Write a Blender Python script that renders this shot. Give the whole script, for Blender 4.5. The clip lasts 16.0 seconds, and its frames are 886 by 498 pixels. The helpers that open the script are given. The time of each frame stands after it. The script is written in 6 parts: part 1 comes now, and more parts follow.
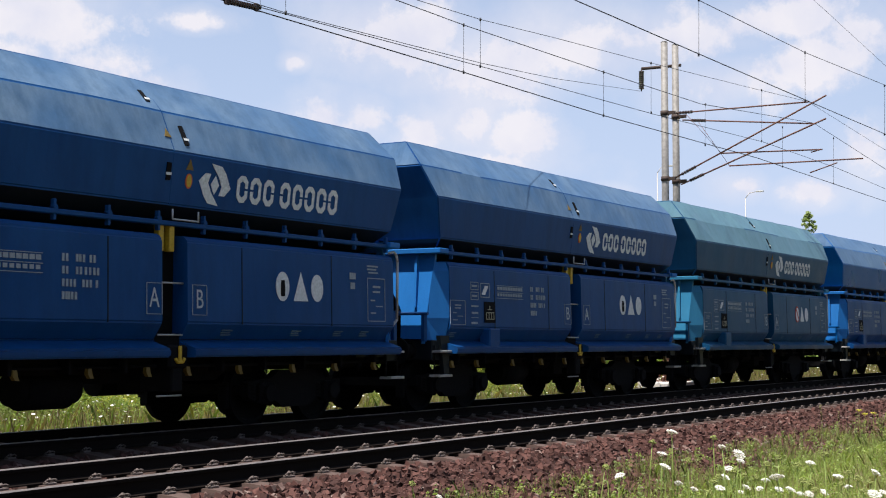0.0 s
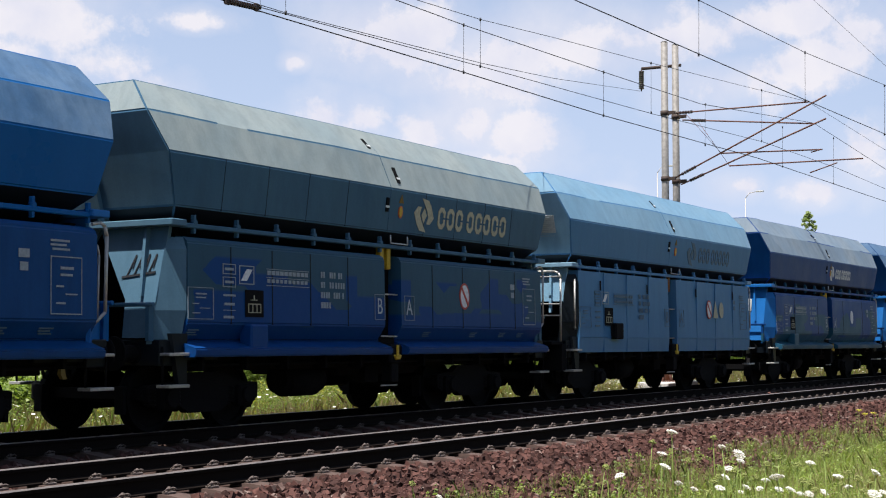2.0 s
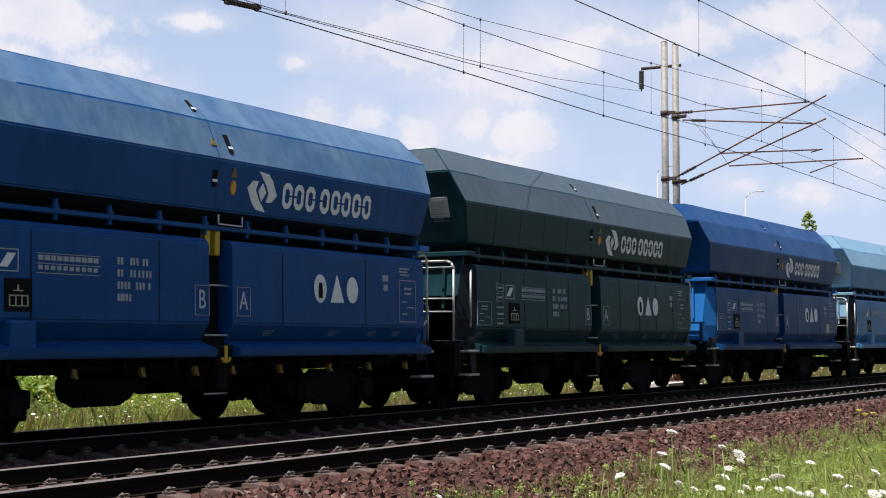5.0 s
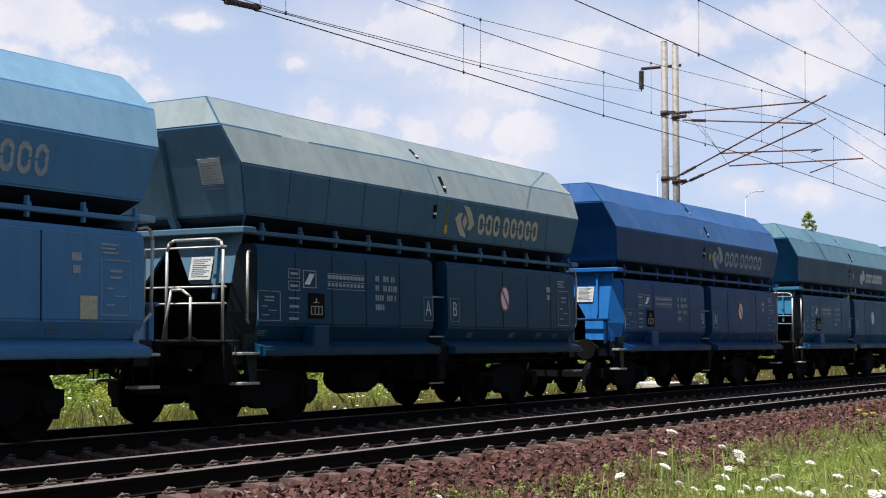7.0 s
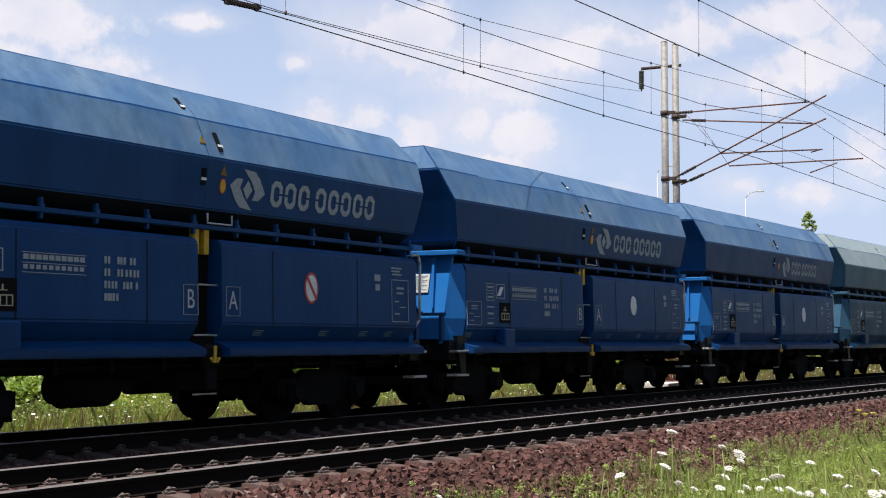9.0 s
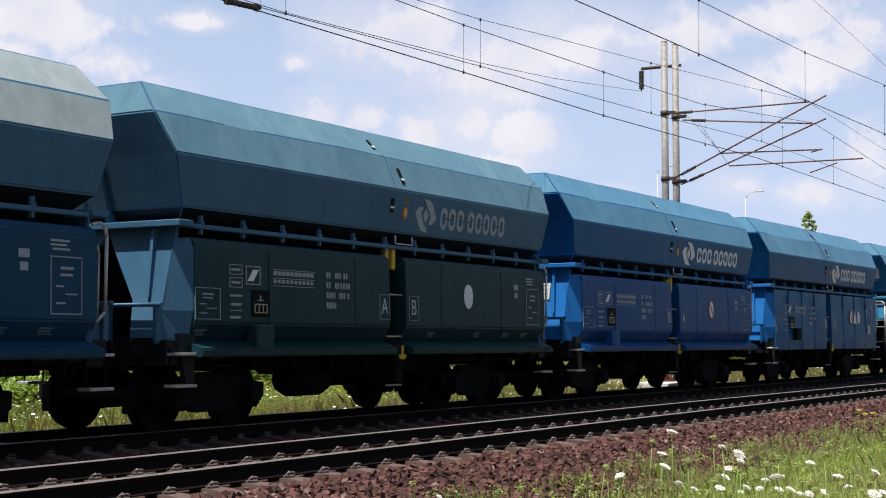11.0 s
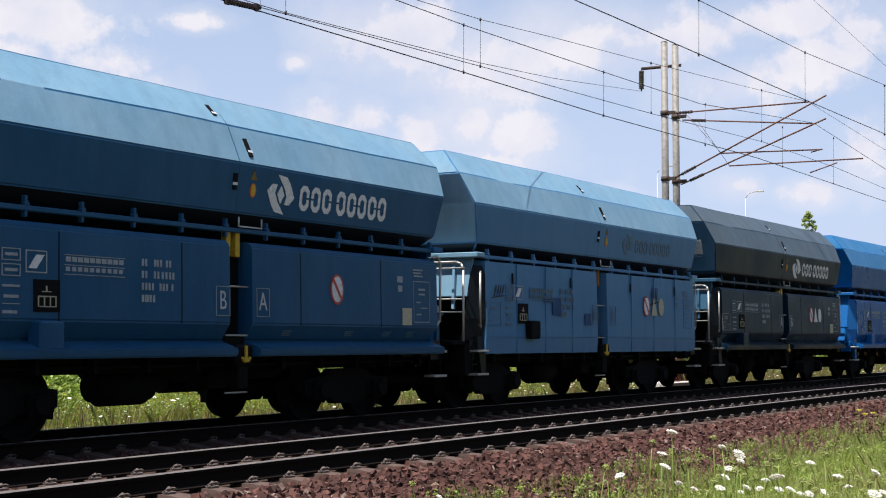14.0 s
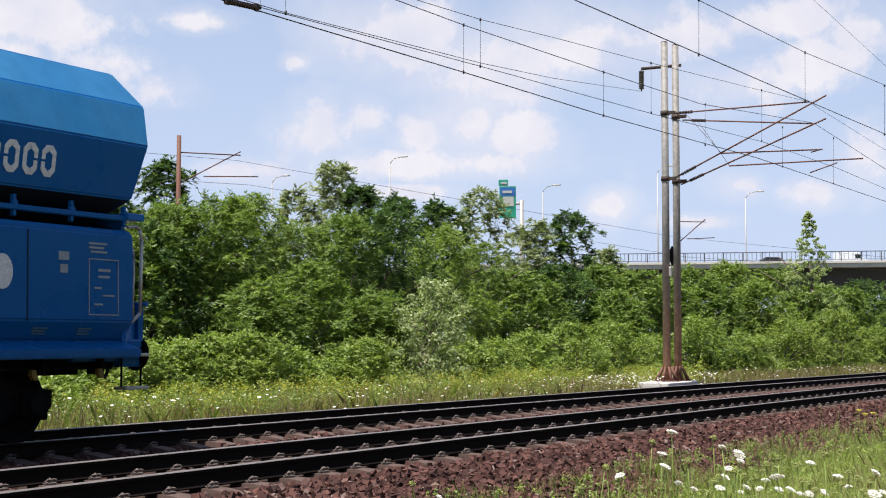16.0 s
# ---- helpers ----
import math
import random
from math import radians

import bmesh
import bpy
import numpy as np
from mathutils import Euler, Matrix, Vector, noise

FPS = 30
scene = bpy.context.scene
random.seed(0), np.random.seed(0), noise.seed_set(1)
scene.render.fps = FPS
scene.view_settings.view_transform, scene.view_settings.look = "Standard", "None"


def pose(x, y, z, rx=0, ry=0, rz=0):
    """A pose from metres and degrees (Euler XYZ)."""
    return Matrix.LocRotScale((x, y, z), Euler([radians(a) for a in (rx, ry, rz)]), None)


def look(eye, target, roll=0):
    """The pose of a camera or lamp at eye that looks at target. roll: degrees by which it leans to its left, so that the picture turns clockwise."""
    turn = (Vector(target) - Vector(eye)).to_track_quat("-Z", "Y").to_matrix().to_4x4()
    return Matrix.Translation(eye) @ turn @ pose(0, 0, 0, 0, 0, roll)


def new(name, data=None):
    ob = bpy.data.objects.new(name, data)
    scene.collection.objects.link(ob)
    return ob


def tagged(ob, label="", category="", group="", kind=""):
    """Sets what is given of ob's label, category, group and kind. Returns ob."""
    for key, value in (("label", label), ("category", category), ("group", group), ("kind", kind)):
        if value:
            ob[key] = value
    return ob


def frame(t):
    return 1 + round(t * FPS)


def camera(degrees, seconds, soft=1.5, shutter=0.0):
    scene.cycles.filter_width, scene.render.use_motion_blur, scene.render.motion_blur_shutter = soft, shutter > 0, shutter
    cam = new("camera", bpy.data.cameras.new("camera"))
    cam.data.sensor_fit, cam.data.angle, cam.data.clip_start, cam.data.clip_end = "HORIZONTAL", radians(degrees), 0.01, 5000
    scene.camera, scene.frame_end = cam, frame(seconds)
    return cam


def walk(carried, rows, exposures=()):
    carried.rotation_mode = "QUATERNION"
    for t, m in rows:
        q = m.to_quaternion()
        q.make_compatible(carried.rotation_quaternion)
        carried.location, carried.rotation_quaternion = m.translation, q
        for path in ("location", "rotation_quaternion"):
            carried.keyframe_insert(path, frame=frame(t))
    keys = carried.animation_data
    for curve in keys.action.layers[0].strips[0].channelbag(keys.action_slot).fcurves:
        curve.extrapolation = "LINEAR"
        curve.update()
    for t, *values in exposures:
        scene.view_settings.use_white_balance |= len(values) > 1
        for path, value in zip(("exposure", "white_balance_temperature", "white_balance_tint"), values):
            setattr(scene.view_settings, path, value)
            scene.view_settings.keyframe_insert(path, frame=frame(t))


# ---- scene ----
cam = camera(35.294, 16.0, soft=1.1)
EYE = Vector((0.0, 0.0, 1.212))
AIM = EYE + 100 * Vector((0.8616, 0.5033, 0.0657))
walk(cam, [(0.0, look(EYE, AIM, 0.0987)), (16.0, look(EYE, AIM, 0.0987))], exposures=[(0.0, 0.76), (16.0, 0.76)])

# ---- sky, sun ----
SUN = Vector((-0.30, 0.11, 0.945)).normalized()
# cumulus heaps: bearing, height, half width, half height
CLOUDS = [(0.816, 0.218, 0.067, 0.027), (0.765, 0.19, 0.032, 0.017), (0.732, 0.173, 0.025, 0.016), (0.832, 0.195, 0.028, 0.015), (0.705, 0.222, 0.028, 0.008),
          (0.636, 0.197, 0.01, 0.006), (0.562, 0.214, 0.052, 0.024), (0.503, 0.193, 0.06, 0.027), (0.439, 0.203, 0.056, 0.023), (0.372, 0.212, 0.071, 0.023),
          (0.288, 0.222, 0.071, 0.015), (0.612, 0.148, 0.03, 0.024), (0.586, 0.157, 0.024, 0.016), (0.544, 0.148, 0.028, 0.021), (0.51, 0.152, 0.024, 0.018),
          (0.475, 0.144, 0.032, 0.019), (0.562, 0.127, 0.075, 0.014), (0.503, 0.127, 0.052, 0.011), (0.32, 0.182, 0.052, 0.019), (0.264, 0.19, 0.04, 0.019),
          (0.237, 0.214, 0.028, 0.023), (0.233, 0.129, 0.02, 0.023), (0.268, 0.104, 0.024, 0.01), (0.413, 0.096, 0.017, 0.01), (0.318, 0.109, 0.018, 0.009),
          (0.562, 0.106, 0.052, 0.007), (0.673, 0.12, 0.036, 0.008), (0.348, 0.084, 0.024, 0.005)]


class Nodes:
    """Short hands for a node tree."""

    def __init__(self, tree):
        self.t = tree
        tree.nodes.clear()

    def n(self, kind, ins=(), **props):
        node = self.t.nodes.new(kind)
        for k, v in props.items():
            if k == "operation":
                node.operation = v
            elif k == "blend_type":
                node.blend_type = v
            elif k == "data_type":
                node.data_type = v
            elif k == "noise_dimensions":
                node.noise_dimensions = v
        for key, v in (ins.items() if hasattr(ins, "items") else enumerate(ins)):
            if v is None:
                continue
            if hasattr(v, "links"):
                self.t.links.new(v, node.inputs[key])
            else:
                node.inputs[key].default_value = v
        return node

    def math(self, op, a, b=None, c=None):
        return self.n("ShaderNodeMath", [a, b, c], operation=op).outputs[0]

    def noise(self, vec, scale, detail=4.0, rough=0.55):
        return self.n("ShaderNodeTexNoise", {"Vector": vec, "Scale": scale, "Detail": detail, "Roughness": rough}).outputs[0]

    def step(self, v, a, b, lo=0.0, hi=1.0):
        return self.n("ShaderNodeMapRange", {0: v, 1: a, 2: b, 3: lo, 4: hi}).outputs[0]

    def mix(self, f, a, b, how="MIX"):
        m = self.n("ShaderNodeMix", (), data_type="RGBA", blend_type=how)
        for key, v in ((0, f), (6, a), (7, b)):
            if hasattr(v, "links"):
                self.t.links.new(v, m.inputs[key])
            else:
                m.inputs[key].default_value = (*v, 1.0) if isinstance(v, tuple) and len(v) == 3 else v
        return m.outputs[2]


world = bpy.data.worlds.new("sky")
scene.world = world
world.use_nodes = True
w = Nodes(world.node_tree)
sky = w.n("ShaderNodeTexSky")
sky.sky_type, sky.sun_disc = "NISHITA", False
sky.sun_elevation, sky.sun_rotation = math.asin(SUN.z), math.atan2(SUN.x, SUN.y)
sky.air_density, sky.dust_density, sky.ozone_density = 1.0, 1.5, 1.5
way = w.n("ShaderNodeTexCoord").outputs["Generated"]
up = w.n("ShaderNodeSeparateXYZ", [way]).outputs
bearing = w.math("ARCTAN2", up[1], up[0])
flat = w.n("ShaderNodeCombineXYZ", [bearing, up[2], 0.0]).outputs[0]
rough_edge = w.noise(way, 17.0, 10.0, 0.66)
cover = w.step(w.noise(way, 5.0, 5.0), 0.60, 0.85, -1.0, 0.25)
for a, e, ra, re in CLOUDS:
    near = w.n("ShaderNodeVectorMath", [flat, (1 / ra, 1 / re, 0.0), (-a / ra, -e / re, 0.0)], operation="MULTIPLY_ADD").outputs[0]
    cover = w.math("MAXIMUM", cover, w.math("SUBTRACT", 1.0, w.n("ShaderNodeVectorMath", [near], operation="LENGTH").outputs["Value"]))
heap = w.math("ADD", cover, w.math("MULTIPLY", w.math("SUBTRACT", rough_edge, 0.5), 3.8))
wisp = w.step(w.math("ADD", cover, w.math("MULTIPLY", w.math("SUBTRACT", w.noise(way, 8.0, 8.0, 0.6), 0.5), 4.5)), -0.7, 0.9, 0.0, 0.54)
thick = w.math("MAXIMUM", w.step(heap, 0.0, 0.62, 0.0, 0.84), wisp)
# the haze is thickest low down and on the sun's side
haze = w.math("MULTIPLY", w.step(up[2], 0.02, 0.38, 0.90, 0.40), w.step(up[1], -0.35, 0.25, 0.35, 1.0))
white = w.mix(w.step(w.noise(way, 20.0, 6.0), 0.36, 0.62), (6.45, 6.4, 7.3), (7.65, 7.3, 7.6))
clear = w.mix(haze, sky.outputs[0], (5.05, 5.95, 8.1))
both = w.mix(thick, clear, white)
ground_dim = w.mix(w.step(up[2], -0.02, 0.0), (0.8, 0.8, 0.7), both)
back = w.n("ShaderNodeBackground", {"Color": ground_dim, "Strength": 0.073})
out = w.n("ShaderNodeOutputWorld", [back.outputs[0]])

sun = new("sun", bpy.data.lights.new("sun", "SUN"))
sun.data.energy, sun.data.angle, sun.data.color = 5.0, radians(0.53), (1.0, 0.95, 0.88)
sun.matrix_world = look(SUN * 60, (0, 0, 0))


# ---- materials ----
def material(name):
    m = bpy.data.materials.new(name)
    m.use_nodes = True
    return m, Nodes(m.node_tree)


def finish(k, colour, rough=0.6, metal=0.0, bump=None, depth=0.02, spec=0.5, coat=0.0):
    ins = {"Base Color": colour if hasattr(colour, "links") else (*colour, 1.0), "Roughness": rough, "Metallic": metal,
           "Specular IOR Level": spec, "Coat Weight": coat}
    s = k.n("ShaderNodeBsdfPrincipled", ins)
    if bump is not None:
        b = k.n("ShaderNodeBump", {"Strength": 0.6, "Distance": depth, "Height": bump})
        k.t.links.new(b.outputs[0], s.inputs["Normal"])
    k.n("ShaderNodeOutputMaterial", [s.outputs[0]])


def stretch(k, v, s):
    return k.n("ShaderNodeVectorMath", [v, s], operation="MULTIPLY").outputs[0]


def simple(name, colour, rough=0.6, metal=0.0, grain=30.0, vary=0.35, spec=0.5):
    m, k = material(name)
    v = k.n("ShaderNodeTexCoord").outputs["Object"]
    fine, wide = k.noise(v, grain), k.noise(v, grain * 0.08)
    dark = tuple(c * (1 - vary) for c in colour)
    light = tuple(min(1.0, c * (1 + vary * 0.6)) for c in colour)
    c = k.mix(k.step(fine, 0.3, 0.7), dark, light)
    c = k.mix(k.step(wide, 0.35, 0.65, 0.0, 0.6), c, colour)
    finish(k, c, k.step(fine, 0.3, 0.7, max(0.05, rough - 0.1), min(1.0, rough + 0.1)), metal, fine, 0.004, spec)
    return m


def paint(name, colour, fade=None, wear=0.35, patch=None, rough=0.42):
    """Wagon paint: run-down streaks, chalky fading, grime and a few scuffs."""
    m, k = material(name)
    v = k.n("ShaderNodeTexCoord").outputs["Object"]
    seed = k.n("ShaderNodeObjectInfo").outputs["Random"]
    shift = k.n("ShaderNodeCombineXYZ", [k.math("MULTIPLY", seed, 40.0), 0.0, k.math("MULTIPLY", seed, 17.0)]).outputs[0]
    v = k.n("ShaderNodeVectorMath", [v, shift], operation="ADD").outputs[0]
    fade = fade or tuple(min(1.0, c * 1.4 + 0.003) for c in colour)
    streak = k.noise(stretch(k, v, (2.6, 2.6, 0.35)), 1.6, 6.0, 0.65)
    blotch = k.noise(v, 0.9, 5.0)
    grain = k.noise(v, 38.0, 3.0)
    c = k.mix(k.step(blotch, 0.38, 0.68, 0.0, wear), colour, fade)
    c = k.mix(k.step(streak, 0.42, 0.72, 0.0, wear), c, tuple(x * 0.62 for x in colour))
    if patch:
        # overpainted in squared-off areas, lower down mostly
        cells = k.n("ShaderNodeTexVoronoi", {"Vector": stretch(k, v, (1.0, 0.3, 1.5)), "Scale": 1.1, "Randomness": 0.8})
        cells.distance = "CHEBYCHEV"
        p = k.n("ShaderNodeSeparateColor", [cells.outputs["Color"]]).outputs[0]
        height = k.n("ShaderNodeSeparateXYZ", [k.n("ShaderNodeTexCoord").outputs["Object"]]).outputs[2]
        edge = k.math("MULTIPLY_ADD", p, 1.1, 1.25)
        c = k.mix(k.step(k.math("SUBTRACT", edge, height), -0.02, 0.02), c, patch)
    rust = k.math("MULTIPLY", k.step(k.noise(stretch(k, v, (3.0, 3.0, 0.8)), 3.0, 8.0, 0.7), 0.66, 0.76), 0.6 * wear)
    c = k.mix(rust, c, (0.06, 0.042, 0.034))
    c = k.mix(k.step(grain, 0.3, 0.7, 0.0, 0.10), c, (0.008, 0.013, 0.02))
    finish(k, c, k.step(blotch, 0.3, 0.7, rough - 0.14, rough + 0.08), 0.0, k.noise(v, 2.2, 3.0), 0.012, 0.14)
    return m


def glass_leaf(name, low, high, through_amount=0.35):
    m, k = material(name)
    v = k.n("ShaderNodeTexCoord").outputs["Object"]
    isl = k.n("ShaderNodeNewGeometry").outputs["Random Per Island"]
    wide = k.noise(v, 0.8, 3.0)
    c = k.mix(isl, low, high)
    c = k.mix(k.step(wide, 0.35, 0.65, 0.0, 0.5), c, tuple((a + b) * 0.42 for a, b in zip(low, high)))
    d = k.n("ShaderNodeBsdfPrincipled", {"Base Color": c, "Roughness": 0.5, "Specular IOR Level": 0.35})
    t = k.n("ShaderNodeBsdfTranslucent", {"Color": k.mix(1.0, c, (1.15, 1.25, 0.6), "MULTIPLY")})
    s = k.n("ShaderNodeMixShader", [through_amount, d.outputs[0], t.outputs[0]])
    k.n("ShaderNodeOutputMaterial", [s.outputs[0]])
    return m


def gravel_like(name, a, b, scale, depth):
    m, k = material(name)
    v = k.n("ShaderNodeTexCoord").outputs["Object"]
    cell = k.n("ShaderNodeTexVoronoi", {"Vector": v, "Scale": scale})
    c = k.mix(k.n("ShaderNodeSeparateColor", [cell.outputs["Color"]]).outputs[0], a, b)
    c = k.mix(k.step(k.noise(v, 1.2), 0.35, 0.65, 0.0, 0.5), c, tuple(x * 0.6 for x in a))
    finish(k, c, 0.95, 0.0, cell.outputs["Distance"], depth, 0.2)
    return m


def stone_mat():
    m, k = material("ballast_stone")
    v = k.n("ShaderNodeTexCoord").outputs["Object"]
    isl = k.n("ShaderNodeNewGeometry").outputs["Random Per Island"]
    c = k.mix(isl, (0.030, 0.012, 0.010), (0.135, 0.060, 0.049))
    c = k.mix(k.step(isl, 0.93, 0.97, 0.0, 0.5), c, (0.30, 0.25, 0.22))
    c = k.mix(k.step(k.noise(v, 45.0), 0.4, 0.7, 0.0, 0.5), c, (0.07, 0.04, 0.034))
    finish(k, c, 0.92, 0.0, k.noise(v, 60.0), 0.004, 0.25)
    return m


BLACK = simple("grimy_black_steel", (0.005, 0.005, 0.006), 0.85, 0.0, 30.0, 0.35, 0.12)
IRON = simple("rusty_brown_iron", (0.055, 0.036, 0.030), 0.75, 0.2)
RAIL_SIDE = simple("rail_web_rust", (0.009, 0.006, 0.005), 0.9, 0.0, 30.0, 0.35, 0.1)
RAIL_TOP = simple("polished_rail_head", (0.23, 0.20, 0.185), 0.45, 0.5, 8.0, 0.15)
SLEEPER = simple("rust_stained_concrete", (0.080, 0.048, 0.039), 0.9, 0.0, 14.0)
CLIP = simple("dusty_clip_steel", (0.125, 0.098, 0.088), 0.75, 0.1)
STONE = stone_mat()
BED = gravel_like("ballast_bed", (0.024, 0.013, 0.011), (0.056, 0.032, 0.026), 22.0, 0.03)
SOIL = gravel_like("dry_grassy_soil", (0.13, 0.115, 0.06), (0.22, 0.20, 0.09), 9.0, 0.03)
GALV = simple("weathered_zinc_post", (0.36, 0.34, 0.32), 0.55, 0.3, 6.0, 0.3)
RUST = simple("rust_brown_paint", (0.13, 0.052, 0.034), 0.75, 0.0, 10.0)
CONCRETE = simple("pale_concrete", (0.58, 0.55, 0.52), 0.9, 0.0, 9.0, 0.25)
DECKCON = simple("bridge_concrete", (0.34, 0.36, 0.38), 0.9, 0.0, 3.0, 0.25)
RAILING = simple("dark_grey_railing", (0.10, 0.10, 0.11), 0.6, 0.3)
# the shade beneath the bridge deck is put into this dark colour
GIRDER = simple("shade_dark_girder", (0.022, 0.022, 0.027), 0.7, 0.0, 3.0)
WIRE = simple("oxidised_copper_wire", (0.035, 0.035, 0.04), 0.6, 0.4)
INSUL = simple("brown_porcelain", (0.03, 0.02, 0.018), 0.25)
WHITE = simple("worn_white_lettering", (0.62, 0.64, 0.66), 0.6, 0.0, 22.0, 0.35)
GREYW = simple("grimy_white_lettering", (0.26, 0.30, 0.34), 0.7, 0.0, 22.0, 0.4)
CREAM = simple("yellowed_lettering", (0.40, 0.38, 0.28), 0.7, 0.0, 22.0, 0.35)
FAINT = simple("nearly_gone_lettering", (0.095, 0.150, 0.205), 0.8, 0.0, 22.0, 0.4)
YELLOW = simple("yellow_paint", (0.50, 0.33, 0.02), 0.55)
# dimmer yellow, with the levers' shade below the doors in the colour
DULL_YELLOW = simple("dim_yellow_paint", (0.16, 0.10, 0.012), 0.7)
LETTER = simple("dull_white_lettering", (0.40, 0.43, 0.46), 0.7, 0.0, 22.0, 0.35)
ORANGE = simple("orange_red_paint", (0.55, 0.12, 0.03), 0.55)
RED = simple("red_paint", (0.42, 0.06, 0.04), 0.6)
TUBE = simple("bare_steel_tube", (0.42, 0.41, 0.39), 0.45, 0.5)
PAPER = simple("placard_white", (0.46, 0.47, 0.46), 0.7)
GREEN_SIGN = simple("green_road_sign", (0.02, 0.30, 0.20), 0.4)
BLUE_SIGN = simple("blue_road_sign", (0.03, 0.14, 0.45), 0.4)
LEAF_A = glass_leaf("locust_leaf", (0.082, 0.138, 0.0261), (0.205, 0.290, 0.0638), 0.34)
LEAF_F = glass_leaf("sunny_locust_leaf", (0.130, 0.195, 0.0319), (0.265, 0.350, 0.0798), 0.34)
LEAF_B = glass_leaf("bramble_leaf", (0.145, 0.205, 0.0348), (0.300, 0.380, 0.087), 0.32)
LEAF_C = glass_leaf("grey_willow_leaf", (0.175, 0.210, 0.110), (0.340, 0.375, 0.220))
LEAF_E = glass_leaf("pale_sapling_leaf", (0.24, 0.30, 0.12), (0.42, 0.48, 0.24))
RUST_STAY = simple("rust_orange_paint", (0.22, 0.085, 0.015), 0.8)
LEAF_D = glass_leaf("dark_oak_leaf", (0.030, 0.066, 0.018), (0.070, 0.130, 0.034))
GRASS = glass_leaf("meadow_grass", (0.225, 0.300, 0.0653), (0.490, 0.570, 0.217), 0.5)
STRAW = glass_leaf("dry_straw", (0.22, 0.17, 0.08), (0.34, 0.28, 0.14), 0.3)
DRY = glass_leaf("brown_dry_stalk", (0.09, 0.055, 0.035), (0.17, 0.12, 0.075), 0.2)
GOLD = glass_leaf("goldenrod_yellow", (0.25, 0.24, 0.02), (0.42, 0.40, 0.05), 0.3)
UMBEL = simple("white_umbel", (0.80, 0.78, 0.72), 0.9, 0.0, 120.0, 0.25)
YELLOW_BLOOM = simple("yellow_bloom", (0.46, 0.40, 0.05), 0.9, 0.0, 120.0, 0.3)
SEEDHEAD = simple("green_seed_head", (0.22, 0.25, 0.07), 0.9, 0.0, 120.0, 0.35)
BARK = simple("grey_bark", (0.11, 0.085, 0.065), 0.95, 0.0, 12.0)


# ---- building helpers ----
def part(name, bm, mats, parent=None, label=""):
    me = bpy.data.meshes.new(name)
    bm.to_mesh(me)
    bm.free()
    for m in mats if isinstance(mats, (list, tuple)) else [mats]:
        me.materials.append(m)
    ob = new(name, me)
    ob.parent = parent
    return tagged(ob, label=label)


def share(name, mesh, parent, m=None, label=""):
    ob = new(name, mesh)
    ob.parent = parent
    if m is not None:
        ob.matrix_basis = m
    return tagged(ob, label=label)


def box(bm, x0, x1, y0, y1, z0, z1, mi=0, bevel=0.0):
    made = bmesh.ops.create_cube(bm, size=1.0, matrix=Matrix.LocRotScale(((x0 + x1) / 2, (y0 + y1) / 2, (z0 + z1) / 2), None,
                                                                         (abs(x1 - x0), abs(y1 - y0), abs(z1 - z0))))
    faces = {f for v in made["verts"] for f in v.link_faces}
    for f in faces:
        f.material_index = mi
    if bevel:
        bmesh.ops.bevel(bm, geom=list({e for f in faces for e in f.edges}), offset=bevel, segments=1, affect="EDGES")


def bar(bm, a, b, r, n=8, r2=None, mi=0):
    a, b = Vector(a), Vector(b)
    r2 = r if r2 is None else r2
    turn = (b - a).to_track_quat("Z", "Y").to_matrix()
    rings = []
    for p, q in ((a, r), (b, r2)):
        rings.append([bm.verts.new(p + turn @ Vector((q * math.cos(2 * math.pi * i / n), q * math.sin(2 * math.pi * i / n), 0))) for i in range(n)])
    for i in range(n):
        f = bm.faces.new((rings[0][i], rings[0][(i + 1) % n], rings[1][(i + 1) % n], rings[1][i]))
        f.smooth, f.material_index = True, mi
    for ring, flip in ((rings[0], True), (rings[1], False)):
        f = bm.faces.new(ring[::-1] if flip else ring)
        f.material_index = mi


def pipe(bm, pts, r, n=6, mi=0):
    for a, b in zip(pts, pts[1:]):
        bar(bm, a, b, r, n, mi=mi)


def loft(bm, rings, mats=None, caps=True):
    """Join closed rings of equal length into a skin."""
    vs = [[bm.verts.new(p) for p in ring] for ring in rings]
    n = len(vs[0])
    for j in range(len(vs) - 1):
        for i in range(n):
            f = bm.faces.new((vs[j][i], vs[j][(i + 1) % n], vs[j + 1][(i + 1) % n], vs[j + 1][i]))
            f.material_index = mats[j] if mats else 0
    if caps:
        bm.faces.new(vs[0][::-1])
        bm.faces.new(vs[-1])


def lathe(bm, profile, centre, axis="Y", n=28, mi=0):
    rings = []
    for r, h in profile:
        ring = []
        for i in range(n):
            a = 2 * math.pi * i / n
            p = (r * math.cos(a), h, r * math.sin(a)) if axis == "Y" else ((r * math.cos(a), r * math.sin(a), h) if axis == "Z" else (h, r * math.cos(a), r * math.sin(a)))
            ring.append(bm.verts.new(Vector(p) + Vector(centre)))
        rings.append(ring)
    for a, b in zip(rings, rings[1:]):
        for i in range(n):
            f = bm.faces.new((a[i], b[i], b[(i + 1) % n], a[(i + 1) % n]))
            f.material_index = mi
    bm.faces.new(rings[0])
    bm.faces.new(rings[-1][::-1])


def extrude_x(bm, profile, x0, x1, mi=0):
    """A closed (y, z) outline run from x0 to x1."""
    loft(bm, [[(x0, y, z) for y, z in profile], [(x1, y, z) for y, z in profile]], [mi])
    bmesh.ops.recalc_face_normals(bm, faces=bm.faces)


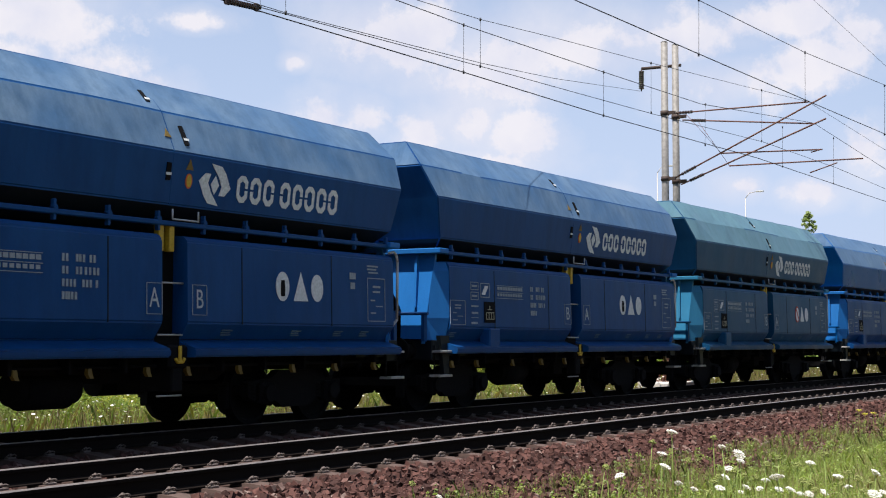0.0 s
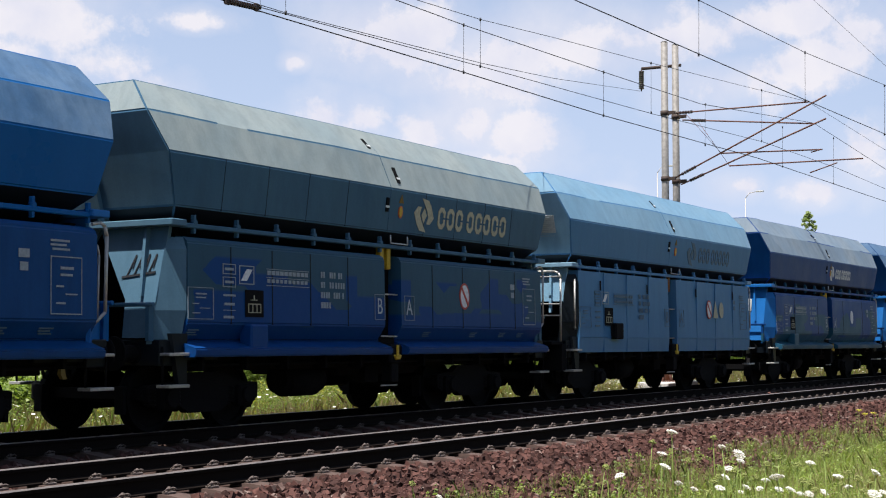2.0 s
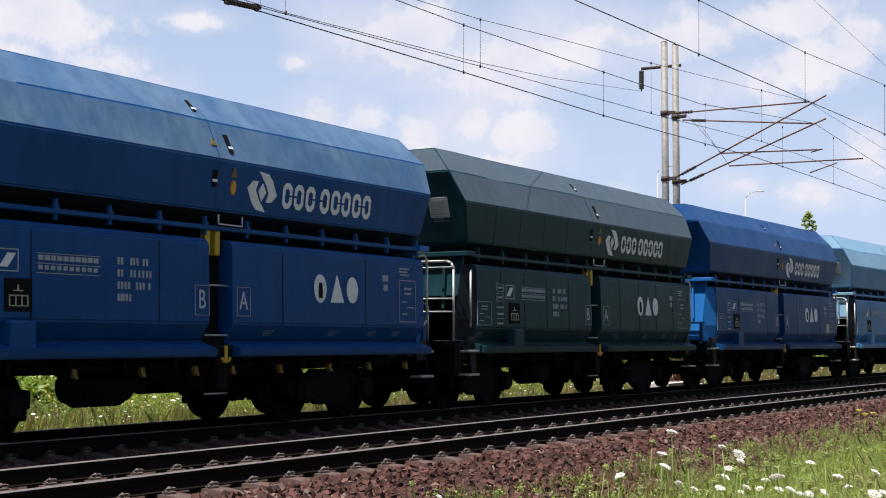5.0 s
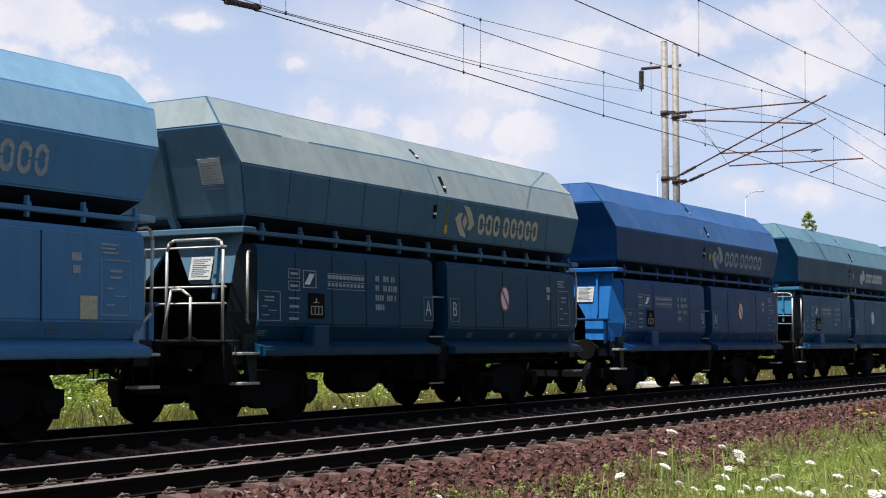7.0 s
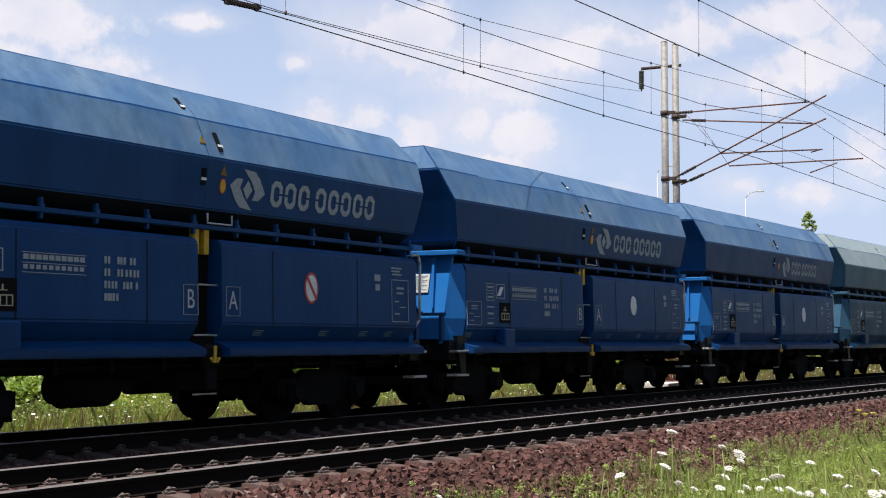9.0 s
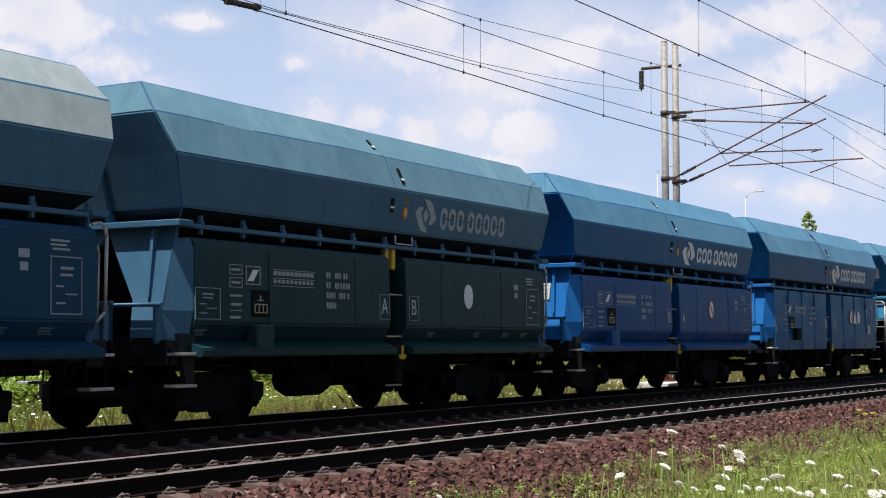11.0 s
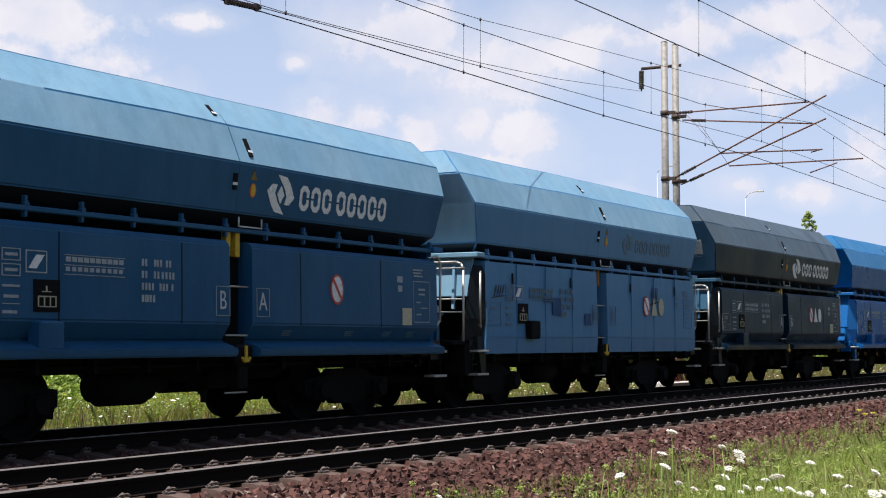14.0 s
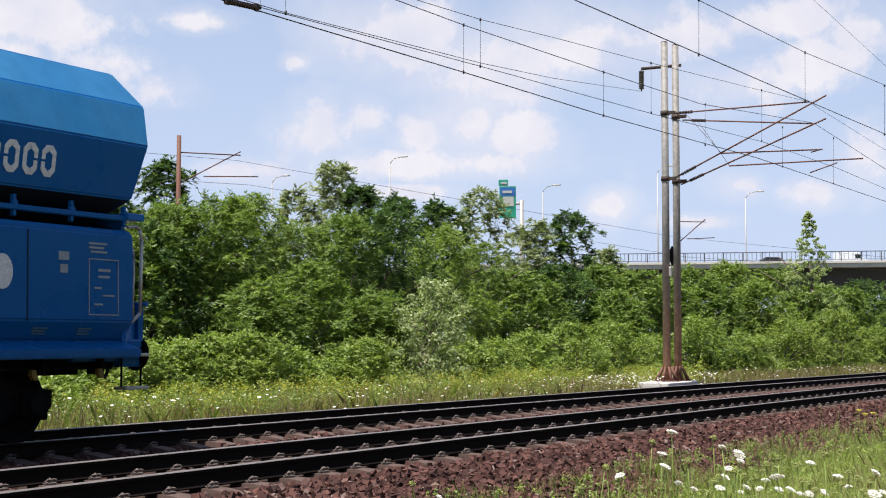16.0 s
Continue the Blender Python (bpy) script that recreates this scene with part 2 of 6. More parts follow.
def mesh_of(name, verts, faces, mats, smooth=False, index=None):
    me = bpy.data.meshes.new(name)
    me.from_pydata(verts, [], faces)
    for m in mats if isinstance(mats, (list, tuple)) else [mats]:
        me.materials.append(m)
    if index is not None:
        me.polygons.foreach_set("material_index", index)
    if smooth:
        me.polygons.foreach_set("use_smooth", [True] * len(me.polygons))
    return me


# ---- the line of the railway: a long curve ----
BEND, STRAIGHT = -0.000934, 90.0
NEAR_RAIL, FAR_RAIL, GAUGE = 8.73, 12.788, 1.513
FAR_MID = FAR_RAIL + GAUGE / 2


def bow(x):
    a = max(-STRAIGHT, min(STRAIGHT, x))
    return BEND * a * a / 2 + BEND * a * (x - a)


def lean(x):
    return BEND * max(-STRAIGHT, min(STRAIGHT, x))


def on_line(x, side, z=0.0):
    """The point beside the line at x, side metres from the x axis' zero line."""
    return Vector((x - lean(x) * (side - FAR_MID), side + bow(x), z))


def rail_pose(x, side=FAR_MID, z=0.0):
    p = on_line(x, side, z)
    return pose(p.x, p.y, p.z, 0, 0, math.degrees(math.atan(lean(x))))


# ---- ground ----
def lumps(x, y):
    return 0.06 * noise.noise((x * 0.35, y * 0.35, 0.0)) + 0.03 * noise.noise((x * 1.3, y * 1.3, 4.0))


def ground_height(x, y):
    side = y - bow(x)
    if side < 6.3:
        base = -0.72
    elif side < 15.4:
        base = -0.80
    elif side < 16.6:
        base = -0.80 + (side - 15.4) / 1.2 * 0.42
    elif side < 19:
        base = -0.38
    else:
        base = max(-0.9, -0.38 - (side - 19) * 0.05)
    return base + (lumps(x, y) if side < 6.2 or side > 16.6 else 0.0)


def build_ground():
    xs = [-1800, -700, -300, -150] + [-80 + 4 * i for i in range(20)] + [i * 0.8 for i in range(0, 90)] + [72 + 5 * i for i in range(1, 26)] + [260, 400, 800, 2500]
    ss = [-1800, -600, -200, -80, -40, -20, -10, -4] + [0.8 * i for i in range(-4, 8)] + [6.25, 6.4, 10, 15.4, 15.8, 16.2, 16.6, 17] + [18 + 1.2 * i for i in range(30)] + [60, 80, 120, 200, 400, 900, 2500]
    verts = [(x, s + bow(x), ground_height(x, s + bow(x))) for x in xs for s in ss]
    n = len(ss)
    faces = [(i * n + j, (i + 1) * n + j, (i + 1) * n + j + 1, i * n + j + 1) for i in range(len(xs) - 1) for j in range(n - 1)]
    tagged(new("ground", mesh_of("ground", verts, faces, SOIL, True)), "dry grassy soil beside the railway embankment", "ground", kind="structure")


build_ground()


def build_ballast():
    section = [(6.35, -0.95), (6.35, -0.74), (7.55, -0.36), (8.05, -0.27), (8.35, -0.208), (10.6, -0.225), (11.6, -0.29), (12.2, -0.26), (15.0, -0.26), (16.3, -0.55), (16.3, -0.95)]
    xs = list(range(-340, -20, 8)) + [-20 + i for i in range(0, 120)] + list(range(100, 380, 8))
    verts = [tuple(on_line(x, s, z)) for x in xs for s, z in section]
    n = len(section)
    faces = [(i * n + j, (i + 1) * n + j, (i + 1) * n + j + 1, i * n + j + 1) for i in range(len(xs) - 1) for j in range(n - 1)]
    tagged(new("ballast_bed", mesh_of("ballast_bed", verts, faces, BED)), "rust-stained reddish brown ballast bed under the tracks", "ballast", kind="structure")


build_ballast()


def bed_top(s):
    pts = [(6.35, -0.74), (7.55, -0.36), (8.05, -0.27), (8.35, -0.208), (10.6, -0.225), (11.6, -0.29), (12.2, -0.26), (15.0, -0.26), (16.3, -0.55)]
    return float(np.interp(s, [p[0] for p in pts], [p[1] for p in pts]))


def build_stones():
    rng = random.Random(5)
    cube_v = [(x, y, z) for z in (-0.5, 0.5) for x, y in ((-0.7, -0.6), (0.7, -0.6), (0.7, 0.6), (-0.7, 0.6))]
    cube_f = [(3, 2, 1, 0), (4, 5, 6, 7), (0, 1, 5, 4), (1, 2, 6, 5), (2, 3, 7, 6), (3, 0, 4, 7)]
    verts, faces = [], []

    def scatter(count, x0, x1, s0, s1, size):
        for _ in range(count):
            x, s = rng.uniform(x0, x1), rng.uniform(s0, s1)
            r = size * rng.uniform(0.5, 1.5)
            turn = Euler((rng.uniform(0, 6), rng.uniform(0, 6), rng.uniform(0, 6))).to_matrix()
            c = on_line(x, s, bed_top(s) + r * rng.uniform(-0.15, 0.75))
            b = len(verts)
            for v in cube_v:
                verts.append(tuple(c + turn @ (Vector(v) * r * rng.uniform(0.6, 1.25))))
            faces.extend(tuple(b + i for i in f) for f in cube_f)

    scatter(17000, 6, 28, 6.4, 8.28, 0.043)
    scatter(10000, 28, 55, 6.4, 8.28, 0.046)
    scatter(3000, 55, 100, 6.4, 8.35, 0.06)
    scatter(5000, 6, 40, 10.3, 12.6, 0.042)
    scatter(5000, 6, 45, 12.9, 14.2, 0.042)
    scatter(3000, 40, 90, 10.3, 12.6, 0.045)
    tagged(new("ballast_stones", mesh_of("ballast_stones", verts, faces, STONE)), "loose crushed reddish brown ballast stones on the shoulder", "stones", kind="stuff")


build_stones()


# ---- tracks ----
RAIL_H = 0.172


def rail_mesh(side):
    head, foot = 0.036, 0.075
    prof = [(-foot, -RAIL_H), (-foot, -RAIL_H + 0.012), (-0.012, -RAIL_H + 0.032), (-0.009, -0.045), (-head, -0.036), (-head, -0.008), (-head + 0.012, 0.0)]
    prof = prof + [(-a, b) for a, b in prof[::-1]]
    xs = list(range(-340, 0, 6)) + list(range(0, 100, 2)) + list(range(100, 372, 6))
    verts = [tuple(on_line(x, side + a, b)) for x in xs for a, b in prof]
    n = len(prof)
    faces, index = [], []
    for i in range(len(xs) - 1):
        for j in range(n):
            faces.append((i * n + j, i * n + (j + 1) % n, (i + 1) * n + (j + 1) % n, (i + 1) * n + j))
            index.append(1 if j in (5, 6, 7) else 0)
    return mesh_of("rail", verts, faces, [RAIL_SIDE, RAIL_TOP], index=index)


def sleeper_mesh():
    bm = bmesh.new()
    for sgn in (-1, 1):
        loft(bm, [[(-0.15, sgn * 1.27, -0.40), (0.15, sgn * 1.27, -0.40), (0.10, sgn * 1.25, -0.215), (-0.10, sgn * 1.25, -0.215)][::sgn],
                  [(-0.15, sgn * 0.98, -0.40), (0.15, sgn * 0.98, -0.40), (0.11, sgn * 0.98, -0.178), (-0.11, sgn * 0.98, -0.178)][::sgn],
                  [(-0.15, sgn * 0.52, -0.40), (0.15, sgn * 0.52, -0.40), (0.11, sgn * 0.52, -0.178), (-0.11, sgn * 0.52, -0.178)][::sgn],
                  [(-0.11, 0, -0.40), (0.11, 0, -0.40), (0.08, 0, -0.24), (-0.08, 0, -0.24)][::sgn]], caps=True)
    bmesh.ops.recalc_face_normals(bm, faces=bm.faces)
    me = bpy.data.meshes.new("sleeper")
    bm.to_mesh(me)
    bm.free()
    me.materials.append(SLEEPER)
    return me


def clip_mesh():
    bm = bmesh.new()
    box(bm, -0.075, 0.075, -0.045, 0.045, -0.178, -0.150, bevel=0.006)
    bar(bm, (0, 0.0, -0.16), (0, 0.0, -0.095), 0.016, 6)
    bar(bm, (0, 0.0, -0.128), (0, 0.0, -0.108), 0.030, 6)
    for s in (-1, 1):
        pipe(bm, [(s * 0.02, 0.015, -0.125), (s * 0.05, -0.02, -0.110), (s * 0.085, -0.03, -0.125), (s * 0.09, 0.0, -0.150)], 0.010, 5)
    me = bpy.data.meshes.new("rail_clip")
    bm.to_mesh(me)
    bm.free()
    me.materials.append(CLIP)
    return me


def build_tracks():
    sleeper, clip = sleeper_mesh(), clip_mesh()
    for side, label in ((NEAR_RAIL, "empty near railway track with rust-brown concrete sleepers"), (FAR_RAIL, "railway track under the coal train on concrete sleepers")):
        track = tagged(new("railway_track"), label, "track", kind="structure")
        for r in (side, side + GAUGE):
            ob = new("rail", rail_mesh(r))
            ob.parent = track
        mid = side + GAUGE / 2
        x, rest = 5.0, 0
        while x < 92:
            s = share("sleeper", sleeper, track, rail_pose(x, mid))
            if x < 62:
                for y in (-GAUGE / 2 - 0.115, -GAUGE / 2 + 0.115, GAUGE / 2 - 0.115, GAUGE / 2 + 0.115):
                    flip = 180 if y in (-GAUGE / 2 + 0.115, GAUGE / 2 + 0.115) else 0
                    share("rail_clip", clip, s, Matrix.Translation((0, y, -0.04)) @ pose(0, 0, 0, 0, 0, flip) @ Matrix.Diagonal((0.8, 0.8, 0.77, 1)))
            x += 0.6
        verts, faces = [], []
        for x in [5 - 0.6 * i for i in range(1, 60)] + [92 + 0.6 * i for i in range(60)]:
            m, b = rail_pose(x, mid), len(verts)
            for v in ((-0.12, -1.26, -0.40), (0.12, -1.26, -0.40), (0.12, 1.26, -0.40), (-0.12, 1.26, -0.40), (-0.1, -1.26, -0.19), (0.1, -1.26, -0.19), (0.1, 1.26, -0.19), (-0.1, 1.26, -0.19)):
                verts.append(tuple(m @ Vector(v)))
            faces.extend(tuple(b + i for i in f) for f in ((4, 5, 6, 7), (0, 1, 5, 4), (1, 2, 6, 5), (2, 3, 7, 6), (3, 0, 4, 7)))
        ob = new("sleeper_run", mesh_of("sleeper_run", verts, faces, SLEEPER))
        ob.parent = track
        tagged(ob, kind="stuff")


build_tracks()


# ---- the coal wagons ----
# Local: x along the wagon, +x its rear end; -y the side that faces the camera; z from the rail head.
ROYAL = paint("royal_blue_paint", (0.00366, 0.05124, 0.183), (0.00976, 0.07564, 0.2318), wear=0.5)
DEEP = paint("deep_blue_paint", (0.00366, 0.04148, 0.144), (0.00976, 0.05856, 0.1769), wear=0.5)
VIVID = paint("vivid_blue_paint", (0.00366, 0.09272, 0.305), (0.0122, 0.1281, 0.3538), wear=0.15, rough=0.35)
VIOLET = paint("violet_blue_paint", (0.00488, 0.04636, 0.161), (0.0366, 0.0976, 0.2318), 0.35)
TEAL = paint("teal_blue_paint", (0.00732, 0.06344, 0.1525), (0.0244, 0.1037, 0.1891), 0.4)
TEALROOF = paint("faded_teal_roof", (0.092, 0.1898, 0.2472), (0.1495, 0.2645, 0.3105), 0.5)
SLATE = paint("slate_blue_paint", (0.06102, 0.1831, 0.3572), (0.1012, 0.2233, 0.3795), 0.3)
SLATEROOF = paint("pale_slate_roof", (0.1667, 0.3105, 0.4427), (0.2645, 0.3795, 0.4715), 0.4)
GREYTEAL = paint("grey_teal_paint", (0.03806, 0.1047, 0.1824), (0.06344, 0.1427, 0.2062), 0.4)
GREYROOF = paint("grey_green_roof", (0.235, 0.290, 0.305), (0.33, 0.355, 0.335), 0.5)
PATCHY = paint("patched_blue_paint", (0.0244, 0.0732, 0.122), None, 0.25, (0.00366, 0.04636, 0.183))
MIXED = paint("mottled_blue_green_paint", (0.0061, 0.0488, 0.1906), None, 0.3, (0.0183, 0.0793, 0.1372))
# faded grey-blue, lightened further for the sun on the roof slopes
ROYALROOF = paint("bleached_sunlit_blue_roof", (0.060, 0.134, 0.260), (0.165, 0.24, 0.33), 0.65)
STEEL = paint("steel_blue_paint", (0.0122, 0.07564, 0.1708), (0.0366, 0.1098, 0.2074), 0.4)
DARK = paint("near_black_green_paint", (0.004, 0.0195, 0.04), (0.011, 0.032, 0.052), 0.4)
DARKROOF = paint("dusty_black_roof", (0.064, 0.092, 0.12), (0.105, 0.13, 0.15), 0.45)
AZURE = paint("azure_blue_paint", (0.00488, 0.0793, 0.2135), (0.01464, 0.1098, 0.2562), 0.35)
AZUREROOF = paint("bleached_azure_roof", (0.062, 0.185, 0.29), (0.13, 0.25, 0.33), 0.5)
# pale blue for ends only, lightened for the sun that falls on them
LITENDPALE = paint("sunlit_pale_end_paint", (0.0732, 0.1525, 0.2257), (0.122, 0.2074, 0.2684), 0.4)
# near-black for seams, and for shade painted under the hopper and on ends
SEAM_SHADE = paint("dark_seam_and_shade_paint", (0.006, 0.009, 0.013), (0.012, 0.016, 0.02), 0.3)
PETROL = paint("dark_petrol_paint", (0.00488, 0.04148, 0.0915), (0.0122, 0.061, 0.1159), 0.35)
# two lighter copies of body blues, with the roof slopes' sunlight in the colour
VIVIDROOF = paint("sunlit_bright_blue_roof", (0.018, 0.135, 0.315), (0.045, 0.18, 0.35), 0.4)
INDIGOROOF = paint("sunlit_royal_blue_roof", (0.0253, 0.092, 0.2587), (0.069, 0.1495, 0.3105), 0.5)
# brighter copies of the body paints: sunlight on the wagon ends put into colour
LITEND = paint("sunlit_blue_end_paint", (0.014, 0.130, 0.40), (0.03, 0.17, 0.44), 0.25)
LITENDTEAL = paint("sunlit_teal_end_paint", (0.03, 0.175, 0.32), (0.06, 0.22, 0.36), 0.3)
CHALKDOOR = paint("dull_grey_blue_paint", (0.026, 0.066, 0.125), (0.05, 0.095, 0.15), 0.45)
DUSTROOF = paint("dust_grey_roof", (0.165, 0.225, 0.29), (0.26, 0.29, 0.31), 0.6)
GREEN = paint("dark_blue_green_paint", (0.006, 0.032, 0.042), (0.02, 0.055, 0.06), 0.4)


def text_mesh(body, size, mat):
    cu = bpy.data.curves.new("letter", "FONT")
    cu.body, cu.size, cu.align_x, cu.align_y, cu.extrude = body, size, "CENTER", "CENTER", 0.002
    tmp = new("letter", cu)
    me = bpy.data.meshes.new_from_object(tmp)
    bpy.data.objects.remove(tmp)
    me.materials.clear()
    me.materials.append(mat)
    return me


def strips_mesh(name, rects, mat, t=0.004):
    """Raised flat marks in the local x-z plane, facing -y: (x0, x1, z0, z1)."""
    bm = bmesh.new()
    for x0, x1, z0, z1 in rects:
        box(bm, x0, x1, -t, t, z0, z1)
    me = bpy.data.meshes.new(name)
    bm.to_mesh(me)
    bm.free()
    me.materials.append(mat)
    return me


def frame_rects(w, h, t):
    return [(-w / 2, w / 2, h / 2 - t, h / 2), (-w / 2, w / 2, -h / 2, -h / 2 + t), (-w / 2, -w / 2 + t, -h / 2 + t, h / 2 - t), (w / 2 - t, w / 2, -h / 2 + t, h / 2 - t)]


def flat_mesh(name, outlines, mat, t=0.004):
    """Plates cut to (x, z) outlines."""
    bm = bmesh.new()
    for o in outlines:
        loft(bm, [[(x, -t, z) for x, z in o], [(x, t, z) for x, z in o]])
    bmesh.ops.recalc_face_normals(bm, faces=bm.faces)
    me = bpy.data.meshes.new(name)
    bm.to_mesh(me)
    bm.free()
    me.materials.append(mat)
    return me


def ring(rx, rz, n=22, cx=0.0, cz=0.0):
    return [(cx + rx * math.cos(2 * math.pi * i / n), cz + rz * math.sin(2 * math.pi * i / n)) for i in range(n)]


def glyph_outline(w, h):
    """One plain stencil shape of the painted name: a cut-cornered ring, open at one side."""
    t, c = h * 0.16, w * 0.3
    outer = [(w / 2, -h * 0.04), (w / 2, -h / 2 + c), (w / 2 - c, -h / 2), (-w / 2 + c, -h / 2), (-w / 2, -h / 2 + c), (-w / 2, h / 2 - c), (-w / 2 + c, h / 2), (w / 2 - c, h / 2), (w / 2, h / 2 - c), (w / 2, h * 0.04)]
    return outer, [(x - math.copysign(t, x), z if abs(z) < h * 0.1 else (z * (h - 2 * t) / h)) for x, z in outer]


def glyph_mesh(w, h, mat, flip):
    bm = bmesh.new()
    outer, inner = ([(x * flip, z) for x, z in line] for line in glyph_outline(w, h))
    loft(bm, [[(a[0], -0.004, a[1]), (a[0], 0.004, a[1]), (b[0], 0.004, b[1]), (b[0], -0.004, b[1])] for a, b in zip(outer, inner)])
    bmesh.ops.recalc_face_normals(bm, faces=bm.faces)
    return keep_mesh("name_bar", bm, mat)


def swoosh(w, h):
    left = [(-0.50, 0.05), (-0.32, 0.25), (-0.15, 0.25), (-0.22, 0.03), (-0.10, -0.20), (0.15, -0.50), (-0.18, -0.46), (-0.32, -0.30)]
    right = [(-x, -z) for x, z in left]
    core = [(0.0, 0.22), (0.13, 0.0), (0.0, -0.24), (-0.13, 0.0)]
    return [[(x * w, z * h) for x, z in o] for o in (left, right, core)]


SKIN = [(2.60, 4.76, 0.92), (2.97, 5.13, 1.33), (3.66, 5.33, 1.41), (4.20, 5.50, 1.17), (4.65, 5.33, 0.76)]
DOOR = [(1.18, 2.585), (1.35, 2.57), (1.42, 2.50), (1.445, 1.44), (1.285, 1.205), (1.60, 1.105), (1.59, 0.995), (1.18, 0.985)]
DOOR_A, DOOR_B = (-4.97, -0.34), (0.14, 5.05)


def face_y(z):
    """The near face of the body at height z."""
    if z > 2.7:
        zs, ys = [s[0] for s in SKIN], [s[2] for s in SKIN]
    else:
        zs, ys = [1.205, 1.44, 2.50], [1.285, 1.445, 1.42]
    return -float(np.interp(z, zs, ys))


def on_face(x, z, lift=0.006):
    up = (face_y(z + 0.05) - face_y(z - 0.05)) / 0.1
    return Matrix.Translation((x, face_y(z) - lift, z)) @ pose(0, 0, 0, -math.degrees(math.atan(up)))


def seam_mesh(count, t):
    bm = bmesh.new()
    rows = [(z, y) for z, _, y in SKIN[1:count]]
    loft(bm, [[(-t, -y - 0.003, z), (t, -y - 0.003, z), (t, -y + 0.012, z), (-t, -y + 0.012, z)] for z, y in rows])
    bmesh.ops.recalc_face_normals(bm, faces=bm.faces)
    return keep_mesh("seam", bm, BLACK)


def wavy(z, hx, hy, dent, rng):
    """A ring round the hopper whose long sides are not quite straight."""
    n, out = 16, []
    for s in (-1, 1):
        for i in range(n + 1):
            x = s * hx * (2 * i / n - 1) * -1
            d = 0.0 if i in (0, n) else dent * (1.6 * noise.noise((x * 0.45, s * 3.0, z * 0.7 + dent * 90)) + 0.25 * rng.uniform(-1, 1))
            out.append((x, s * (hy + d), z + (0.6 * d if z > 3.8 else 0.0)))
    return out


def upper_mesh(dent, seed):
    rng = random.Random(seed)
    bm = bmesh.new()
    inner = [(4.66, 5.27, 0.70), (4.15, 5.40, 1.08), (3.66, 5.25, 1.33), (2.95, 5.0, 1.25), (2.70, 4.7, 0.9)]
    rings = [wavy(*s, dent if 3.7 < s[0] else 0.0, rng) for s in SKIN] + [wavy(*s, 0.0, rng) for s in inner]
    # the lowest facet is painted dark in place of shade under the hopper edge
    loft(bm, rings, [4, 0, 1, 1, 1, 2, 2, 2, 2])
    bm.faces.ensure_lookup_table()
    for f in bm.faces:
        c = f.calc_center_median()
        if 2.93 < c.z < 4.19 and abs(c.x) > 4.6 and f.material_index < 2 and max(v.co.y for v in f.verts) - min(v.co.y for v in f.verts) > 1.4:
            f.material_index = 3
    bmesh.ops.recalc_face_normals(bm, faces=bm.faces)
    edges = [e for e in bm.edges if len(e.link_faces) == 2 and e.calc_face_angle(0) > 0.3]
    bmesh.ops.bevel(bm, geom=edges, offset=0.018, segments=2, affect="EDGES")
    me = bpy.data.meshes.new("hopper")
    bm.to_mesh(me)
    bm.free()
    for m in (BLACK, BLACK, IRON, BLACK, SEAM_SHADE):
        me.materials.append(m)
    return me


def door_mesh(x0, x1, ribs=()):
    bm = bmesh.new()
    extrude_x(bm, [(-y, z) for y, z in DOOR], x0, x1)
    edges = [e for e in bm.edges if len(e.link_faces) == 2 and e.calc_face_angle(0) > 0.2 and abs((e.verts[0].co - e.verts[1].co).x) > 0.5]
    bmesh.ops.bevel(bm, geom=edges, offset=0.02, segments=2, affect="EDGES")
    for x in ribs:
        box(bm, x - 0.015, x + 0.015, -1.385, -1.2, 2.0, 2.58)
    me = bpy.data.meshes.new("side_door")
    bm.to_mesh(me)
    bm.free()
    me.materials.append(BLACK)
    return me


def flat_door_mesh(x0, x1):
    """The ribbed plain-sided variant without the out-turned skirt."""
    bm = bmesh.new()
    extrude_x(bm, [(-1.18, 2.66), (-1.40, 2.64), (-1.43, 1.30), (-1.425, 1.29), (-1.43, 1.28), (-1.41, 0.98), (-1.18, 0.98)], x0, x1)
    me = bpy.data.meshes.new("side_door")
    bm.to_mesh(me)
    bm.free()
    me.materials.append(BLACK)
    return me


def keep_mesh(name, bm, *mats):
    me = bpy.data.meshes.new(name)
    bm.to_mesh(me)
    bm.free()
    for m in mats:
        me.materials.append(m)
    return me


def wheel_mesh():
    bm = bmesh.new()
    lathe(bm, [(0.09, -0.075), (0.16, -0.06), (0.17, -0.02), (0.38, -0.025), (0.40, -0.065), (0.455, -0.065), (0.46, 0.05), (0.49, 0.055), (0.49, 0.075), (0.38, 0.07), (0.36, 0.03), (0.17, 0.02), (0.10, 0.06)], (0, 0, 0), "Y", 32)
    return keep_mesh("wheel", bm, BLACK)


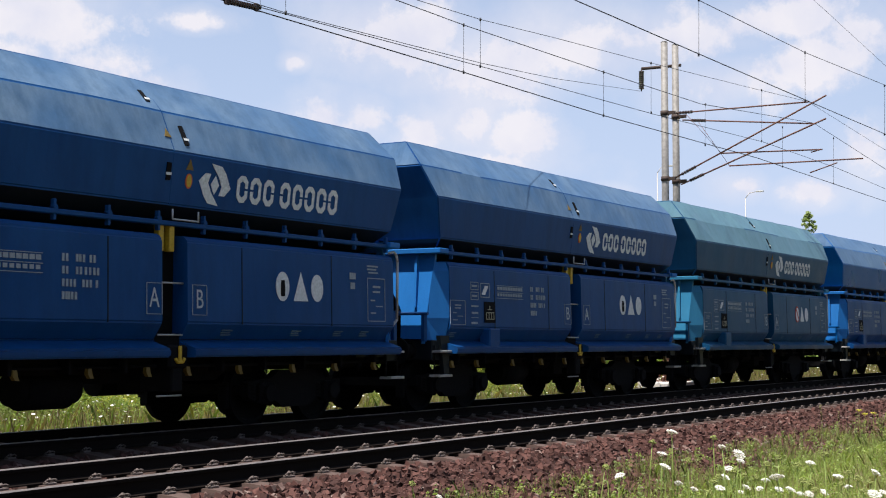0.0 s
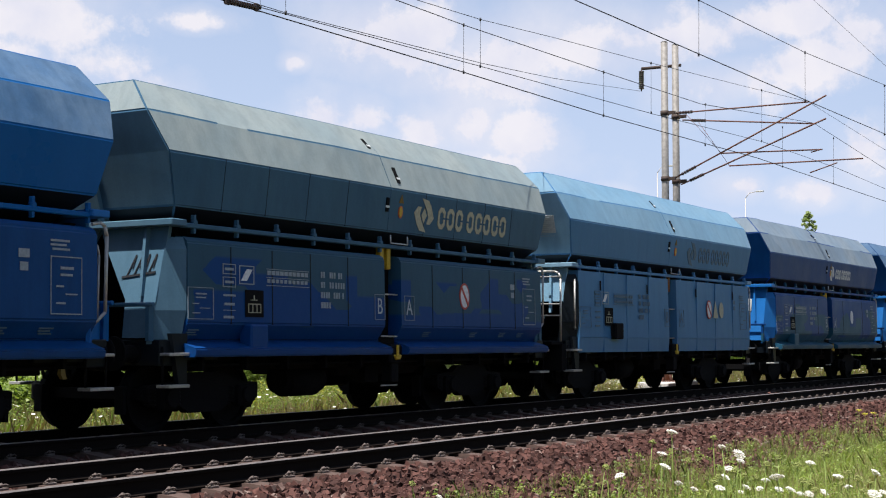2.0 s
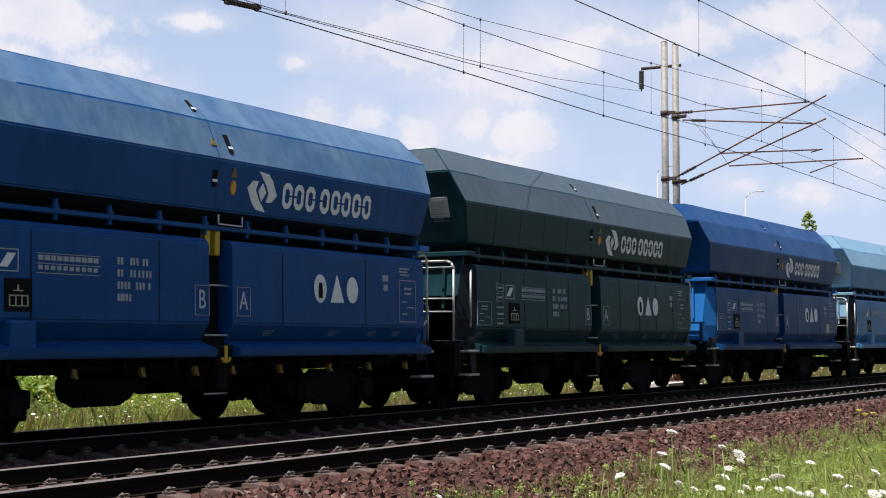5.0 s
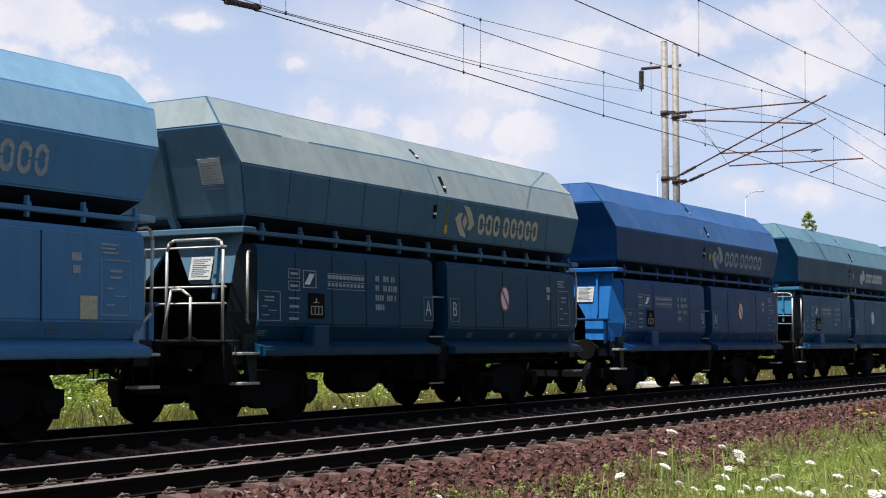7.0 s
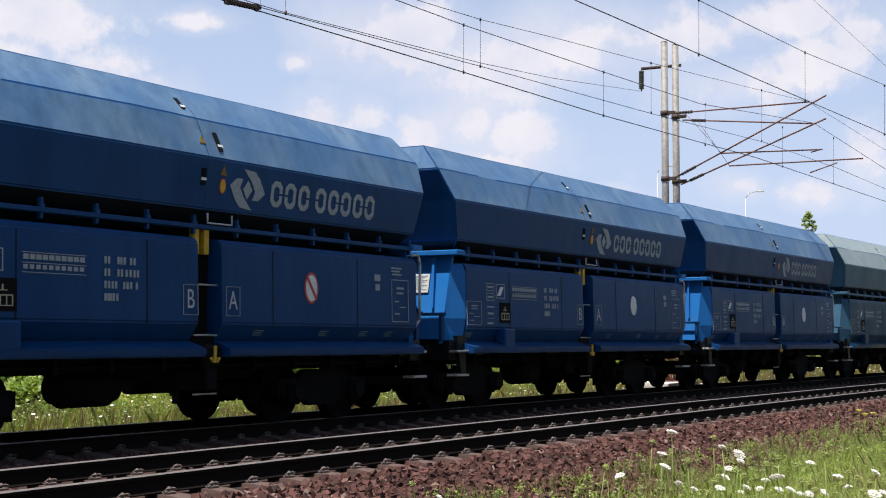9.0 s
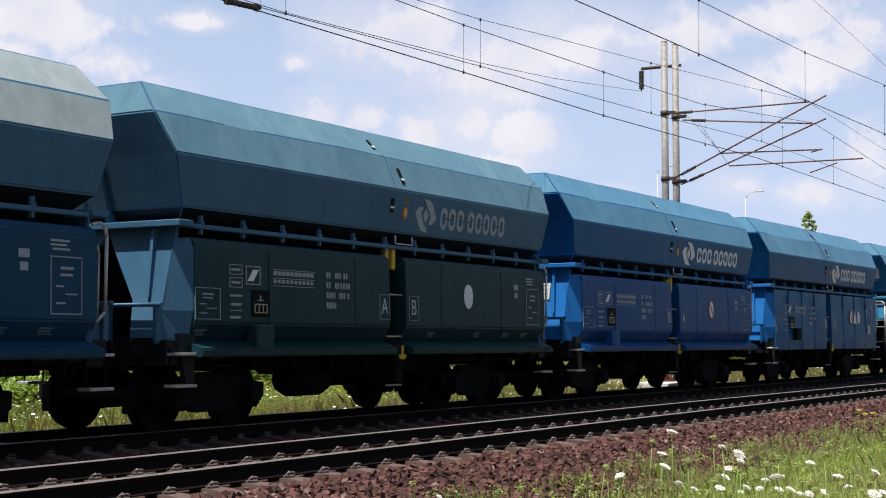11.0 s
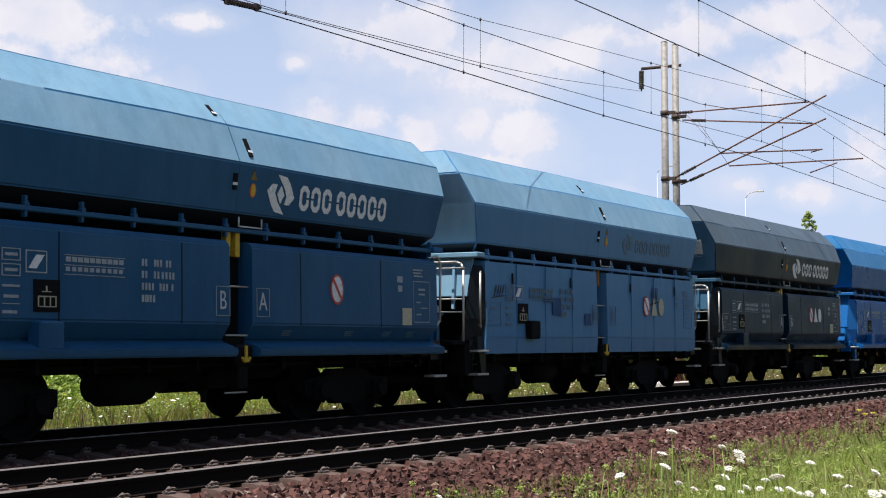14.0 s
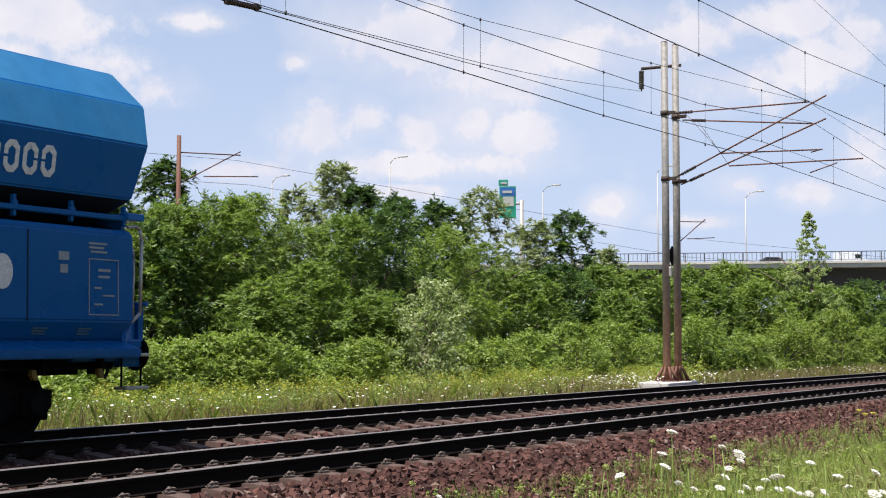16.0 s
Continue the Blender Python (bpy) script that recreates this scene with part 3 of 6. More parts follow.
def bogie_frame_mesh():
    bm = bmesh.new()
    for s in (-1, 1):
        y0, y1 = s * 0.93, s * 1.07
        o = [(-1.12, 0.42), (-1.12, 0.62), (-0.62, 0.66), (-0.42, 0.78), (0.42, 0.78), (0.62, 0.66), (1.12, 0.62), (1.12, 0.42), (1.0, 0.34), (0.55, 0.36), (0.42, 0.30), (0.32, 0.24), (-0.32, 0.24), (-0.42, 0.30), (-0.55, 0.36), (-1.0, 0.34)]
        loft(bm, [[(x, y0, z) for x, z in o], [(x, y1, z) for x, z in o]])
        for x in (-0.78, 0.78):
            box(bm, x - 0.16, x + 0.16, s * 0.98, s * 1.16, 0.30, 0.60, bevel=0.03)
            bar(bm, (x, s * 1.10, 0.46), (x, s * 1.22, 0.46), 0.12, 12)
            for dx in (-0.24, 0.24):
                for k in range(5):
                    bar(bm, (x + dx, s * 1.02, 0.36 + 0.05 * k), (x + dx, s * 1.02, 0.38 + 0.05 * k), 0.075, 10)
    box(bm, -0.22, 0.22, -0.95, 0.95, 0.42, 0.70, bevel=0.02)
    box(bm, -1.16, -1.08, -1.0, 1.0, 0.44, 0.58)
    box(bm, 1.08, 1.16, -1.0, 1.0, 0.44, 0.58)
    for x in (-1.27, 1.27, -0.28, 0.28):
        for s in (-1, 1):
            box(bm, x - 0.035, x + 0.035, s * 0.66, s * 0.82, 0.25, 0.62, bevel=0.01)
    bmesh.ops.recalc_face_normals(bm, faces=bm.faces)
    return keep_mesh("side_frame", bm, BLACK)


def underframe_mesh():
    bm = bmesh.new()
    box(bm, -5.15, 5.15, -0.22, 0.22, 0.80, 1.06)
    for s in (-1, 1):
        box(bm, -5.05, 5.05, s * 1.12, s * 1.20, 0.90, 1.10)
        box(bm, -4.95, 4.95, s * 0.75, s * 1.30, 1.06, 1.30)
    for x in (-4.2, -2.9, -1.4, 0.0, 1.4, 2.9, 4.2):
        box(bm, x - 0.05, x + 0.05, -1.2, 1.2, 0.86, 1.06)
    # discharge chutes
    loft(bm, [[(-1.0, -1.05, 0.98), (1.7, -1.05, 0.98), (1.7, 1.05, 0.98), (-1.0, 1.05, 0.98)], [(-0.8, -0.85, 0.66), (1.4, -0.85, 0.66), (1.4, 0.85, 0.66), (-0.8, 0.85, 0.66)]])
    box(bm, -4.6, 4.6, -0.98, 0.98, 0.79, 0.98)
    bar(bm, (-2.15, -0.7, 0.62), (-1.15, -0.7, 0.62), 0.20, 20)
    bar(bm, (-2.02, -0.7, 0.59), (-1.28, -0.7, 0.59), 0.225, 20)
    bar(bm, (0.5, 0.6, 0.62), (1.4, 0.6, 0.62), 0.19, 16)
    box(bm, -0.25, 0.12, -1.0, -0.6, 0.55, 0.9)
    bar(bm, (-4.9, -1.25, 0.88), (4.9, -1.25, 0.88), 0.025, 6)
    for i in range(11):
        x = -4.6 + 0.92 * i
        box(bm, x - 0.03, x + 0.03, -1.40, -1.15, 0.80, 1.0, bevel=0.01)
    bmesh.ops.recalc_face_normals(bm, faces=bm.faces)
    return keep_mesh("underframe", bm, BLACK)


def end_wall_mesh(short=False):
    """Two sloping plates under the hopper at the -x end, cut away towards the middle, each with a stiffener."""
    bm = bmesh.new()
    for s in (-1, 1):
        rows = [(5.10, 2.70, 1.22, 0.0), (5.14, 2.52, 1.22, 0.10), (5.31, 1.74, 1.20, 0.66), (5.42, 1.24, 1.16, 0.72)]
        if short:
            rows = rows[:2] + [(5.25, 2.0, 1.21, 0.45)]
        loft(bm, [[(-x, s * y1, z), (-x + 0.06, s * y1, z), (-x + 0.06, s * y0, z), (-x, s * y0, z)] for x, z, y1, y0 in rows])
        loft(bm, [[(-5.19, s * 0.86, 2.68), (-5.11, s * 0.86, 2.68), (-5.11, s * 0.91, 2.68), (-5.19, s * 0.91, 2.68)],
                  [(-5.35, s * 0.93, 1.78), (-5.30, s * 0.93, 1.78), (-5.30, s * 0.98, 1.78), (-5.35, s * 0.98, 1.78)]])
    bmesh.ops.recalc_face_normals(bm, faces=bm.faces)
    return keep_mesh("end_wall", bm, BLACK)


def corner_plate_mesh(s):
    """The slanting plate between an end wall and the door beside it."""
    bm = bmesh.new()
    rows = [(5.10, 1.215, 4.975, 1.345, 2.56), (5.18, 1.215, 4.98, 1.415, 2.40), (5.34, 1.185, 4.98, 1.425, 1.60), (5.43, 1.15, 5.02, 1.36, 1.16)]
    loft(bm, [[(-x0, s * y0, z), (-x1, s * y1, z), (-x1 + 0.03, s * (y1 - 0.04), z), (-x0 + 0.05, s * (y0 - 0.02), z)] for x0, y0, x1, y1, z in rows])
    bmesh.ops.recalc_face_normals(bm, faces=bm.faces)
    return keep_mesh("corner_plate", bm, BLACK)


def end_rib_mesh():
    """Upright stiffener in the middle of the hopper's end."""
    bm = bmesh.new()
    loft(bm, [[(-x - 0.07, -0.06, z), (-x - 0.07, 0.06, z), (-x + 0.03, 0.06, z), (-x + 0.03, -0.06, z)] for x, z in ((5.02, 2.80), (5.13, 2.97), (5.33, 3.66), (5.46, 4.08))])
    bmesh.ops.recalc_face_normals(bm, faces=bm.faces)
    return keep_mesh("end_rib", bm, BLACK)


def rear_grab_mesh():
    bm = bmesh.new()
    pipe(bm, [(5.02, -1.36, 2.61), (5.16, -1.36, 2.64), (5.24, -1.36, 2.60), (5.28, -1.36, 2.48), (5.27, -1.36, 1.55), (5.10, -1.34, 1.40)], 0.022, 8)
    pipe(bm, [(5.06, -1.30, 2.38), (5.18, -1.30, 2.36), (5.21, -1.30, 2.25), (5.20, -1.30, 1.45)], 0.016, 7)
    return keep_mesh("rear_grab_handle", bm, TUBE)


def stirrup_mesh():
    bm = bmesh.new()
    pipe(bm, [(-0.25, 0, 0.13), (-0.25, 0, 0.0), (0.25, 0, 0.0), (0.25, 0, 0.13)], 0.012, 6)
    return keep_mesh("stirrup", bm, LETTER)


def ledge_mesh():
    bm = bmesh.new()
    box(bm, -5.27, -4.98, -1.42, 1.42, 2.70, 2.79, bevel=0.012)
    return keep_mesh("end_ledge", bm, BLACK)


def crossbar_mesh():
    bm = bmesh.new()
    bar(bm, (-5.46, -1.30, 1.67), (-5.46, 1.30, 1.67), 0.028, 8)
    for y in (-1.2, -0.35, 0.35, 1.2):
        box(bm, -5.47, -5.38, y - 0.03, y + 0.03, 1.2, 1.66)
    return keep_mesh("end_rail", bm, BLACK)


def headstock_mesh():
    bm = bmesh.new()
    box(bm, -5.36, -4.98, -1.32, 1.32, 0.88, 1.22, bevel=0.015)
    box(bm, -5.02, -4.2, -1.30, -1.05, 0.95, 1.35)
    box(bm, -5.02, -4.2, 1.05, 1.30, 0.95, 1.35)
    loft(bm, [[(-5.20, -1.38, 1.30), (-4.9, -1.38, 1.30), (-4.9, -1.30, 1.30), (-5.20, -1.30, 1.30)], [(-5.05, -1.38, 0.62), (-4.9, -1.38, 0.62), (-4.9, -1.30, 0.62), (-5.05, -1.30, 0.62)]])
    bmesh.ops.recalc_face_normals(bm, faces=bm.faces)
    return keep_mesh("headstock", bm, BLACK)


def buffer_mesh():
    bm = bmesh.new()
    lathe(bm, [(0.15, 0.0), (0.14, -0.03), (0.11, -0.06), (0.11, -0.26), (0.085, -0.27), (0.085, -0.34), (0.20, -0.36), (0.225, -0.38), (0.22, -0.40)], (0, 0, 0), "X", 18)
    bmesh.ops.recalc_face_normals(bm, faces=bm.faces)
    return keep_mesh("buffer", bm, BLACK)


def coupling_mesh():
    bm = bmesh.new()
    box(bm, -0.28, 0.0, -0.05, 0.05, -0.06, 0.06, bevel=0.01)
    pipe(bm, [(-0.2, -0.07, 0.0), (-0.5, -0.07, -0.12), (-0.5, 0.07, -0.12), (-0.2, 0.07, 0.0)], 0.022)
    pipe(bm, [(0.0, 0.35, 0.0), (-0.25, 0.32, -0.22), (-0.48, 0.25, -0.30), (-0.6, 0.2, -0.15)], 0.025)
    return keep_mesh("coupling", bm, BLACK)


def step_mesh():
    bm = bmesh.new()
    box(bm, -0.2, 0.2, -0.12, 0.10, -0.02, 0.02, bevel=0.006)
    return keep_mesh("step", bm, TUBE)


def hanger_mesh():
    bm = bmesh.new()
    pipe(bm, [(-0.17, 0, 0.5), (-0.17, 0, 0.0), (0.17, 0, 0.0), (0.17, 0, 0.5)], 0.014)
    return keep_mesh("step_hanger", bm, BLACK)


def bracket_mesh():
    bm = bmesh.new()
    box(bm, -0.022, 0.022, -0.035, 0.03, -0.15, 0.10, bevel=0.006)
    bar(bm, (0, -0.05, 0.0), (0, 0.03, 0.0), 0.035, 8)
    return keep_mesh("bracket", bm, BLACK)


def ledge_rail_mesh(s):
    bm = bmesh.new()
    box(bm, -5.0, 5.0, s * 1.27, s * 1.36, 2.69, 2.755, bevel=0.012)
    return keep_mesh("ledge_rail", bm, BLACK)


def ladder_mesh():
    bm = bmesh.new()
    bar(bm, (-0.33, -1.36, 0), (0.13, -1.36, 0), 0.014, 6)
    return keep_mesh("rung", bm, TUBE)


def gap_mesh():
    bm = bmesh.new()
    box(bm, -0.36, 0.16, -1.18, 1.18, 1.0, 2.66)
    return keep_mesh("centre_bulkhead", bm, BLACK)


def slope_mesh():
    # black backing sheet, put in for the dark behind the end walls' opening
    bm = bmesh.new()
    loft(bm, [[(-4.95, -1.17, 2.62), (-4.95, 1.17, 2.62), (-4.85, 1.17, 2.62), (-4.85, -1.17, 2.62)], [(-4.2, -1.17, 1.05), (-4.2, 1.17, 1.05), (-4.1, 1.17, 1.05), (-4.1, -1.17, 1.05)]])
    bmesh.ops.recalc_face_normals(bm, faces=bm.faces)
    return keep_mesh("slope_sheet", bm, BLACK)


def lever_mesh():
    bm = bmesh.new()
    loft(bm, [[(-0.05, -0.05, 0.0), (0.05, -0.05, 0.0), (0.05, 0.03, 0.0), (-0.05, 0.03, 0.0)], [(-0.07, -0.07, -0.10), (0.05, -0.07, -0.10), (0.05, 0.03, -0.10), (-0.07, 0.03, -0.10)],
              [(-0.03, -0.09, -0.19), (0.07, -0.09, -0.19), (0.07, 0.0, -0.19), (-0.03, 0.0, -0.19)]])
    bmesh.ops.recalc_face_normals(bm, faces=bm.faces)
    return keep_mesh("lever", bm, DULL_YELLOW)


def yellow_post_mesh():
    bm = bmesh.new()
    box(bm, -0.05, 0.05, -1.30, -1.2, 2.36, 2.72, bevel=0.01)
    return keep_mesh("stay", bm, YELLOW)


def latch_mesh():
    bm = bmesh.new()
    box(bm, -0.30, 0.06, -1.48, -1.2, 0.85, 1.15, bevel=0.03)
    bar(bm, (-0.12, -1.42, 1.0), (-0.12, -1.2, 1.0), 0.16, 14)
    box(bm, -0.22, 0.0, -1.45, -1.25, 0.55, 0.9, bevel=0.02)
    # black rather than body blue, so the deep shade here is in the colour
    return keep_mesh("latch_gear", bm, BLACK)


def latch_handle_mesh():
    """Anchor-shaped handle on the latch gear."""
    bm = bmesh.new()
    box(bm, -0.025, 0.025, -0.03, 0.0, -0.10, 0.10, bevel=0.006)
    pipe(bm, [(-0.085, -0.015, -0.06), (-0.05, -0.015, -0.11), (0.05, -0.015, -0.11), (0.085, -0.015, -0.06)], 0.022, 6)
    return keep_mesh("latch_handle", bm, YELLOW)


def slot_mesh():
    bm = bmesh.new()
    box(bm, -0.04, 0.04, -0.010, 0.02, -0.115, 0.115)
    return keep_mesh("slot", bm, BLACK)


def case_mesh():
    bm = bmesh.new()
    box(bm, -0.19, 0.19, -0.13, 0.10, -0.17, 0.17, bevel=0.025)
    return keep_mesh("document_case", bm, BLACK)


def hoop_mesh():
    """Tall hand hoop beside the brake platform."""
    bm = bmesh.new()
    pipe(bm, [(0, -1.30, 1.2), (0, -1.30, 2.45), (0, -1.26, 2.56), (0, -1.16, 2.60), (0, -0.42, 2.60), (0, -0.32, 2.56), (0, -0.28, 2.45), (0, -0.28, 1.2)], 0.022, 8)
    return keep_mesh("hand_hoop", bm, TUBE)


def grab_mesh():
    bm = bmesh.new()
    pipe(bm, [(-5.12, -1.40, 2.45), (-5.20, -1.44, 2.42), (-5.20, -1.44, 1.50), (-5.12, -1.40, 1.45)], 0.02, 8)
    return keep_mesh("grab_handle", bm, TUBE)


def rails_mesh():
    bm = bmesh.new()
    for z in (2.50, 1.95, 1.72):
        bar(bm, (-5.42, -1.25, z), (-5.42, 1.25, z), 0.016, 6)
    pipe(bm, [(-5.75, -0.9, 1.2), (-5.75, -0.9, 1.80), (-5.75, -0.75, 1.9), (-5.75, -0.55, 1.9), (-5.75, -0.4, 1.2)], 0.02, 7)
    return keep_mesh("guard_rail", bm, TUBE)


def deck_mesh():
    bm = bmesh.new()
    box(bm, -5.85, -5.15, -1.25, 1.25, 1.14, 1.20, bevel=0.008)
    box(bm, -5.5, -5.2, -1.30, -0.9, 0.62, 1.15)
    box(bm, -5.85, -5.15, -0.5, 0.5, 0.9, 1.14)
    return keep_mesh("platform_deck", bm, BLACK)


K = {}


def make_kit():
    K["upper"], K["dented"], K["seam"], K["rib"] = upper_mesh(0.011, 3), upper_mesh(0.045, 8), seam_mesh(5, 0.006), seam_mesh(3, 0.004)
    K["slot_bar"] = strips_mesh("slot_bar", [(-0.05, 0.05, -0.018, 0.018)], WHITE)
    K["flat_rib"] = strips_mesh("rib", [(-0.012, 0.012, 0.99, 2.64)], BLACK, 0.012)
    K["long_seam_a"], K["long_seam_b"] = strips_mesh("seam", [(-4.96, -0.35, 1.285, 1.305)], BLACK, 0.012), strips_mesh("seam", [(0.15, 5.04, 1.285, 1.305)], BLACK, 0.012)
    K["corner_l"], K["corner_r"], K["end_rib"] = corner_plate_mesh(-1), corner_plate_mesh(1), end_rib_mesh()
    K["rear_grab"], K["stirrup"], K["handle"] = rear_grab_mesh(), stirrup_mesh(), latch_handle_mesh()
    K["slope"] = slope_mesh()
    K["door_seam"] = strips_mesh("seam", [(-0.009, 0.009, -0.53, 0.52)], SEAM_SHADE, 0.005)
    K["drain"] = strips_mesh("drain_slot", [(-0.028, 0.028, -0.10, 0.10)], BLACK)
    K["overpaint"] = strips_mesh("overpaint", [(0.0, 0.72, 0.0, 0.10), (0.36, 0.72, -0.24, 0.0), (1.78, 2.05, -0.42, -0.18), (-0.9, -0.72, -0.16, -0.04)], DEEP, 0.003)
    K["door_a"], K["door_b"] = door_mesh(*DOOR_A), door_mesh(*DOOR_B)
    K["flat_a"], K["flat_b"] = flat_door_mesh(*DOOR_A), flat_door_mesh(*DOOR_B)
    K["wheel"], K["frame"], K["under"] = wheel_mesh(), bogie_frame_mesh(), underframe_mesh()
    K["end_short"], K["end"], K["ledge"], K["cross"], K["head"] = end_wall_mesh(True), end_wall_mesh(), ledge_mesh(), crossbar_mesh(), headstock_mesh()
    K["buffer"], K["coupling"], K["step"], K["hanger"] = buffer_mesh(), coupling_mesh(), step_mesh(), hanger_mesh()
    K["bracket"], K["lrail"], K["rrail"], K["ladder"], K["gap"] = bracket_mesh(), ledge_rail_mesh(-1), ledge_rail_mesh(1), ladder_mesh(), gap_mesh()
    K["lever"], K["stay"], K["latch"], K["slot"], K["case"] = lever_mesh(), yellow_post_mesh(), latch_mesh(), slot_mesh(), case_mesh()
    K["hoop"], K["grab"], K["rails"], K["deck"] = hoop_mesh(), grab_mesh(), rails_mesh(), deck_mesh()
    bm = bmesh.new()
    bar(bm, (0, -0.8, 0), (0, 0.8, 0), 0.08, 12)
    K["axle"] = keep_mesh("axle", bm, BLACK)
    for tint, mat in (("white", WHITE), ("cream", CREAM), ("faint", FAINT), ("grey", GREYW), ("letter", LETTER)):
        K["logo_" + tint] = flat_mesh("emblem", swoosh(0.68, 0.56), mat)
        K["glyph0_" + tint], K["glyph1_" + tint] = glyph_mesh(0.235, 0.37, mat, 1), glyph_mesh(0.235, 0.37, mat, -1)
        K["A_" + tint], K["B_" + tint] = text_mesh("A", 0.46, mat), text_mesh("B", 0.46, mat)
        K["box_" + tint] = strips_mesh("letter_frame", frame_rects(0.29, 0.50, 0.009), mat)
        K["disc_" + tint] = flat_mesh("round_mark", [ring(0.155, 0.21)], mat)
        K["tri_" + tint] = flat_mesh("triangle_mark", [[(-0.17, -0.2), (0.17, -0.2), (0.0, 0.22)]], mat)
        chars = []
        for z0, groups in ((0.19, (0.0, 0.06, 0.22, 0.27, 0.33, 0.44, 0.50)), (0.04, (0.0, 0.06, 0.22, 0.28, 0.36, 0.43, 0.50, 0.56)), (-0.11, (0.0, 0.06, 0.12, 0.18, 0.32, 0.38, 0.44, 0.54)), (-0.26, (0.0, 0.05, 0.09, 0.14, 0.20))):
            for x in groups:
                chars.append((x, x + 0.036, z0, z0 + 0.09))
        K["number_" + tint] = strips_mesh("number_mark", chars, mat)
        rows = []
        for i in range(10):
            rows += [(i * 0.105, i * 0.105 + 0.085, 0.05, 0.12), (i * 0.105, i * 0.105 + 0.07, -0.08, -0.02)]
        K["table_" + tint] = strips_mesh("table_mark", rows + [(-0.02, 1.06, 0.14, 0.15), (-0.02, 1.06, 0.0, 0.01), (-0.02, 1.06, -0.13, -0.12)], mat)
        K["panel_" + tint] = strips_mesh("panel_mark", frame_rects(0.62, 0.62, 0.012) + [(-0.12, 0.14, 0.17, 0.20), (-0.12, 0.12, 0.10, 0.125), (-0.2, -0.05, -0.02, 0.0), (-0.02, 0.22, -0.1, -0.085), (-0.2, -0.02, -0.2, -0.18)], mat)
        col = []
        for z in (0.36, 0.16):
            col += [(x0, x1, z0 + z, z1 + z) for x0, x1, z0, z1 in frame_rects(0.30, 0.16, 0.012)] + [(-0.1, 0.1, z - 0.02, z + 0.02)]
        col += [(-0.14, 0.14, -0.06, -0.03), (-0.14, 0.14, -0.28, -0.27), (-0.14, 0.10, -0.40, -0.36), (-0.12, 0.12, -0.20, -0.16)]
        K["column_" + tint] = strips_mesh("column_mark", col, mat)
        K["dashes_" + tint] = strips_mesh("small_mark", [(-0.15, 0.15, 0.03, 0.055), (-0.15, 0.1, -0.02, 0.005), (-0.12, 0.15, -0.07, -0.045)], mat)
        K["uic_" + tint] = strips_mesh("small_mark", [(-0.08, 0.08, 0.10, 0.2), (-0.06, 0.06, -0.05, 0.05)], mat)
    K["ban"] = flat_mesh("red_ring", [ring(0.17, 0.23)], RED)
    K["ban_in"] = flat_mesh("ring_centre", [ring(0.135, 0.195)], WHITE)
    K["ban_bar"] = flat_mesh("ring_bar", [[(-0.13, 0.14), (-0.10, 0.18), (0.13, -0.14), (0.10, -0.18)]], RED)
    K["keyhole"] = flat_mesh("dark_figure", [[(-0.035, 0.1), (0.035, 0.1), (0.05, 0.0), (0.045, -0.13), (-0.045, -0.13), (-0.05, 0.0)]], BLACK)
    K["warn"] = flat_mesh("warning_triangle", [[(-0.07, -0.065), (0.07, -0.065), (0.0, 0.075)]], DULL_YELLOW)
    K["warn_o"] = flat_mesh("warning_oval", [ring(0.065, 0.10)], ORANGE)
    K["warn_y"] = flat_mesh("warning_oval", [ring(0.045, 0.08)], YELLOW)
    K["black_plate"] = strips_mesh("brake_plate", [(-0.2, 0.2, -0.26, 0.26)], BLACK)
    K["plate_bars"] = strips_mesh("brake_mark", [(-0.14, 0.14, -0.02, 0.0), (-0.14, 0.14, -0.18, -0.165), (-0.14, -0.125, -0.18, 0.0), (-0.05, -0.035, -0.18, 0.0), (0.04, 0.055, -0.18, 0.0), (0.125, 0.14, -0.18, 0.0), (-0.08, 0.06, 0.06, 0.075), (-0.02, 0.0, 0.075, 0.16)], CREAM)
    K["flag"] = strips_mesh("flag_mark", frame_rects(0.32, 0.26, 0.014), GREYW)
    K["flag_in"] = flat_mesh("flag_stripe", [[(-0.12, -0.08), (0.0, -0.08), (0.12, 0.08), (0.0, 0.08)]], WHITE)
    K["placard"] = strips_mesh("placard", [(-0.2, 0.2, -0.26, 0.26)], PAPER)
    K["placard_bars"] = strips_mesh("placard_mark", [(-0.16, 0.16 - 0.05 * (i % 3), 0.20 - 0.042 * i, 0.21 - 0.042 * i) for i in range(10)], GREYW)
    K["yard"] = strips_mesh("yard_plate", [(-0.14, 0.14, -0.14, 0.14)], CREAM)
    K["scrawl"] = flat_mesh("spray_scrawl", [[(x + 0.12 * i, z) for x, z in ((0.0, -0.12), (0.018, -0.12), (0.128, 0.16), (0.11, 0.16))] for i in range(4)]
                            + [[(x + 0.12 * i, z) for x, z in ((0.115, 0.16), (0.132, 0.15), (0.098, -0.02), (0.083, -0.03))] for i in range(4)]
                            + [[(-0.08, -0.16), (0.5, -0.10), (0.5, -0.07), (-0.08, -0.13)]], simple("black_spray", (0.01, 0.012, 0.018), 0.6))


make_kit()


def painted(ob, mats):
    for i, m in enumerate(mats):
        ob.material_slots[i].link = "OBJECT"
        ob.material_slots[i].material = m
    return ob


TINY = ("number_mark", "column_mark", "placard_mark", "table_mark")


def face_mark(name, key, parent, x, z, m=None, lift=0.006, label=""):
    ob = share(name, K[key], parent, on_face(x, z, lift) @ (m or Matrix()), label)
    return tagged(ob, kind="stuff") if name in TINY else ob


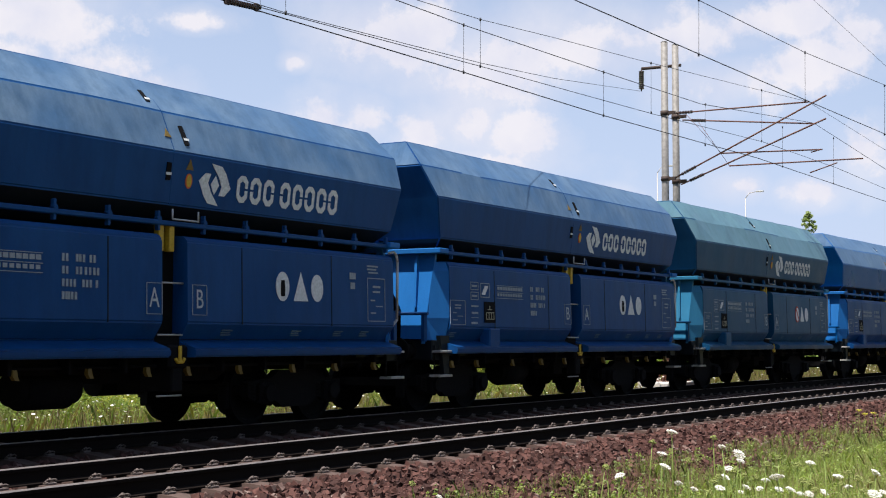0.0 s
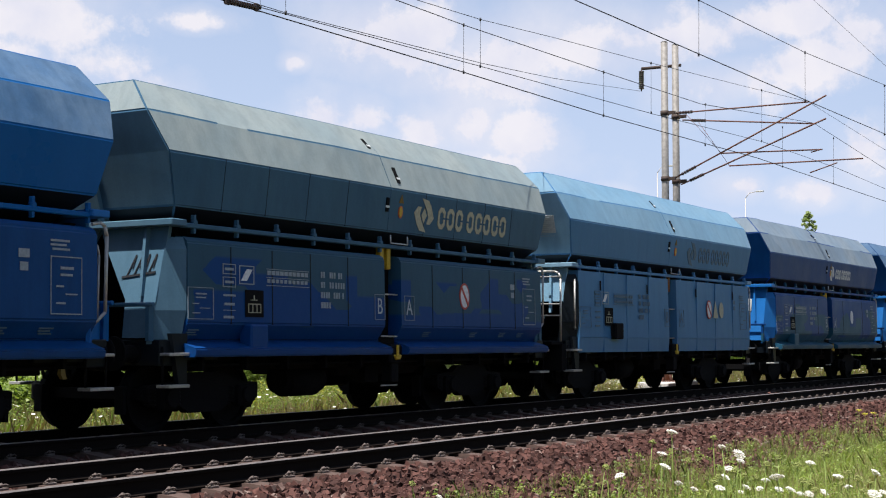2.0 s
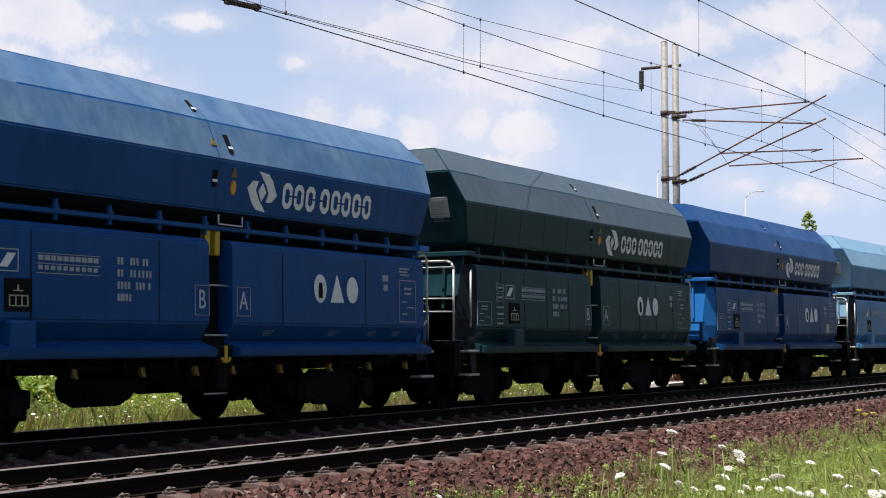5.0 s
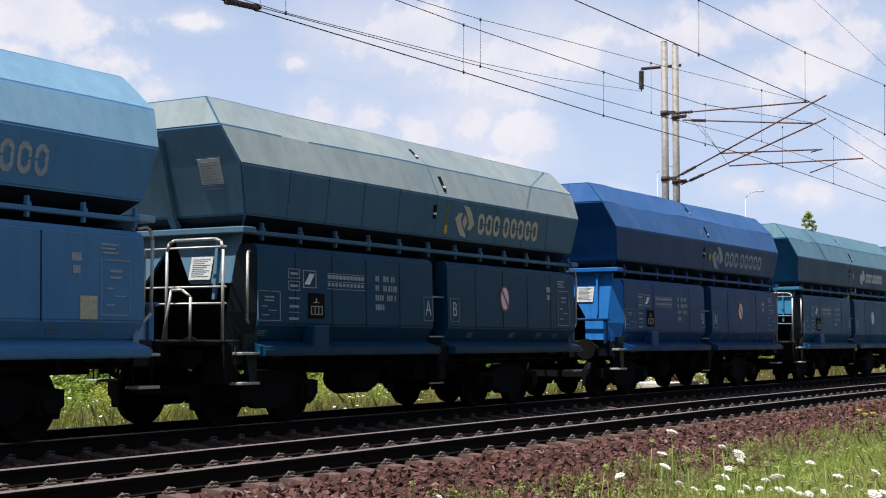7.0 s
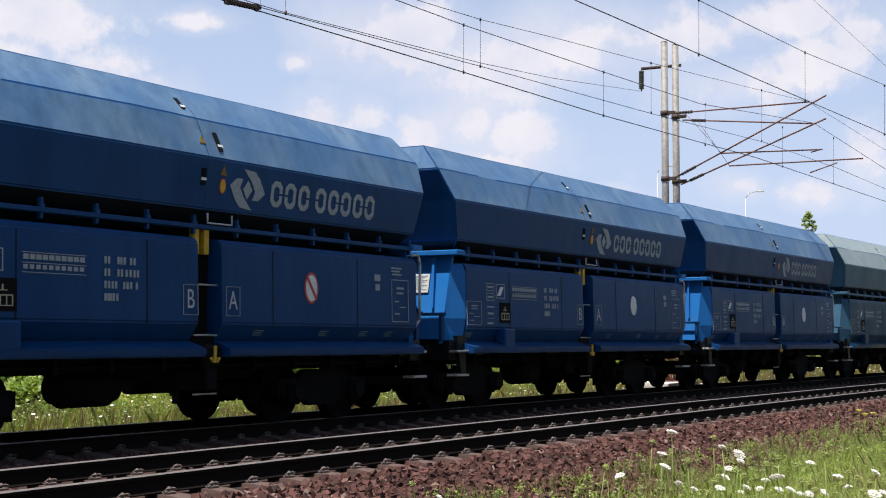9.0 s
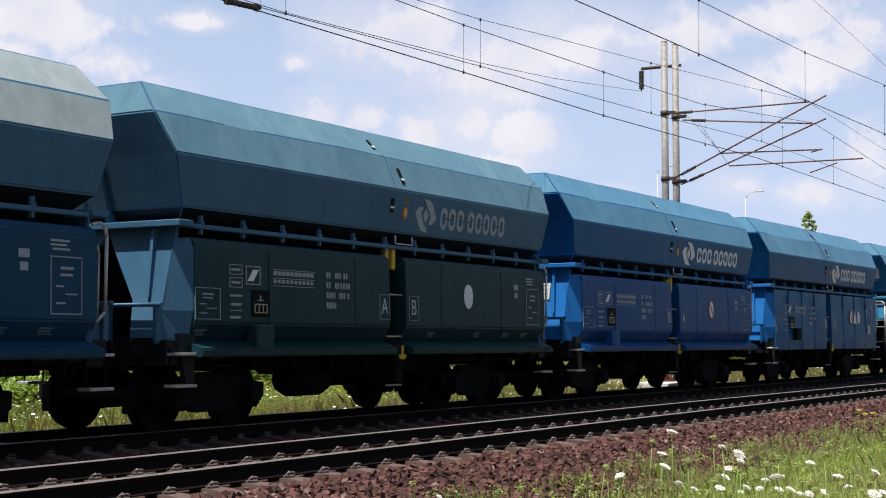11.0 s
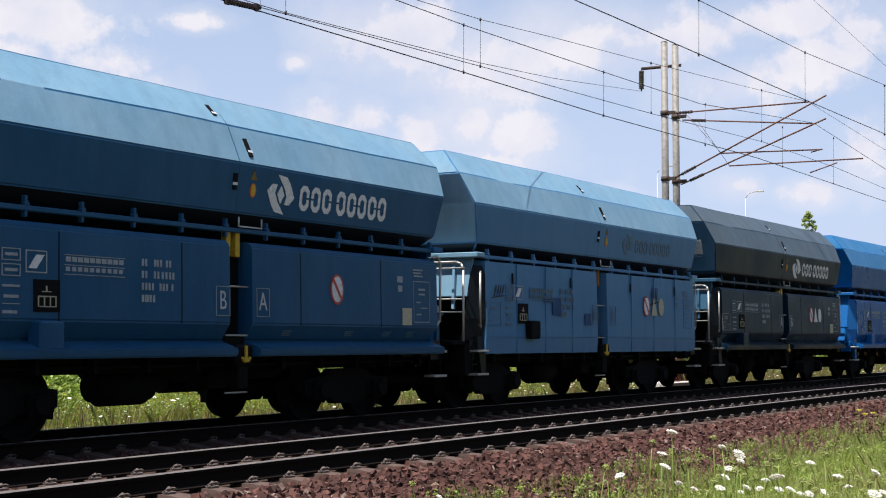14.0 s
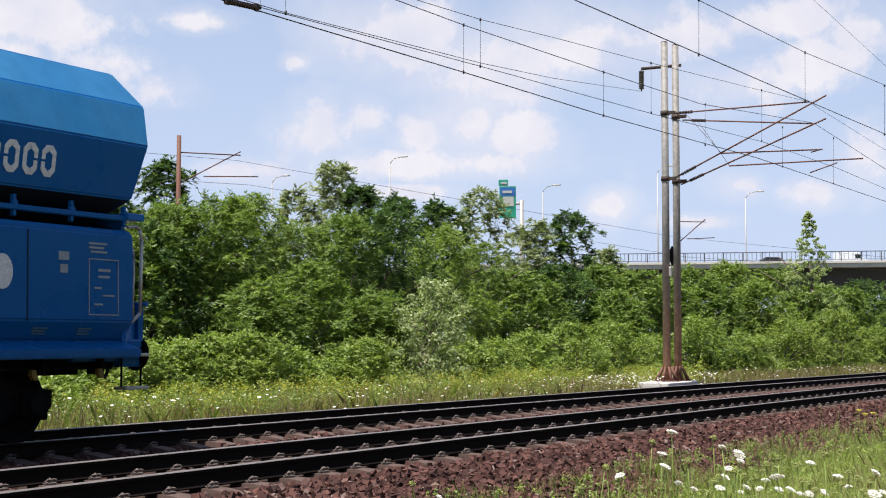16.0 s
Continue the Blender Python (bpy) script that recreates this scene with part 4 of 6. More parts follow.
def build_wagon(spec):
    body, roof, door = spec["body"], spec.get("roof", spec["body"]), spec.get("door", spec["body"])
    tint, flat, deck = spec.get("tint", "white"), spec.get("flat", False), spec.get("deck", False)
    wagon = tagged(new("hopper_wagon"), spec["label"], "coal wagon", group="wagons of the coal train")
    # some ends get a lighter paint that carries their sunlight
    end = spec.get("end", body)
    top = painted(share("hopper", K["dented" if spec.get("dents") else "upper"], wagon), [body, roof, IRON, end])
    for turn in (0, 180):
        painted(share("seam", K["seam"], top, pose(-0.12, 0, 0, 0, 0, turn)), [body])
        for x in (-4.2, -3.25, -2.3, -1.3, 0.95, 1.95, 2.95, 3.95) if spec.get("ribs") else ():
            painted(share("seam", K["rib"], top, pose(x, 0, 0, 0, 0, turn)), [SEAM_SHADE])
    for key in ("flat_a", "flat_b") if flat else ("door_a", "door_b"):
        d = painted(share("side_door", K[key], wagon), [door])
        if key.endswith("a"):
            near_a = d
        else:
            near_b = d
    for d, x0, x1, key in ((near_a, *DOOR_A, "a"), (near_b, *DOOR_B, "b")) if flat else ():
        painted(share("seam", K["long_seam_" + key], d, pose(0, -1.43, 0)), [door])
        for i in (1, 2, 3):
            painted(share("rib", K["flat_rib"], d, pose(x0 + (x1 - x0) * i / 4, -1.422, 0)), [door])
    for key in ("flat_a", "flat_b") if flat else ("door_a", "door_b"):
        painted(share("side_door", K[key], wagon, pose(0, 0, 0, 0, 0, 180)), [door])
    share("underframe", K["under"], wagon)
    share("centre_bulkhead", K["gap"], wagon)
    for z in (0.50, 1.28, 1.95):
        share("rung", K["ladder"], wagon, pose(0, 0, z), "bare steel rung between the doors")
    share("latch_gear", K["latch"], wagon, pose(0.06, 0, 0))
    if spec.get("stay", True):
        for x in (-0.22, -0.02):
            painted(share("stay", K["stay"], wagon, pose(x, 0, 0), "painted stay over the ladder"), [RUST_STAY if flat else YELLOW])
    painted(share("ledge_rail", K["lrail"], wagon), [body])
    painted(share("ledge_rail", K["rrail"], wagon), [body])
    for i in range(12):
        painted(share("bracket", K["bracket"], wagon, pose(-4.74 + 0.885 * i, -1.31, 2.77)), [body])
    for x in (-4.85, -4.0, -2.7, -1.55, -0.55, 0.2, 1.25, 2.45, 3.5, 4.55):
        if spec.get("levers", spec["body"] in (ROYAL, VIVID)):
            share("lever", K["lever"], wagon, pose(x, -1.38, 0.87) @ Matrix.Scale(0.62, 4), "small yellow release lever")
    for turn in (0, 180):
        r = pose(0, 0, 0, 0, 0, turn)
        # end walls and ledges swap the body paint for its sunlit copy
        wall = spec.get("wall", {ROYAL: LITEND, DEEP: LITEND, VIVID: LITEND, AZURE: LITEND, TEAL: LITENDTEAL, STEEL: LITENDTEAL}.get(end, end))
        over_deck = deck and turn == 0
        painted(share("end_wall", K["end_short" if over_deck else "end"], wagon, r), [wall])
        for key in ("corner_l", "corner_r"):
            # corner plates over a platform are painted dark for the shade there
            painted(share("corner_plate", K[key], wagon, r), [SEAM_SHADE if over_deck else wall])
        painted(share("end_rib", K["end_rib"], wagon, r), [end])
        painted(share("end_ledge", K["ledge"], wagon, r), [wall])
        # headstock darkened with the shade between two wagons
        painted(share("headstock", K["head"], wagon, r), [body if spec.get("fresh") else SEAM_SHADE])
        share("slope_sheet", K["slope"], wagon, r)
        share("coupling", K["coupling"], wagon, r @ pose(-5.34, 0, 1.02))
        for y in (-0.875, 0.875):
            share("buffer", K["buffer"], wagon, r @ pose(-5.34, y, 1.04))
        for z in (0.62, 1.03):
            share("step", K["step"], wagon, r @ pose(-5.15, -1.36 if turn == 0 else 1.36, z))
            share("step", K["step"], wagon, r @ pose(-5.15, 1.36 if turn == 0 else -1.36, z))
        for y in (-1.34, 1.34):
            share("step_hanger", K["hanger"], wagon, r @ pose(-5.15, y, 0.63))
        if turn == 180 or not deck:
            painted(share("end_rail", K["cross"], wagon, r), [body])
    share("rear_grab_handle", K["rear_grab"], wagon, label="bent bare steel grab handle at the rear corner")
    if spec.get("stay", True):
        share("latch_handle", K["handle"], wagon, pose(-0.06, -1.485, 1.04), "yellow latch handle")
        share("stirrup", K["stirrup"], wagon, pose(0.12, -1.40, 2.775))
    if deck:
        share("platform_deck", K["deck"], wagon)
        share("hand_hoop", K["hoop"], wagon, pose(-5.55, 0, 0), "bare steel hand hoop on the brake platform")
        share("guard_rail", K["rails"], wagon, label="bare steel guard rails of the brake platform")
        share("grab_handle", K["grab"], wagon)
    for x in (-4.18, 2.98):
        bogie = share("bogie", K["frame"], wagon, pose(x, 0, 0), "grimy black two-axle bogie")
        for a in (-0.78, 0.78):
            share("axle", K["axle"], bogie, pose(a, 0, 0.46))
            for y in (-0.7575, 0.7575):
                share("wheel", K["wheel"], bogie, pose(a, y, 0.46, 0, 0, 0 if y < 0 else 180))
    # slots near the middle of the hopper
    face_mark("slot", "slot", top, -0.20, 3.39)
    face_mark("slot_bar", "slot_bar", top, -0.20, 3.36, None, 0.014)
    face_mark("slot_bar", "slot_bar", top, 0.18, 3.85, None, 0.014)
    face_mark("slot_bar", "slot_bar", top, -0.25, 4.36, None, 0.014)
    for x in () if flat else (-4.1, -3.2, -2.3, -1.35, 1.1, 2.1, 3.05, 4.0) if spec.get("ribs") else (-3.42, -1.30, 1.25, 3.35):
        face_mark("seam", "door_seam", near_a if x < 0 else near_b, x, 1.96, None, 0.0)
    if flat:
        for x in (-4.0, -1.6):
            face_mark("drain_slot", "drain", near_a, x, 2.36, None, 0.012)
        for x in (1.3, 3.8):
            face_mark("drain_slot", "drain", near_b, x, 2.36, None, 0.012)
    share("slot", K["slot"], top, on_face(0.16, 3.90, 0.004) @ pose(0, 0, 0, 0, -4, 0) @ Matrix.Diagonal((1, 1, 1.25, 1)))
    share("slot", K["slot"], top, on_face(-0.28, 4.39, 0.004) @ pose(0, 0, 0, 0, -6, 0) @ Matrix.Diagonal((1, 1, 0.95, 1)))
    if spec["body"] in (ROYAL, VIVID, DEEP):
        face_mark("warning_triangle", "warn", top, -0.16, 3.90, Matrix.Scale(0.9, 4))
    painted(share("document_case", K["case"], near_a, Matrix.Translation((-3.61 if not flat else -3.3, -1.43, 1.26 if not flat else 1.42))), [door if not flat else BLACK])
    x0, x1, x2 = spec.get("name", (0.50, 1.17, 3.62))
    face_mark("emblem", "logo_" + tint, top, (x0 + x1) / 2, 3.30, Matrix.Diagonal(((x1 - x0) / 0.68, 1, 1 if x1 - x0 > 0.6 else 0.8, 1)))
    pitch = (x2 - x1 - 0.14) / 8.3
    for i in range(8):
        face_mark("name_bar", "glyph%d_%s" % (i % 2, tint), top, x1 + 0.12 + pitch * (i + 0.45 + (0.3 if i > 2 else 0)), 3.295, Matrix.Diagonal((pitch / 0.30, 1, 1 if x1 - x0 > 0.6 else 0.8, 1)))
    wt = spec.get("warn", "orange")
    face_mark("warning_triangle", "warn", top, 0.20, 3.51, None, 0.006)
    if wt == "orange":
        face_mark("warning_oval", "warn_o", top, 0.20, 3.30)
        face_mark("warning_oval", "warn_y", top, 0.20, 3.30, None, 0.011)
    else:
        face_mark("warning_triangle", "warn", top, 0.20, 3.32)
        face_mark("warning_oval", "warn_y", top, 0.20, 3.12)
    tn = spec.get("marks", "grey")
    first = spec.get("first", "B")
    z = 1.74
    face_mark("letter_frame", "box_" + tn, near_a, -0.49, z, Matrix.Diagonal((1, 1, 0.8, 1)))
    face_mark("letter", first + "_" + ("letter" if tn == "grey" else tn), near_a, -0.49, z, pose(0, 0, 0, 90) @ Matrix.Diagonal((0.60, 0.78, 1, 1)))
    face_mark("letter_frame", "box_" + tn, near_b, 0.37, z, Matrix.Diagonal((1, 1, 0.8, 1)))
    face_mark("letter", ("A" if first == "B" else "B") + "_" + ("letter" if tn == "grey" else tn), near_b, 0.37, z, pose(0, 0, 0, 90) @ Matrix.Diagonal((0.60, 0.78, 1, 1)))
    face_mark("number_mark", "number_" + tn, near_a, -2.05, 1.95)
    face_mark("table_mark", "table_" + tn, near_a, -3.32, 2.09, Matrix.Diagonal((0.92, 1, 0.85, 1)))
    face_mark("panel_mark", "panel_" + tn, near_a, -4.72, 1.70, Matrix.Diagonal((0.82, 1, 0.68, 1)))
    face_mark("column_mark", "column_" + tn, near_a, -4.14, 1.86, Matrix.Diagonal((0.9, 1, 0.88, 1)))
    face_mark("brake_plate", "black_plate", near_a, -3.61, 1.72, Matrix.Diagonal((1, 1, 0.72, 1)))
    face_mark("brake_mark", "plate_bars", near_a, -3.61, 1.72, Matrix.Diagonal((1, 1, 0.72, 1)), 0.012)
    face_mark("flag_mark", "flag", near_a, -3.77, 2.11)
    face_mark("flag_stripe", "flag_in", near_a, -3.77, 2.11)
    face_mark("small_mark", "uic_" + tn, near_b, 3.9, 2.05)
    face_mark("panel_mark", "panel_" + tn, near_b, 4.55, 1.85, Matrix.Diagonal((0.8, 1, 1.1, 1)))
    face_mark("small_mark", "dashes_" + tn, near_b, 4.45, 2.33)
    for x in (-4.8, 1.0, 2.55, 3.6, 4.3):
        face_mark("small_mark", "dashes_faint", near_a if x < 0 else near_b, x, 1.32, Matrix.Scale(0.75, 4))
    sign = spec.get("sign", "key")
    tw = spec.get("shape", "white")
    if sign == "key":
        face_mark("round_mark", "disc_" + tw, near_b, 2.15, 1.98)
        face_mark("dark_figure", "keyhole", near_b, 2.15, 1.97, None, 0.012)
    elif sign == "plain":
        face_mark("round_mark", "disc_" + tw, near_b, 2.15, 1.98)
    else:
        face_mark("red_ring", "ban", near_b, 2.15, 1.98)
        face_mark("ring_centre", "ban_in", near_b, 2.15, 1.98, None, 0.011)
        face_mark("ring_bar", "ban_bar", near_b, 2.15, 1.98, None, 0.016)
    if spec.get("shapes", True):
        face_mark("triangle_mark", "tri_" + tw, near_b, 2.58, 1.98)
        face_mark("round_mark", "disc_" + tw, near_b, 2.98, 1.98, Matrix.Scale(0.95, 4))
    if spec.get("yard"):
        face_mark("yard_plate", "yard", near_b, 4.1, 1.6)
    if spec.get("placard"):
        lean_end = Matrix.Translation((-5.285, -0.85, 3.50)) @ pose(0, 0, 0, 0, -19, 0) @ pose(0, 0, 0, 0, 0, -90)
        share("placard", K["placard"], top, lean_end)
        tagged(share("placard_mark", K["placard_bars"], top, Matrix.Translation((-0.006, 0, 0)) @ lean_end), kind="stuff")
    if spec.get("plate"):
        at = Matrix.Translation((-5.225, -0.62, 2.22)) @ pose(0, 0, 0, 0, 12.5, 0) @ pose(0, 0, 0, 0, 0, -90) @ Matrix.Diagonal((1.0, 1, 0.65, 1))
        share("placard", K["placard"], wagon, at)
        tagged(share("placard_mark", K["placard_bars"], wagon, Matrix.Translation((-0.006, 0, 0)) @ at), kind="stuff")
    if spec.get("scrawl"):
        face_mark("overpaint", "overpaint", near_a, -2.75, 1.95, None, 0.004)
        face_mark("spray_scrawl", "scrawl", near_a, -4.7, 2.1, Matrix.Scale(0.75, 4))
        face_mark("spray_scrawl", "scrawl", near_b, 2.4, 2.2, Matrix.Diagonal((0.8, 1, 1.3, 1)))
    if spec.get("end_scrawl"):
        share("spray_scrawl", K["scrawl"], wagon, Matrix.Translation((-5.225, -0.62, 2.18)) @ pose(0, 0, 0, 0, 12.5, 0) @ pose(0, 0, 0, 0, 0, -90))
    return wagon


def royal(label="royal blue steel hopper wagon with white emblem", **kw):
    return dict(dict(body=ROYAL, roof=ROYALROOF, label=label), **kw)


WAGONS = [
    (7.29, royal()),
    (19.19, royal(name=(0.4, 1.05, 3.63), first="A")),
    (30.98, royal(roof=ROYALROOF)),
    (42.83, dict(body=TEAL, roof=TEALROOF, label="teal blue hopper wagon with faded roof panels", dents=True, sign="ban", plate=True)),
    (54.99, dict(name=(0.77, 1.22, 2.88), body=VIVID, roof=ROYALROOF, door=ROYAL, label="bright blue hopper wagon with a small white emblem", warn="yellow", sign="plain", shapes=False)),
    (66.65, dict(name=(0.61, 1.23, 3.82), body=GREYTEAL, roof=GREYROOF, door=PATCHY, label="grey-green hopper wagon with patched blue doors", tint="cream", end=LITENDPALE, end_scrawl=True, sign="ban", shapes=False, ribs=True)),
    (78.37, dict(name=(0.91, 1.52, 3.79), body=SLATE, roof=SLATEROOF, label="faded slate blue ribbed hopper wagon with brake platform", tint="faint", marks="faint", shape="cream", end=SLATEROOF, sign="ban", flat=True, deck=True, placard=True, levers=False)),
    (90.53, dict(name=(0.13, 0.59, 2.32), body=MIXED, roof=DUSTROOF, end=ROYAL, dents=True, label="mottled blue hopper wagon with bleached roof panels", sign="plain", shapes=False, plate=True)),
    (102.41, dict(name=(0.52, 1.21, 3.45), body=DEEP, roof=ROYALROOF, label="deep blue hopper wagon with bleached roof panels", sign="ban", plate=True)),
    (114.06, dict(body=DEEP, roof=ROYALROOF, label="deep blue hopper wagon with a white end placard", sign="ban", plate=True)),
    (126.02, dict(body=ROYAL, roof=ROYALROOF, label="royal blue hopper wagon with brake platform", deck=True)),
    (137.83, dict(body=GREEN, roof=DARKROOF, label="dark green hopper wagon with brake platform", deck=True, placard=True, ribs=True)),
    (149.64, dict(body=DEEP, roof=VIOLET, label="navy blue hopper wagon with dull roof panels", yard=True)),
    (161.85, dict(name=(0.62, 1.25, 3.54), body=SLATE, roof=SLATEROOF, label="pale slate blue hopper wagon with brake platform", tint="grey", end=SLATEROOF, sign="plain", shapes=False, deck=True, placard=True, warn="yellow", yard=True, first="A", stay=False)),
    (174.15, dict(name=(0.49, 1.15, 3.62), body=GREYTEAL, roof=GREYROOF, label="dark grey-teal ribbed hopper wagon with brake platform", ribs=True, deck=True, placard=True, plate=True, tint="cream", warn="yellow", end=LITENDPALE, door=PETROL, sign="ban", shapes=False, first="A", stay=False)),
    (186.61, dict(name=(0.34, 1.12, 4.02), body=DEEP, roof=INDIGOROOF, label="navy blue hopper wagon with dented roof edge", tint="grey", dents=True, sign="ban", shapes=False, plate=True, stay=False)),
    (198.95, dict(name=(1.0, 1.52, 3.62), deck=True, body=TEAL, roof=TEALROOF, label="dark teal hopper wagon with pale roof and brake platform", sign="plain", shapes=False, first="A", tint="white")),
    (210.77, dict(name=(0.35, 1.12, 3.95), body=DEEP, roof=ROYALROOF, label="deep blue hopper wagon with worn emblem", tint="grey", sign="ban", shapes=False, plate=True)),
    (222.44, dict(name=(0.4, 1.15, 3.9), body=DEEP, roof=ROYALROOF, label="deep blue hopper wagon with grimy doors", tint="grey", sign="plain", shapes=False, plate=True)),
    (234.32, dict(body=DEEP, roof=ROYALROOF, label="deep blue hopper wagon with bleached roof panels", tint="grey", sign="plain", shapes=False, plate=True)),
    (246.12, dict(body=GREYTEAL, door=PETROL, roof=GREYROOF, label="grey-teal hopper wagon with olive grey roof", tint="grey", plate=True)),
    (257.92, dict(body=GREYTEAL, door=GREEN, roof=TEALROOF, label="weathered grey-teal hopper wagon", first="A", tint="grey", shapes=False, sign="plain")),
    (269.64, dict(name=(0.48, 1.28, 4.23), body=AZURE, roof=AZUREROOF, end=ROYAL, label="bright blue hopper wagon with bleached roof panels", door=ROYAL, sign="ban", shapes=False, plate=True)),
    (281.58, dict(name=(0.41, 1.22, 4.09), body=AZURE, roof=AZUREROOF, label="azure hopper wagon with pale turquoise roof panels", dents=True, sign="ban", first="B", yard=True, flat=True, levers=False)),
    (293.77, dict(name=(0.33, 1.04, 3.29), body=DEEP, roof=AZUREROOF, end=STEEL, label="dark blue hopper wagon with brake platform and torn placard", deck=True, placard=True, sign="ban", shapes=False, yard=True, stay=False)),
    (305.57, dict(name=(0.49, 1.14, 3.59), body=GREYTEAL, roof=GREYROOF, door=CHALKDOOR, label="grey ribbed hopper wagon with olive roof and brake platform", ribs=True, deck=True, placard=True, plate=True, tint="cream", shape="cream", end=LITENDPALE, sign="key", first="A", yard=True, stay=False)),
    (317.93, dict(name=(0.52, 1.15, 3.63), body=STEEL, roof=SLATEROOF, label="steel blue hopper wagon with orange-marked end", end=AZURE, wall=AZURE, sign="ban", shapes=False, yard=True, shape="cream")),
    (329.65, dict(name=(1.02, 1.57, 3.72), body=SLATE, roof=SLATEROOF, label="faded slate blue ribbed hopper wagon with black spray scrawls", tint="faint", marks="faint", shape="cream", end=SLATEROOF, sign="ban", flat=True, scrawl=True, deck=True, levers=False)),
    (341.50, dict(name=(0.69, 1.46, 4.15), body=DARK, roof=DARKROOF, label="near-black hopper wagon with bright white emblem", end=GREYTEAL, wall=GREYTEAL, sign="ban", first="A", deck=True, placard=True, yard=True)),
    (353.37, dict(name=(0.73, 1.41, 3.86), body=VIVID, roof=VIVIDROOF, label="bright blue freshly painted hopper wagon at the train's end", fresh=True)),
]
TRAIN = [(build_wagon(spec), x - 5.33) for x, spec in WAGONS]


# ---- overhead line ----
FAR_CONTACT = [(-10.16, 12.56, 5.71), (14.84, 12.14, 5.88), (21.31, 12.03, 5.97), (27.15, 11.90, 6.01), (36.83, 11.61, 6.19), (49.74, 11.09, 6.10), (89.71, 9.48, 5.96)]
FAR_SECOND = [(-9.41, 12.57, 5.50), (15.59, 12.13, 5.95), (21.91, 12.02, 6.18), (29.69, 11.83, 6.41), (37.30, 11.60, 6.69), (44.06, 11.34, 6.69), (49.77, 11.09, 6.54), (89.73, 9.34, 6.02)]
FAR_CARRIER = [(-5.88, 12.65, 6.75), (19.11, 12.08, 6.81), (21.31, 12.03, 6.82), (27.17, 11.90, 6.95), (32.76, 11.74, 7.08), (41.85, 11.43, 7.82), (49.82, 11.09, 7.24), (89.78, 9.39, 5.79)]
FAR_CARRIER_B = [(-5.28, 12.52, 6.37), (19.72, 12.06, 6.94), (21.91, 12.02, 7.04), (24.84, 11.96, 7.26), (28.55, 11.86, 7.50), (37.13, 11.60, 8.10), (41.34, 11.45, 8.40), (49.86, 11.08, 7.91), (89.82, 9.34, 6.76)]
FAR_ANCHOR = [(-9.78, 12.66, 5.85), (15.21, 12.14, 5.98), (16.18, 12.12, 5.99), (21.91, 12.02, 6.24), (28.00, 13.48, 7.10), (41.22, 16.75, 9.17)]
NEAR_CONTACT = [(-6.90, 8.88, 5.92), (18.10, 8.39, 6.14), (23.17, 8.29, 6.23), (29.60, 8.14, 6.34), (35.78, 7.95, 6.43), (75.76, 6.72, 6.72)]
NEAR_CARRIER = [(-1.93, 8.91, 6.85), (23.06, 8.30, 7.19), (29.25, 8.15, 7.36), (35.88, 7.94, 7.69), (75.86, 6.67, 8.68)]
NEAR_UPPER = [(4.93, 8.92, 9.58), (29.92, 8.13, 8.64), (35.91, 7.94, 8.19), (75.89, 6.67, 6.69)]
FAR_DROPS = [((21.31, 12.03, 6.82), (21.31, 12.03, 5.97)), ((21.91, 12.02, 7.04), (21.91, 12.02, 6.18)), ((27.17, 11.90, 6.95), (27.15, 11.90, 6.01)), ((29.71, 11.83, 7.58), (29.69, 11.83, 6.43)), ((33.06, 11.73, 7.11), (33.04, 11.74, 6.09)), ((37.26, 11.60, 8.12), (37.21, 11.60, 6.70)), ((38.98, 11.54, 7.32), (38.93, 11.54, 6.18)), ((16.17, 12.12, 6.35), (16.18, 12.12, 5.99)), ((15.58, 12.13, 6.30), (15.59, 12.13, 5.95)), ((43.82, 11.35, 7.60), (43.74, 11.35, 6.16))]
NEAR_DROPS = [((23.11, 8.30, 7.20), (23.08, 8.30, 6.22)), ((29.25, 8.15, 7.36), (29.20, 8.15, 6.32)), ((35.71, 7.95, 7.66), (35.62, 7.95, 6.41))]
ARMS = [("top_tube", (40.87, 15.77, 8.31), (40.70, 11.27, 8.28)), ("top_tube", (42.14, 15.72, 8.29), (41.20, 11.25, 7.70)), ("stay_tube", (41.27, 15.75, 6.29), (41.15, 10.85, 8.51)), ("stay_tube", (41.95, 15.72, 6.19), (41.11, 10.86, 7.81)), ("steady_tube", (41.42, 14.22, 7.03), (41.66, 11.13, 6.97)), ("steady_tube", (42.18, 14.21, 6.72), (42.74, 10.19, 6.76)), ("steady_arm", (42.34, 11.71, 6.37), (42.50, 10.90, 6.65)), ("steady_arm", (41.53, 11.44, 6.89), (41.50, 11.14, 6.95)), ("hanger_wire", (41.11, 15.26, 8.34), (41.42, 14.22, 7.06)), ("hanger_wire", (42.16, 15.21, 8.21), (42.19, 14.21, 6.74))]
BRACKET = [(42.04, 15.72, 10.05), (41.24, 16.75, 9.90), (41.22, 16.75, 9.17)]
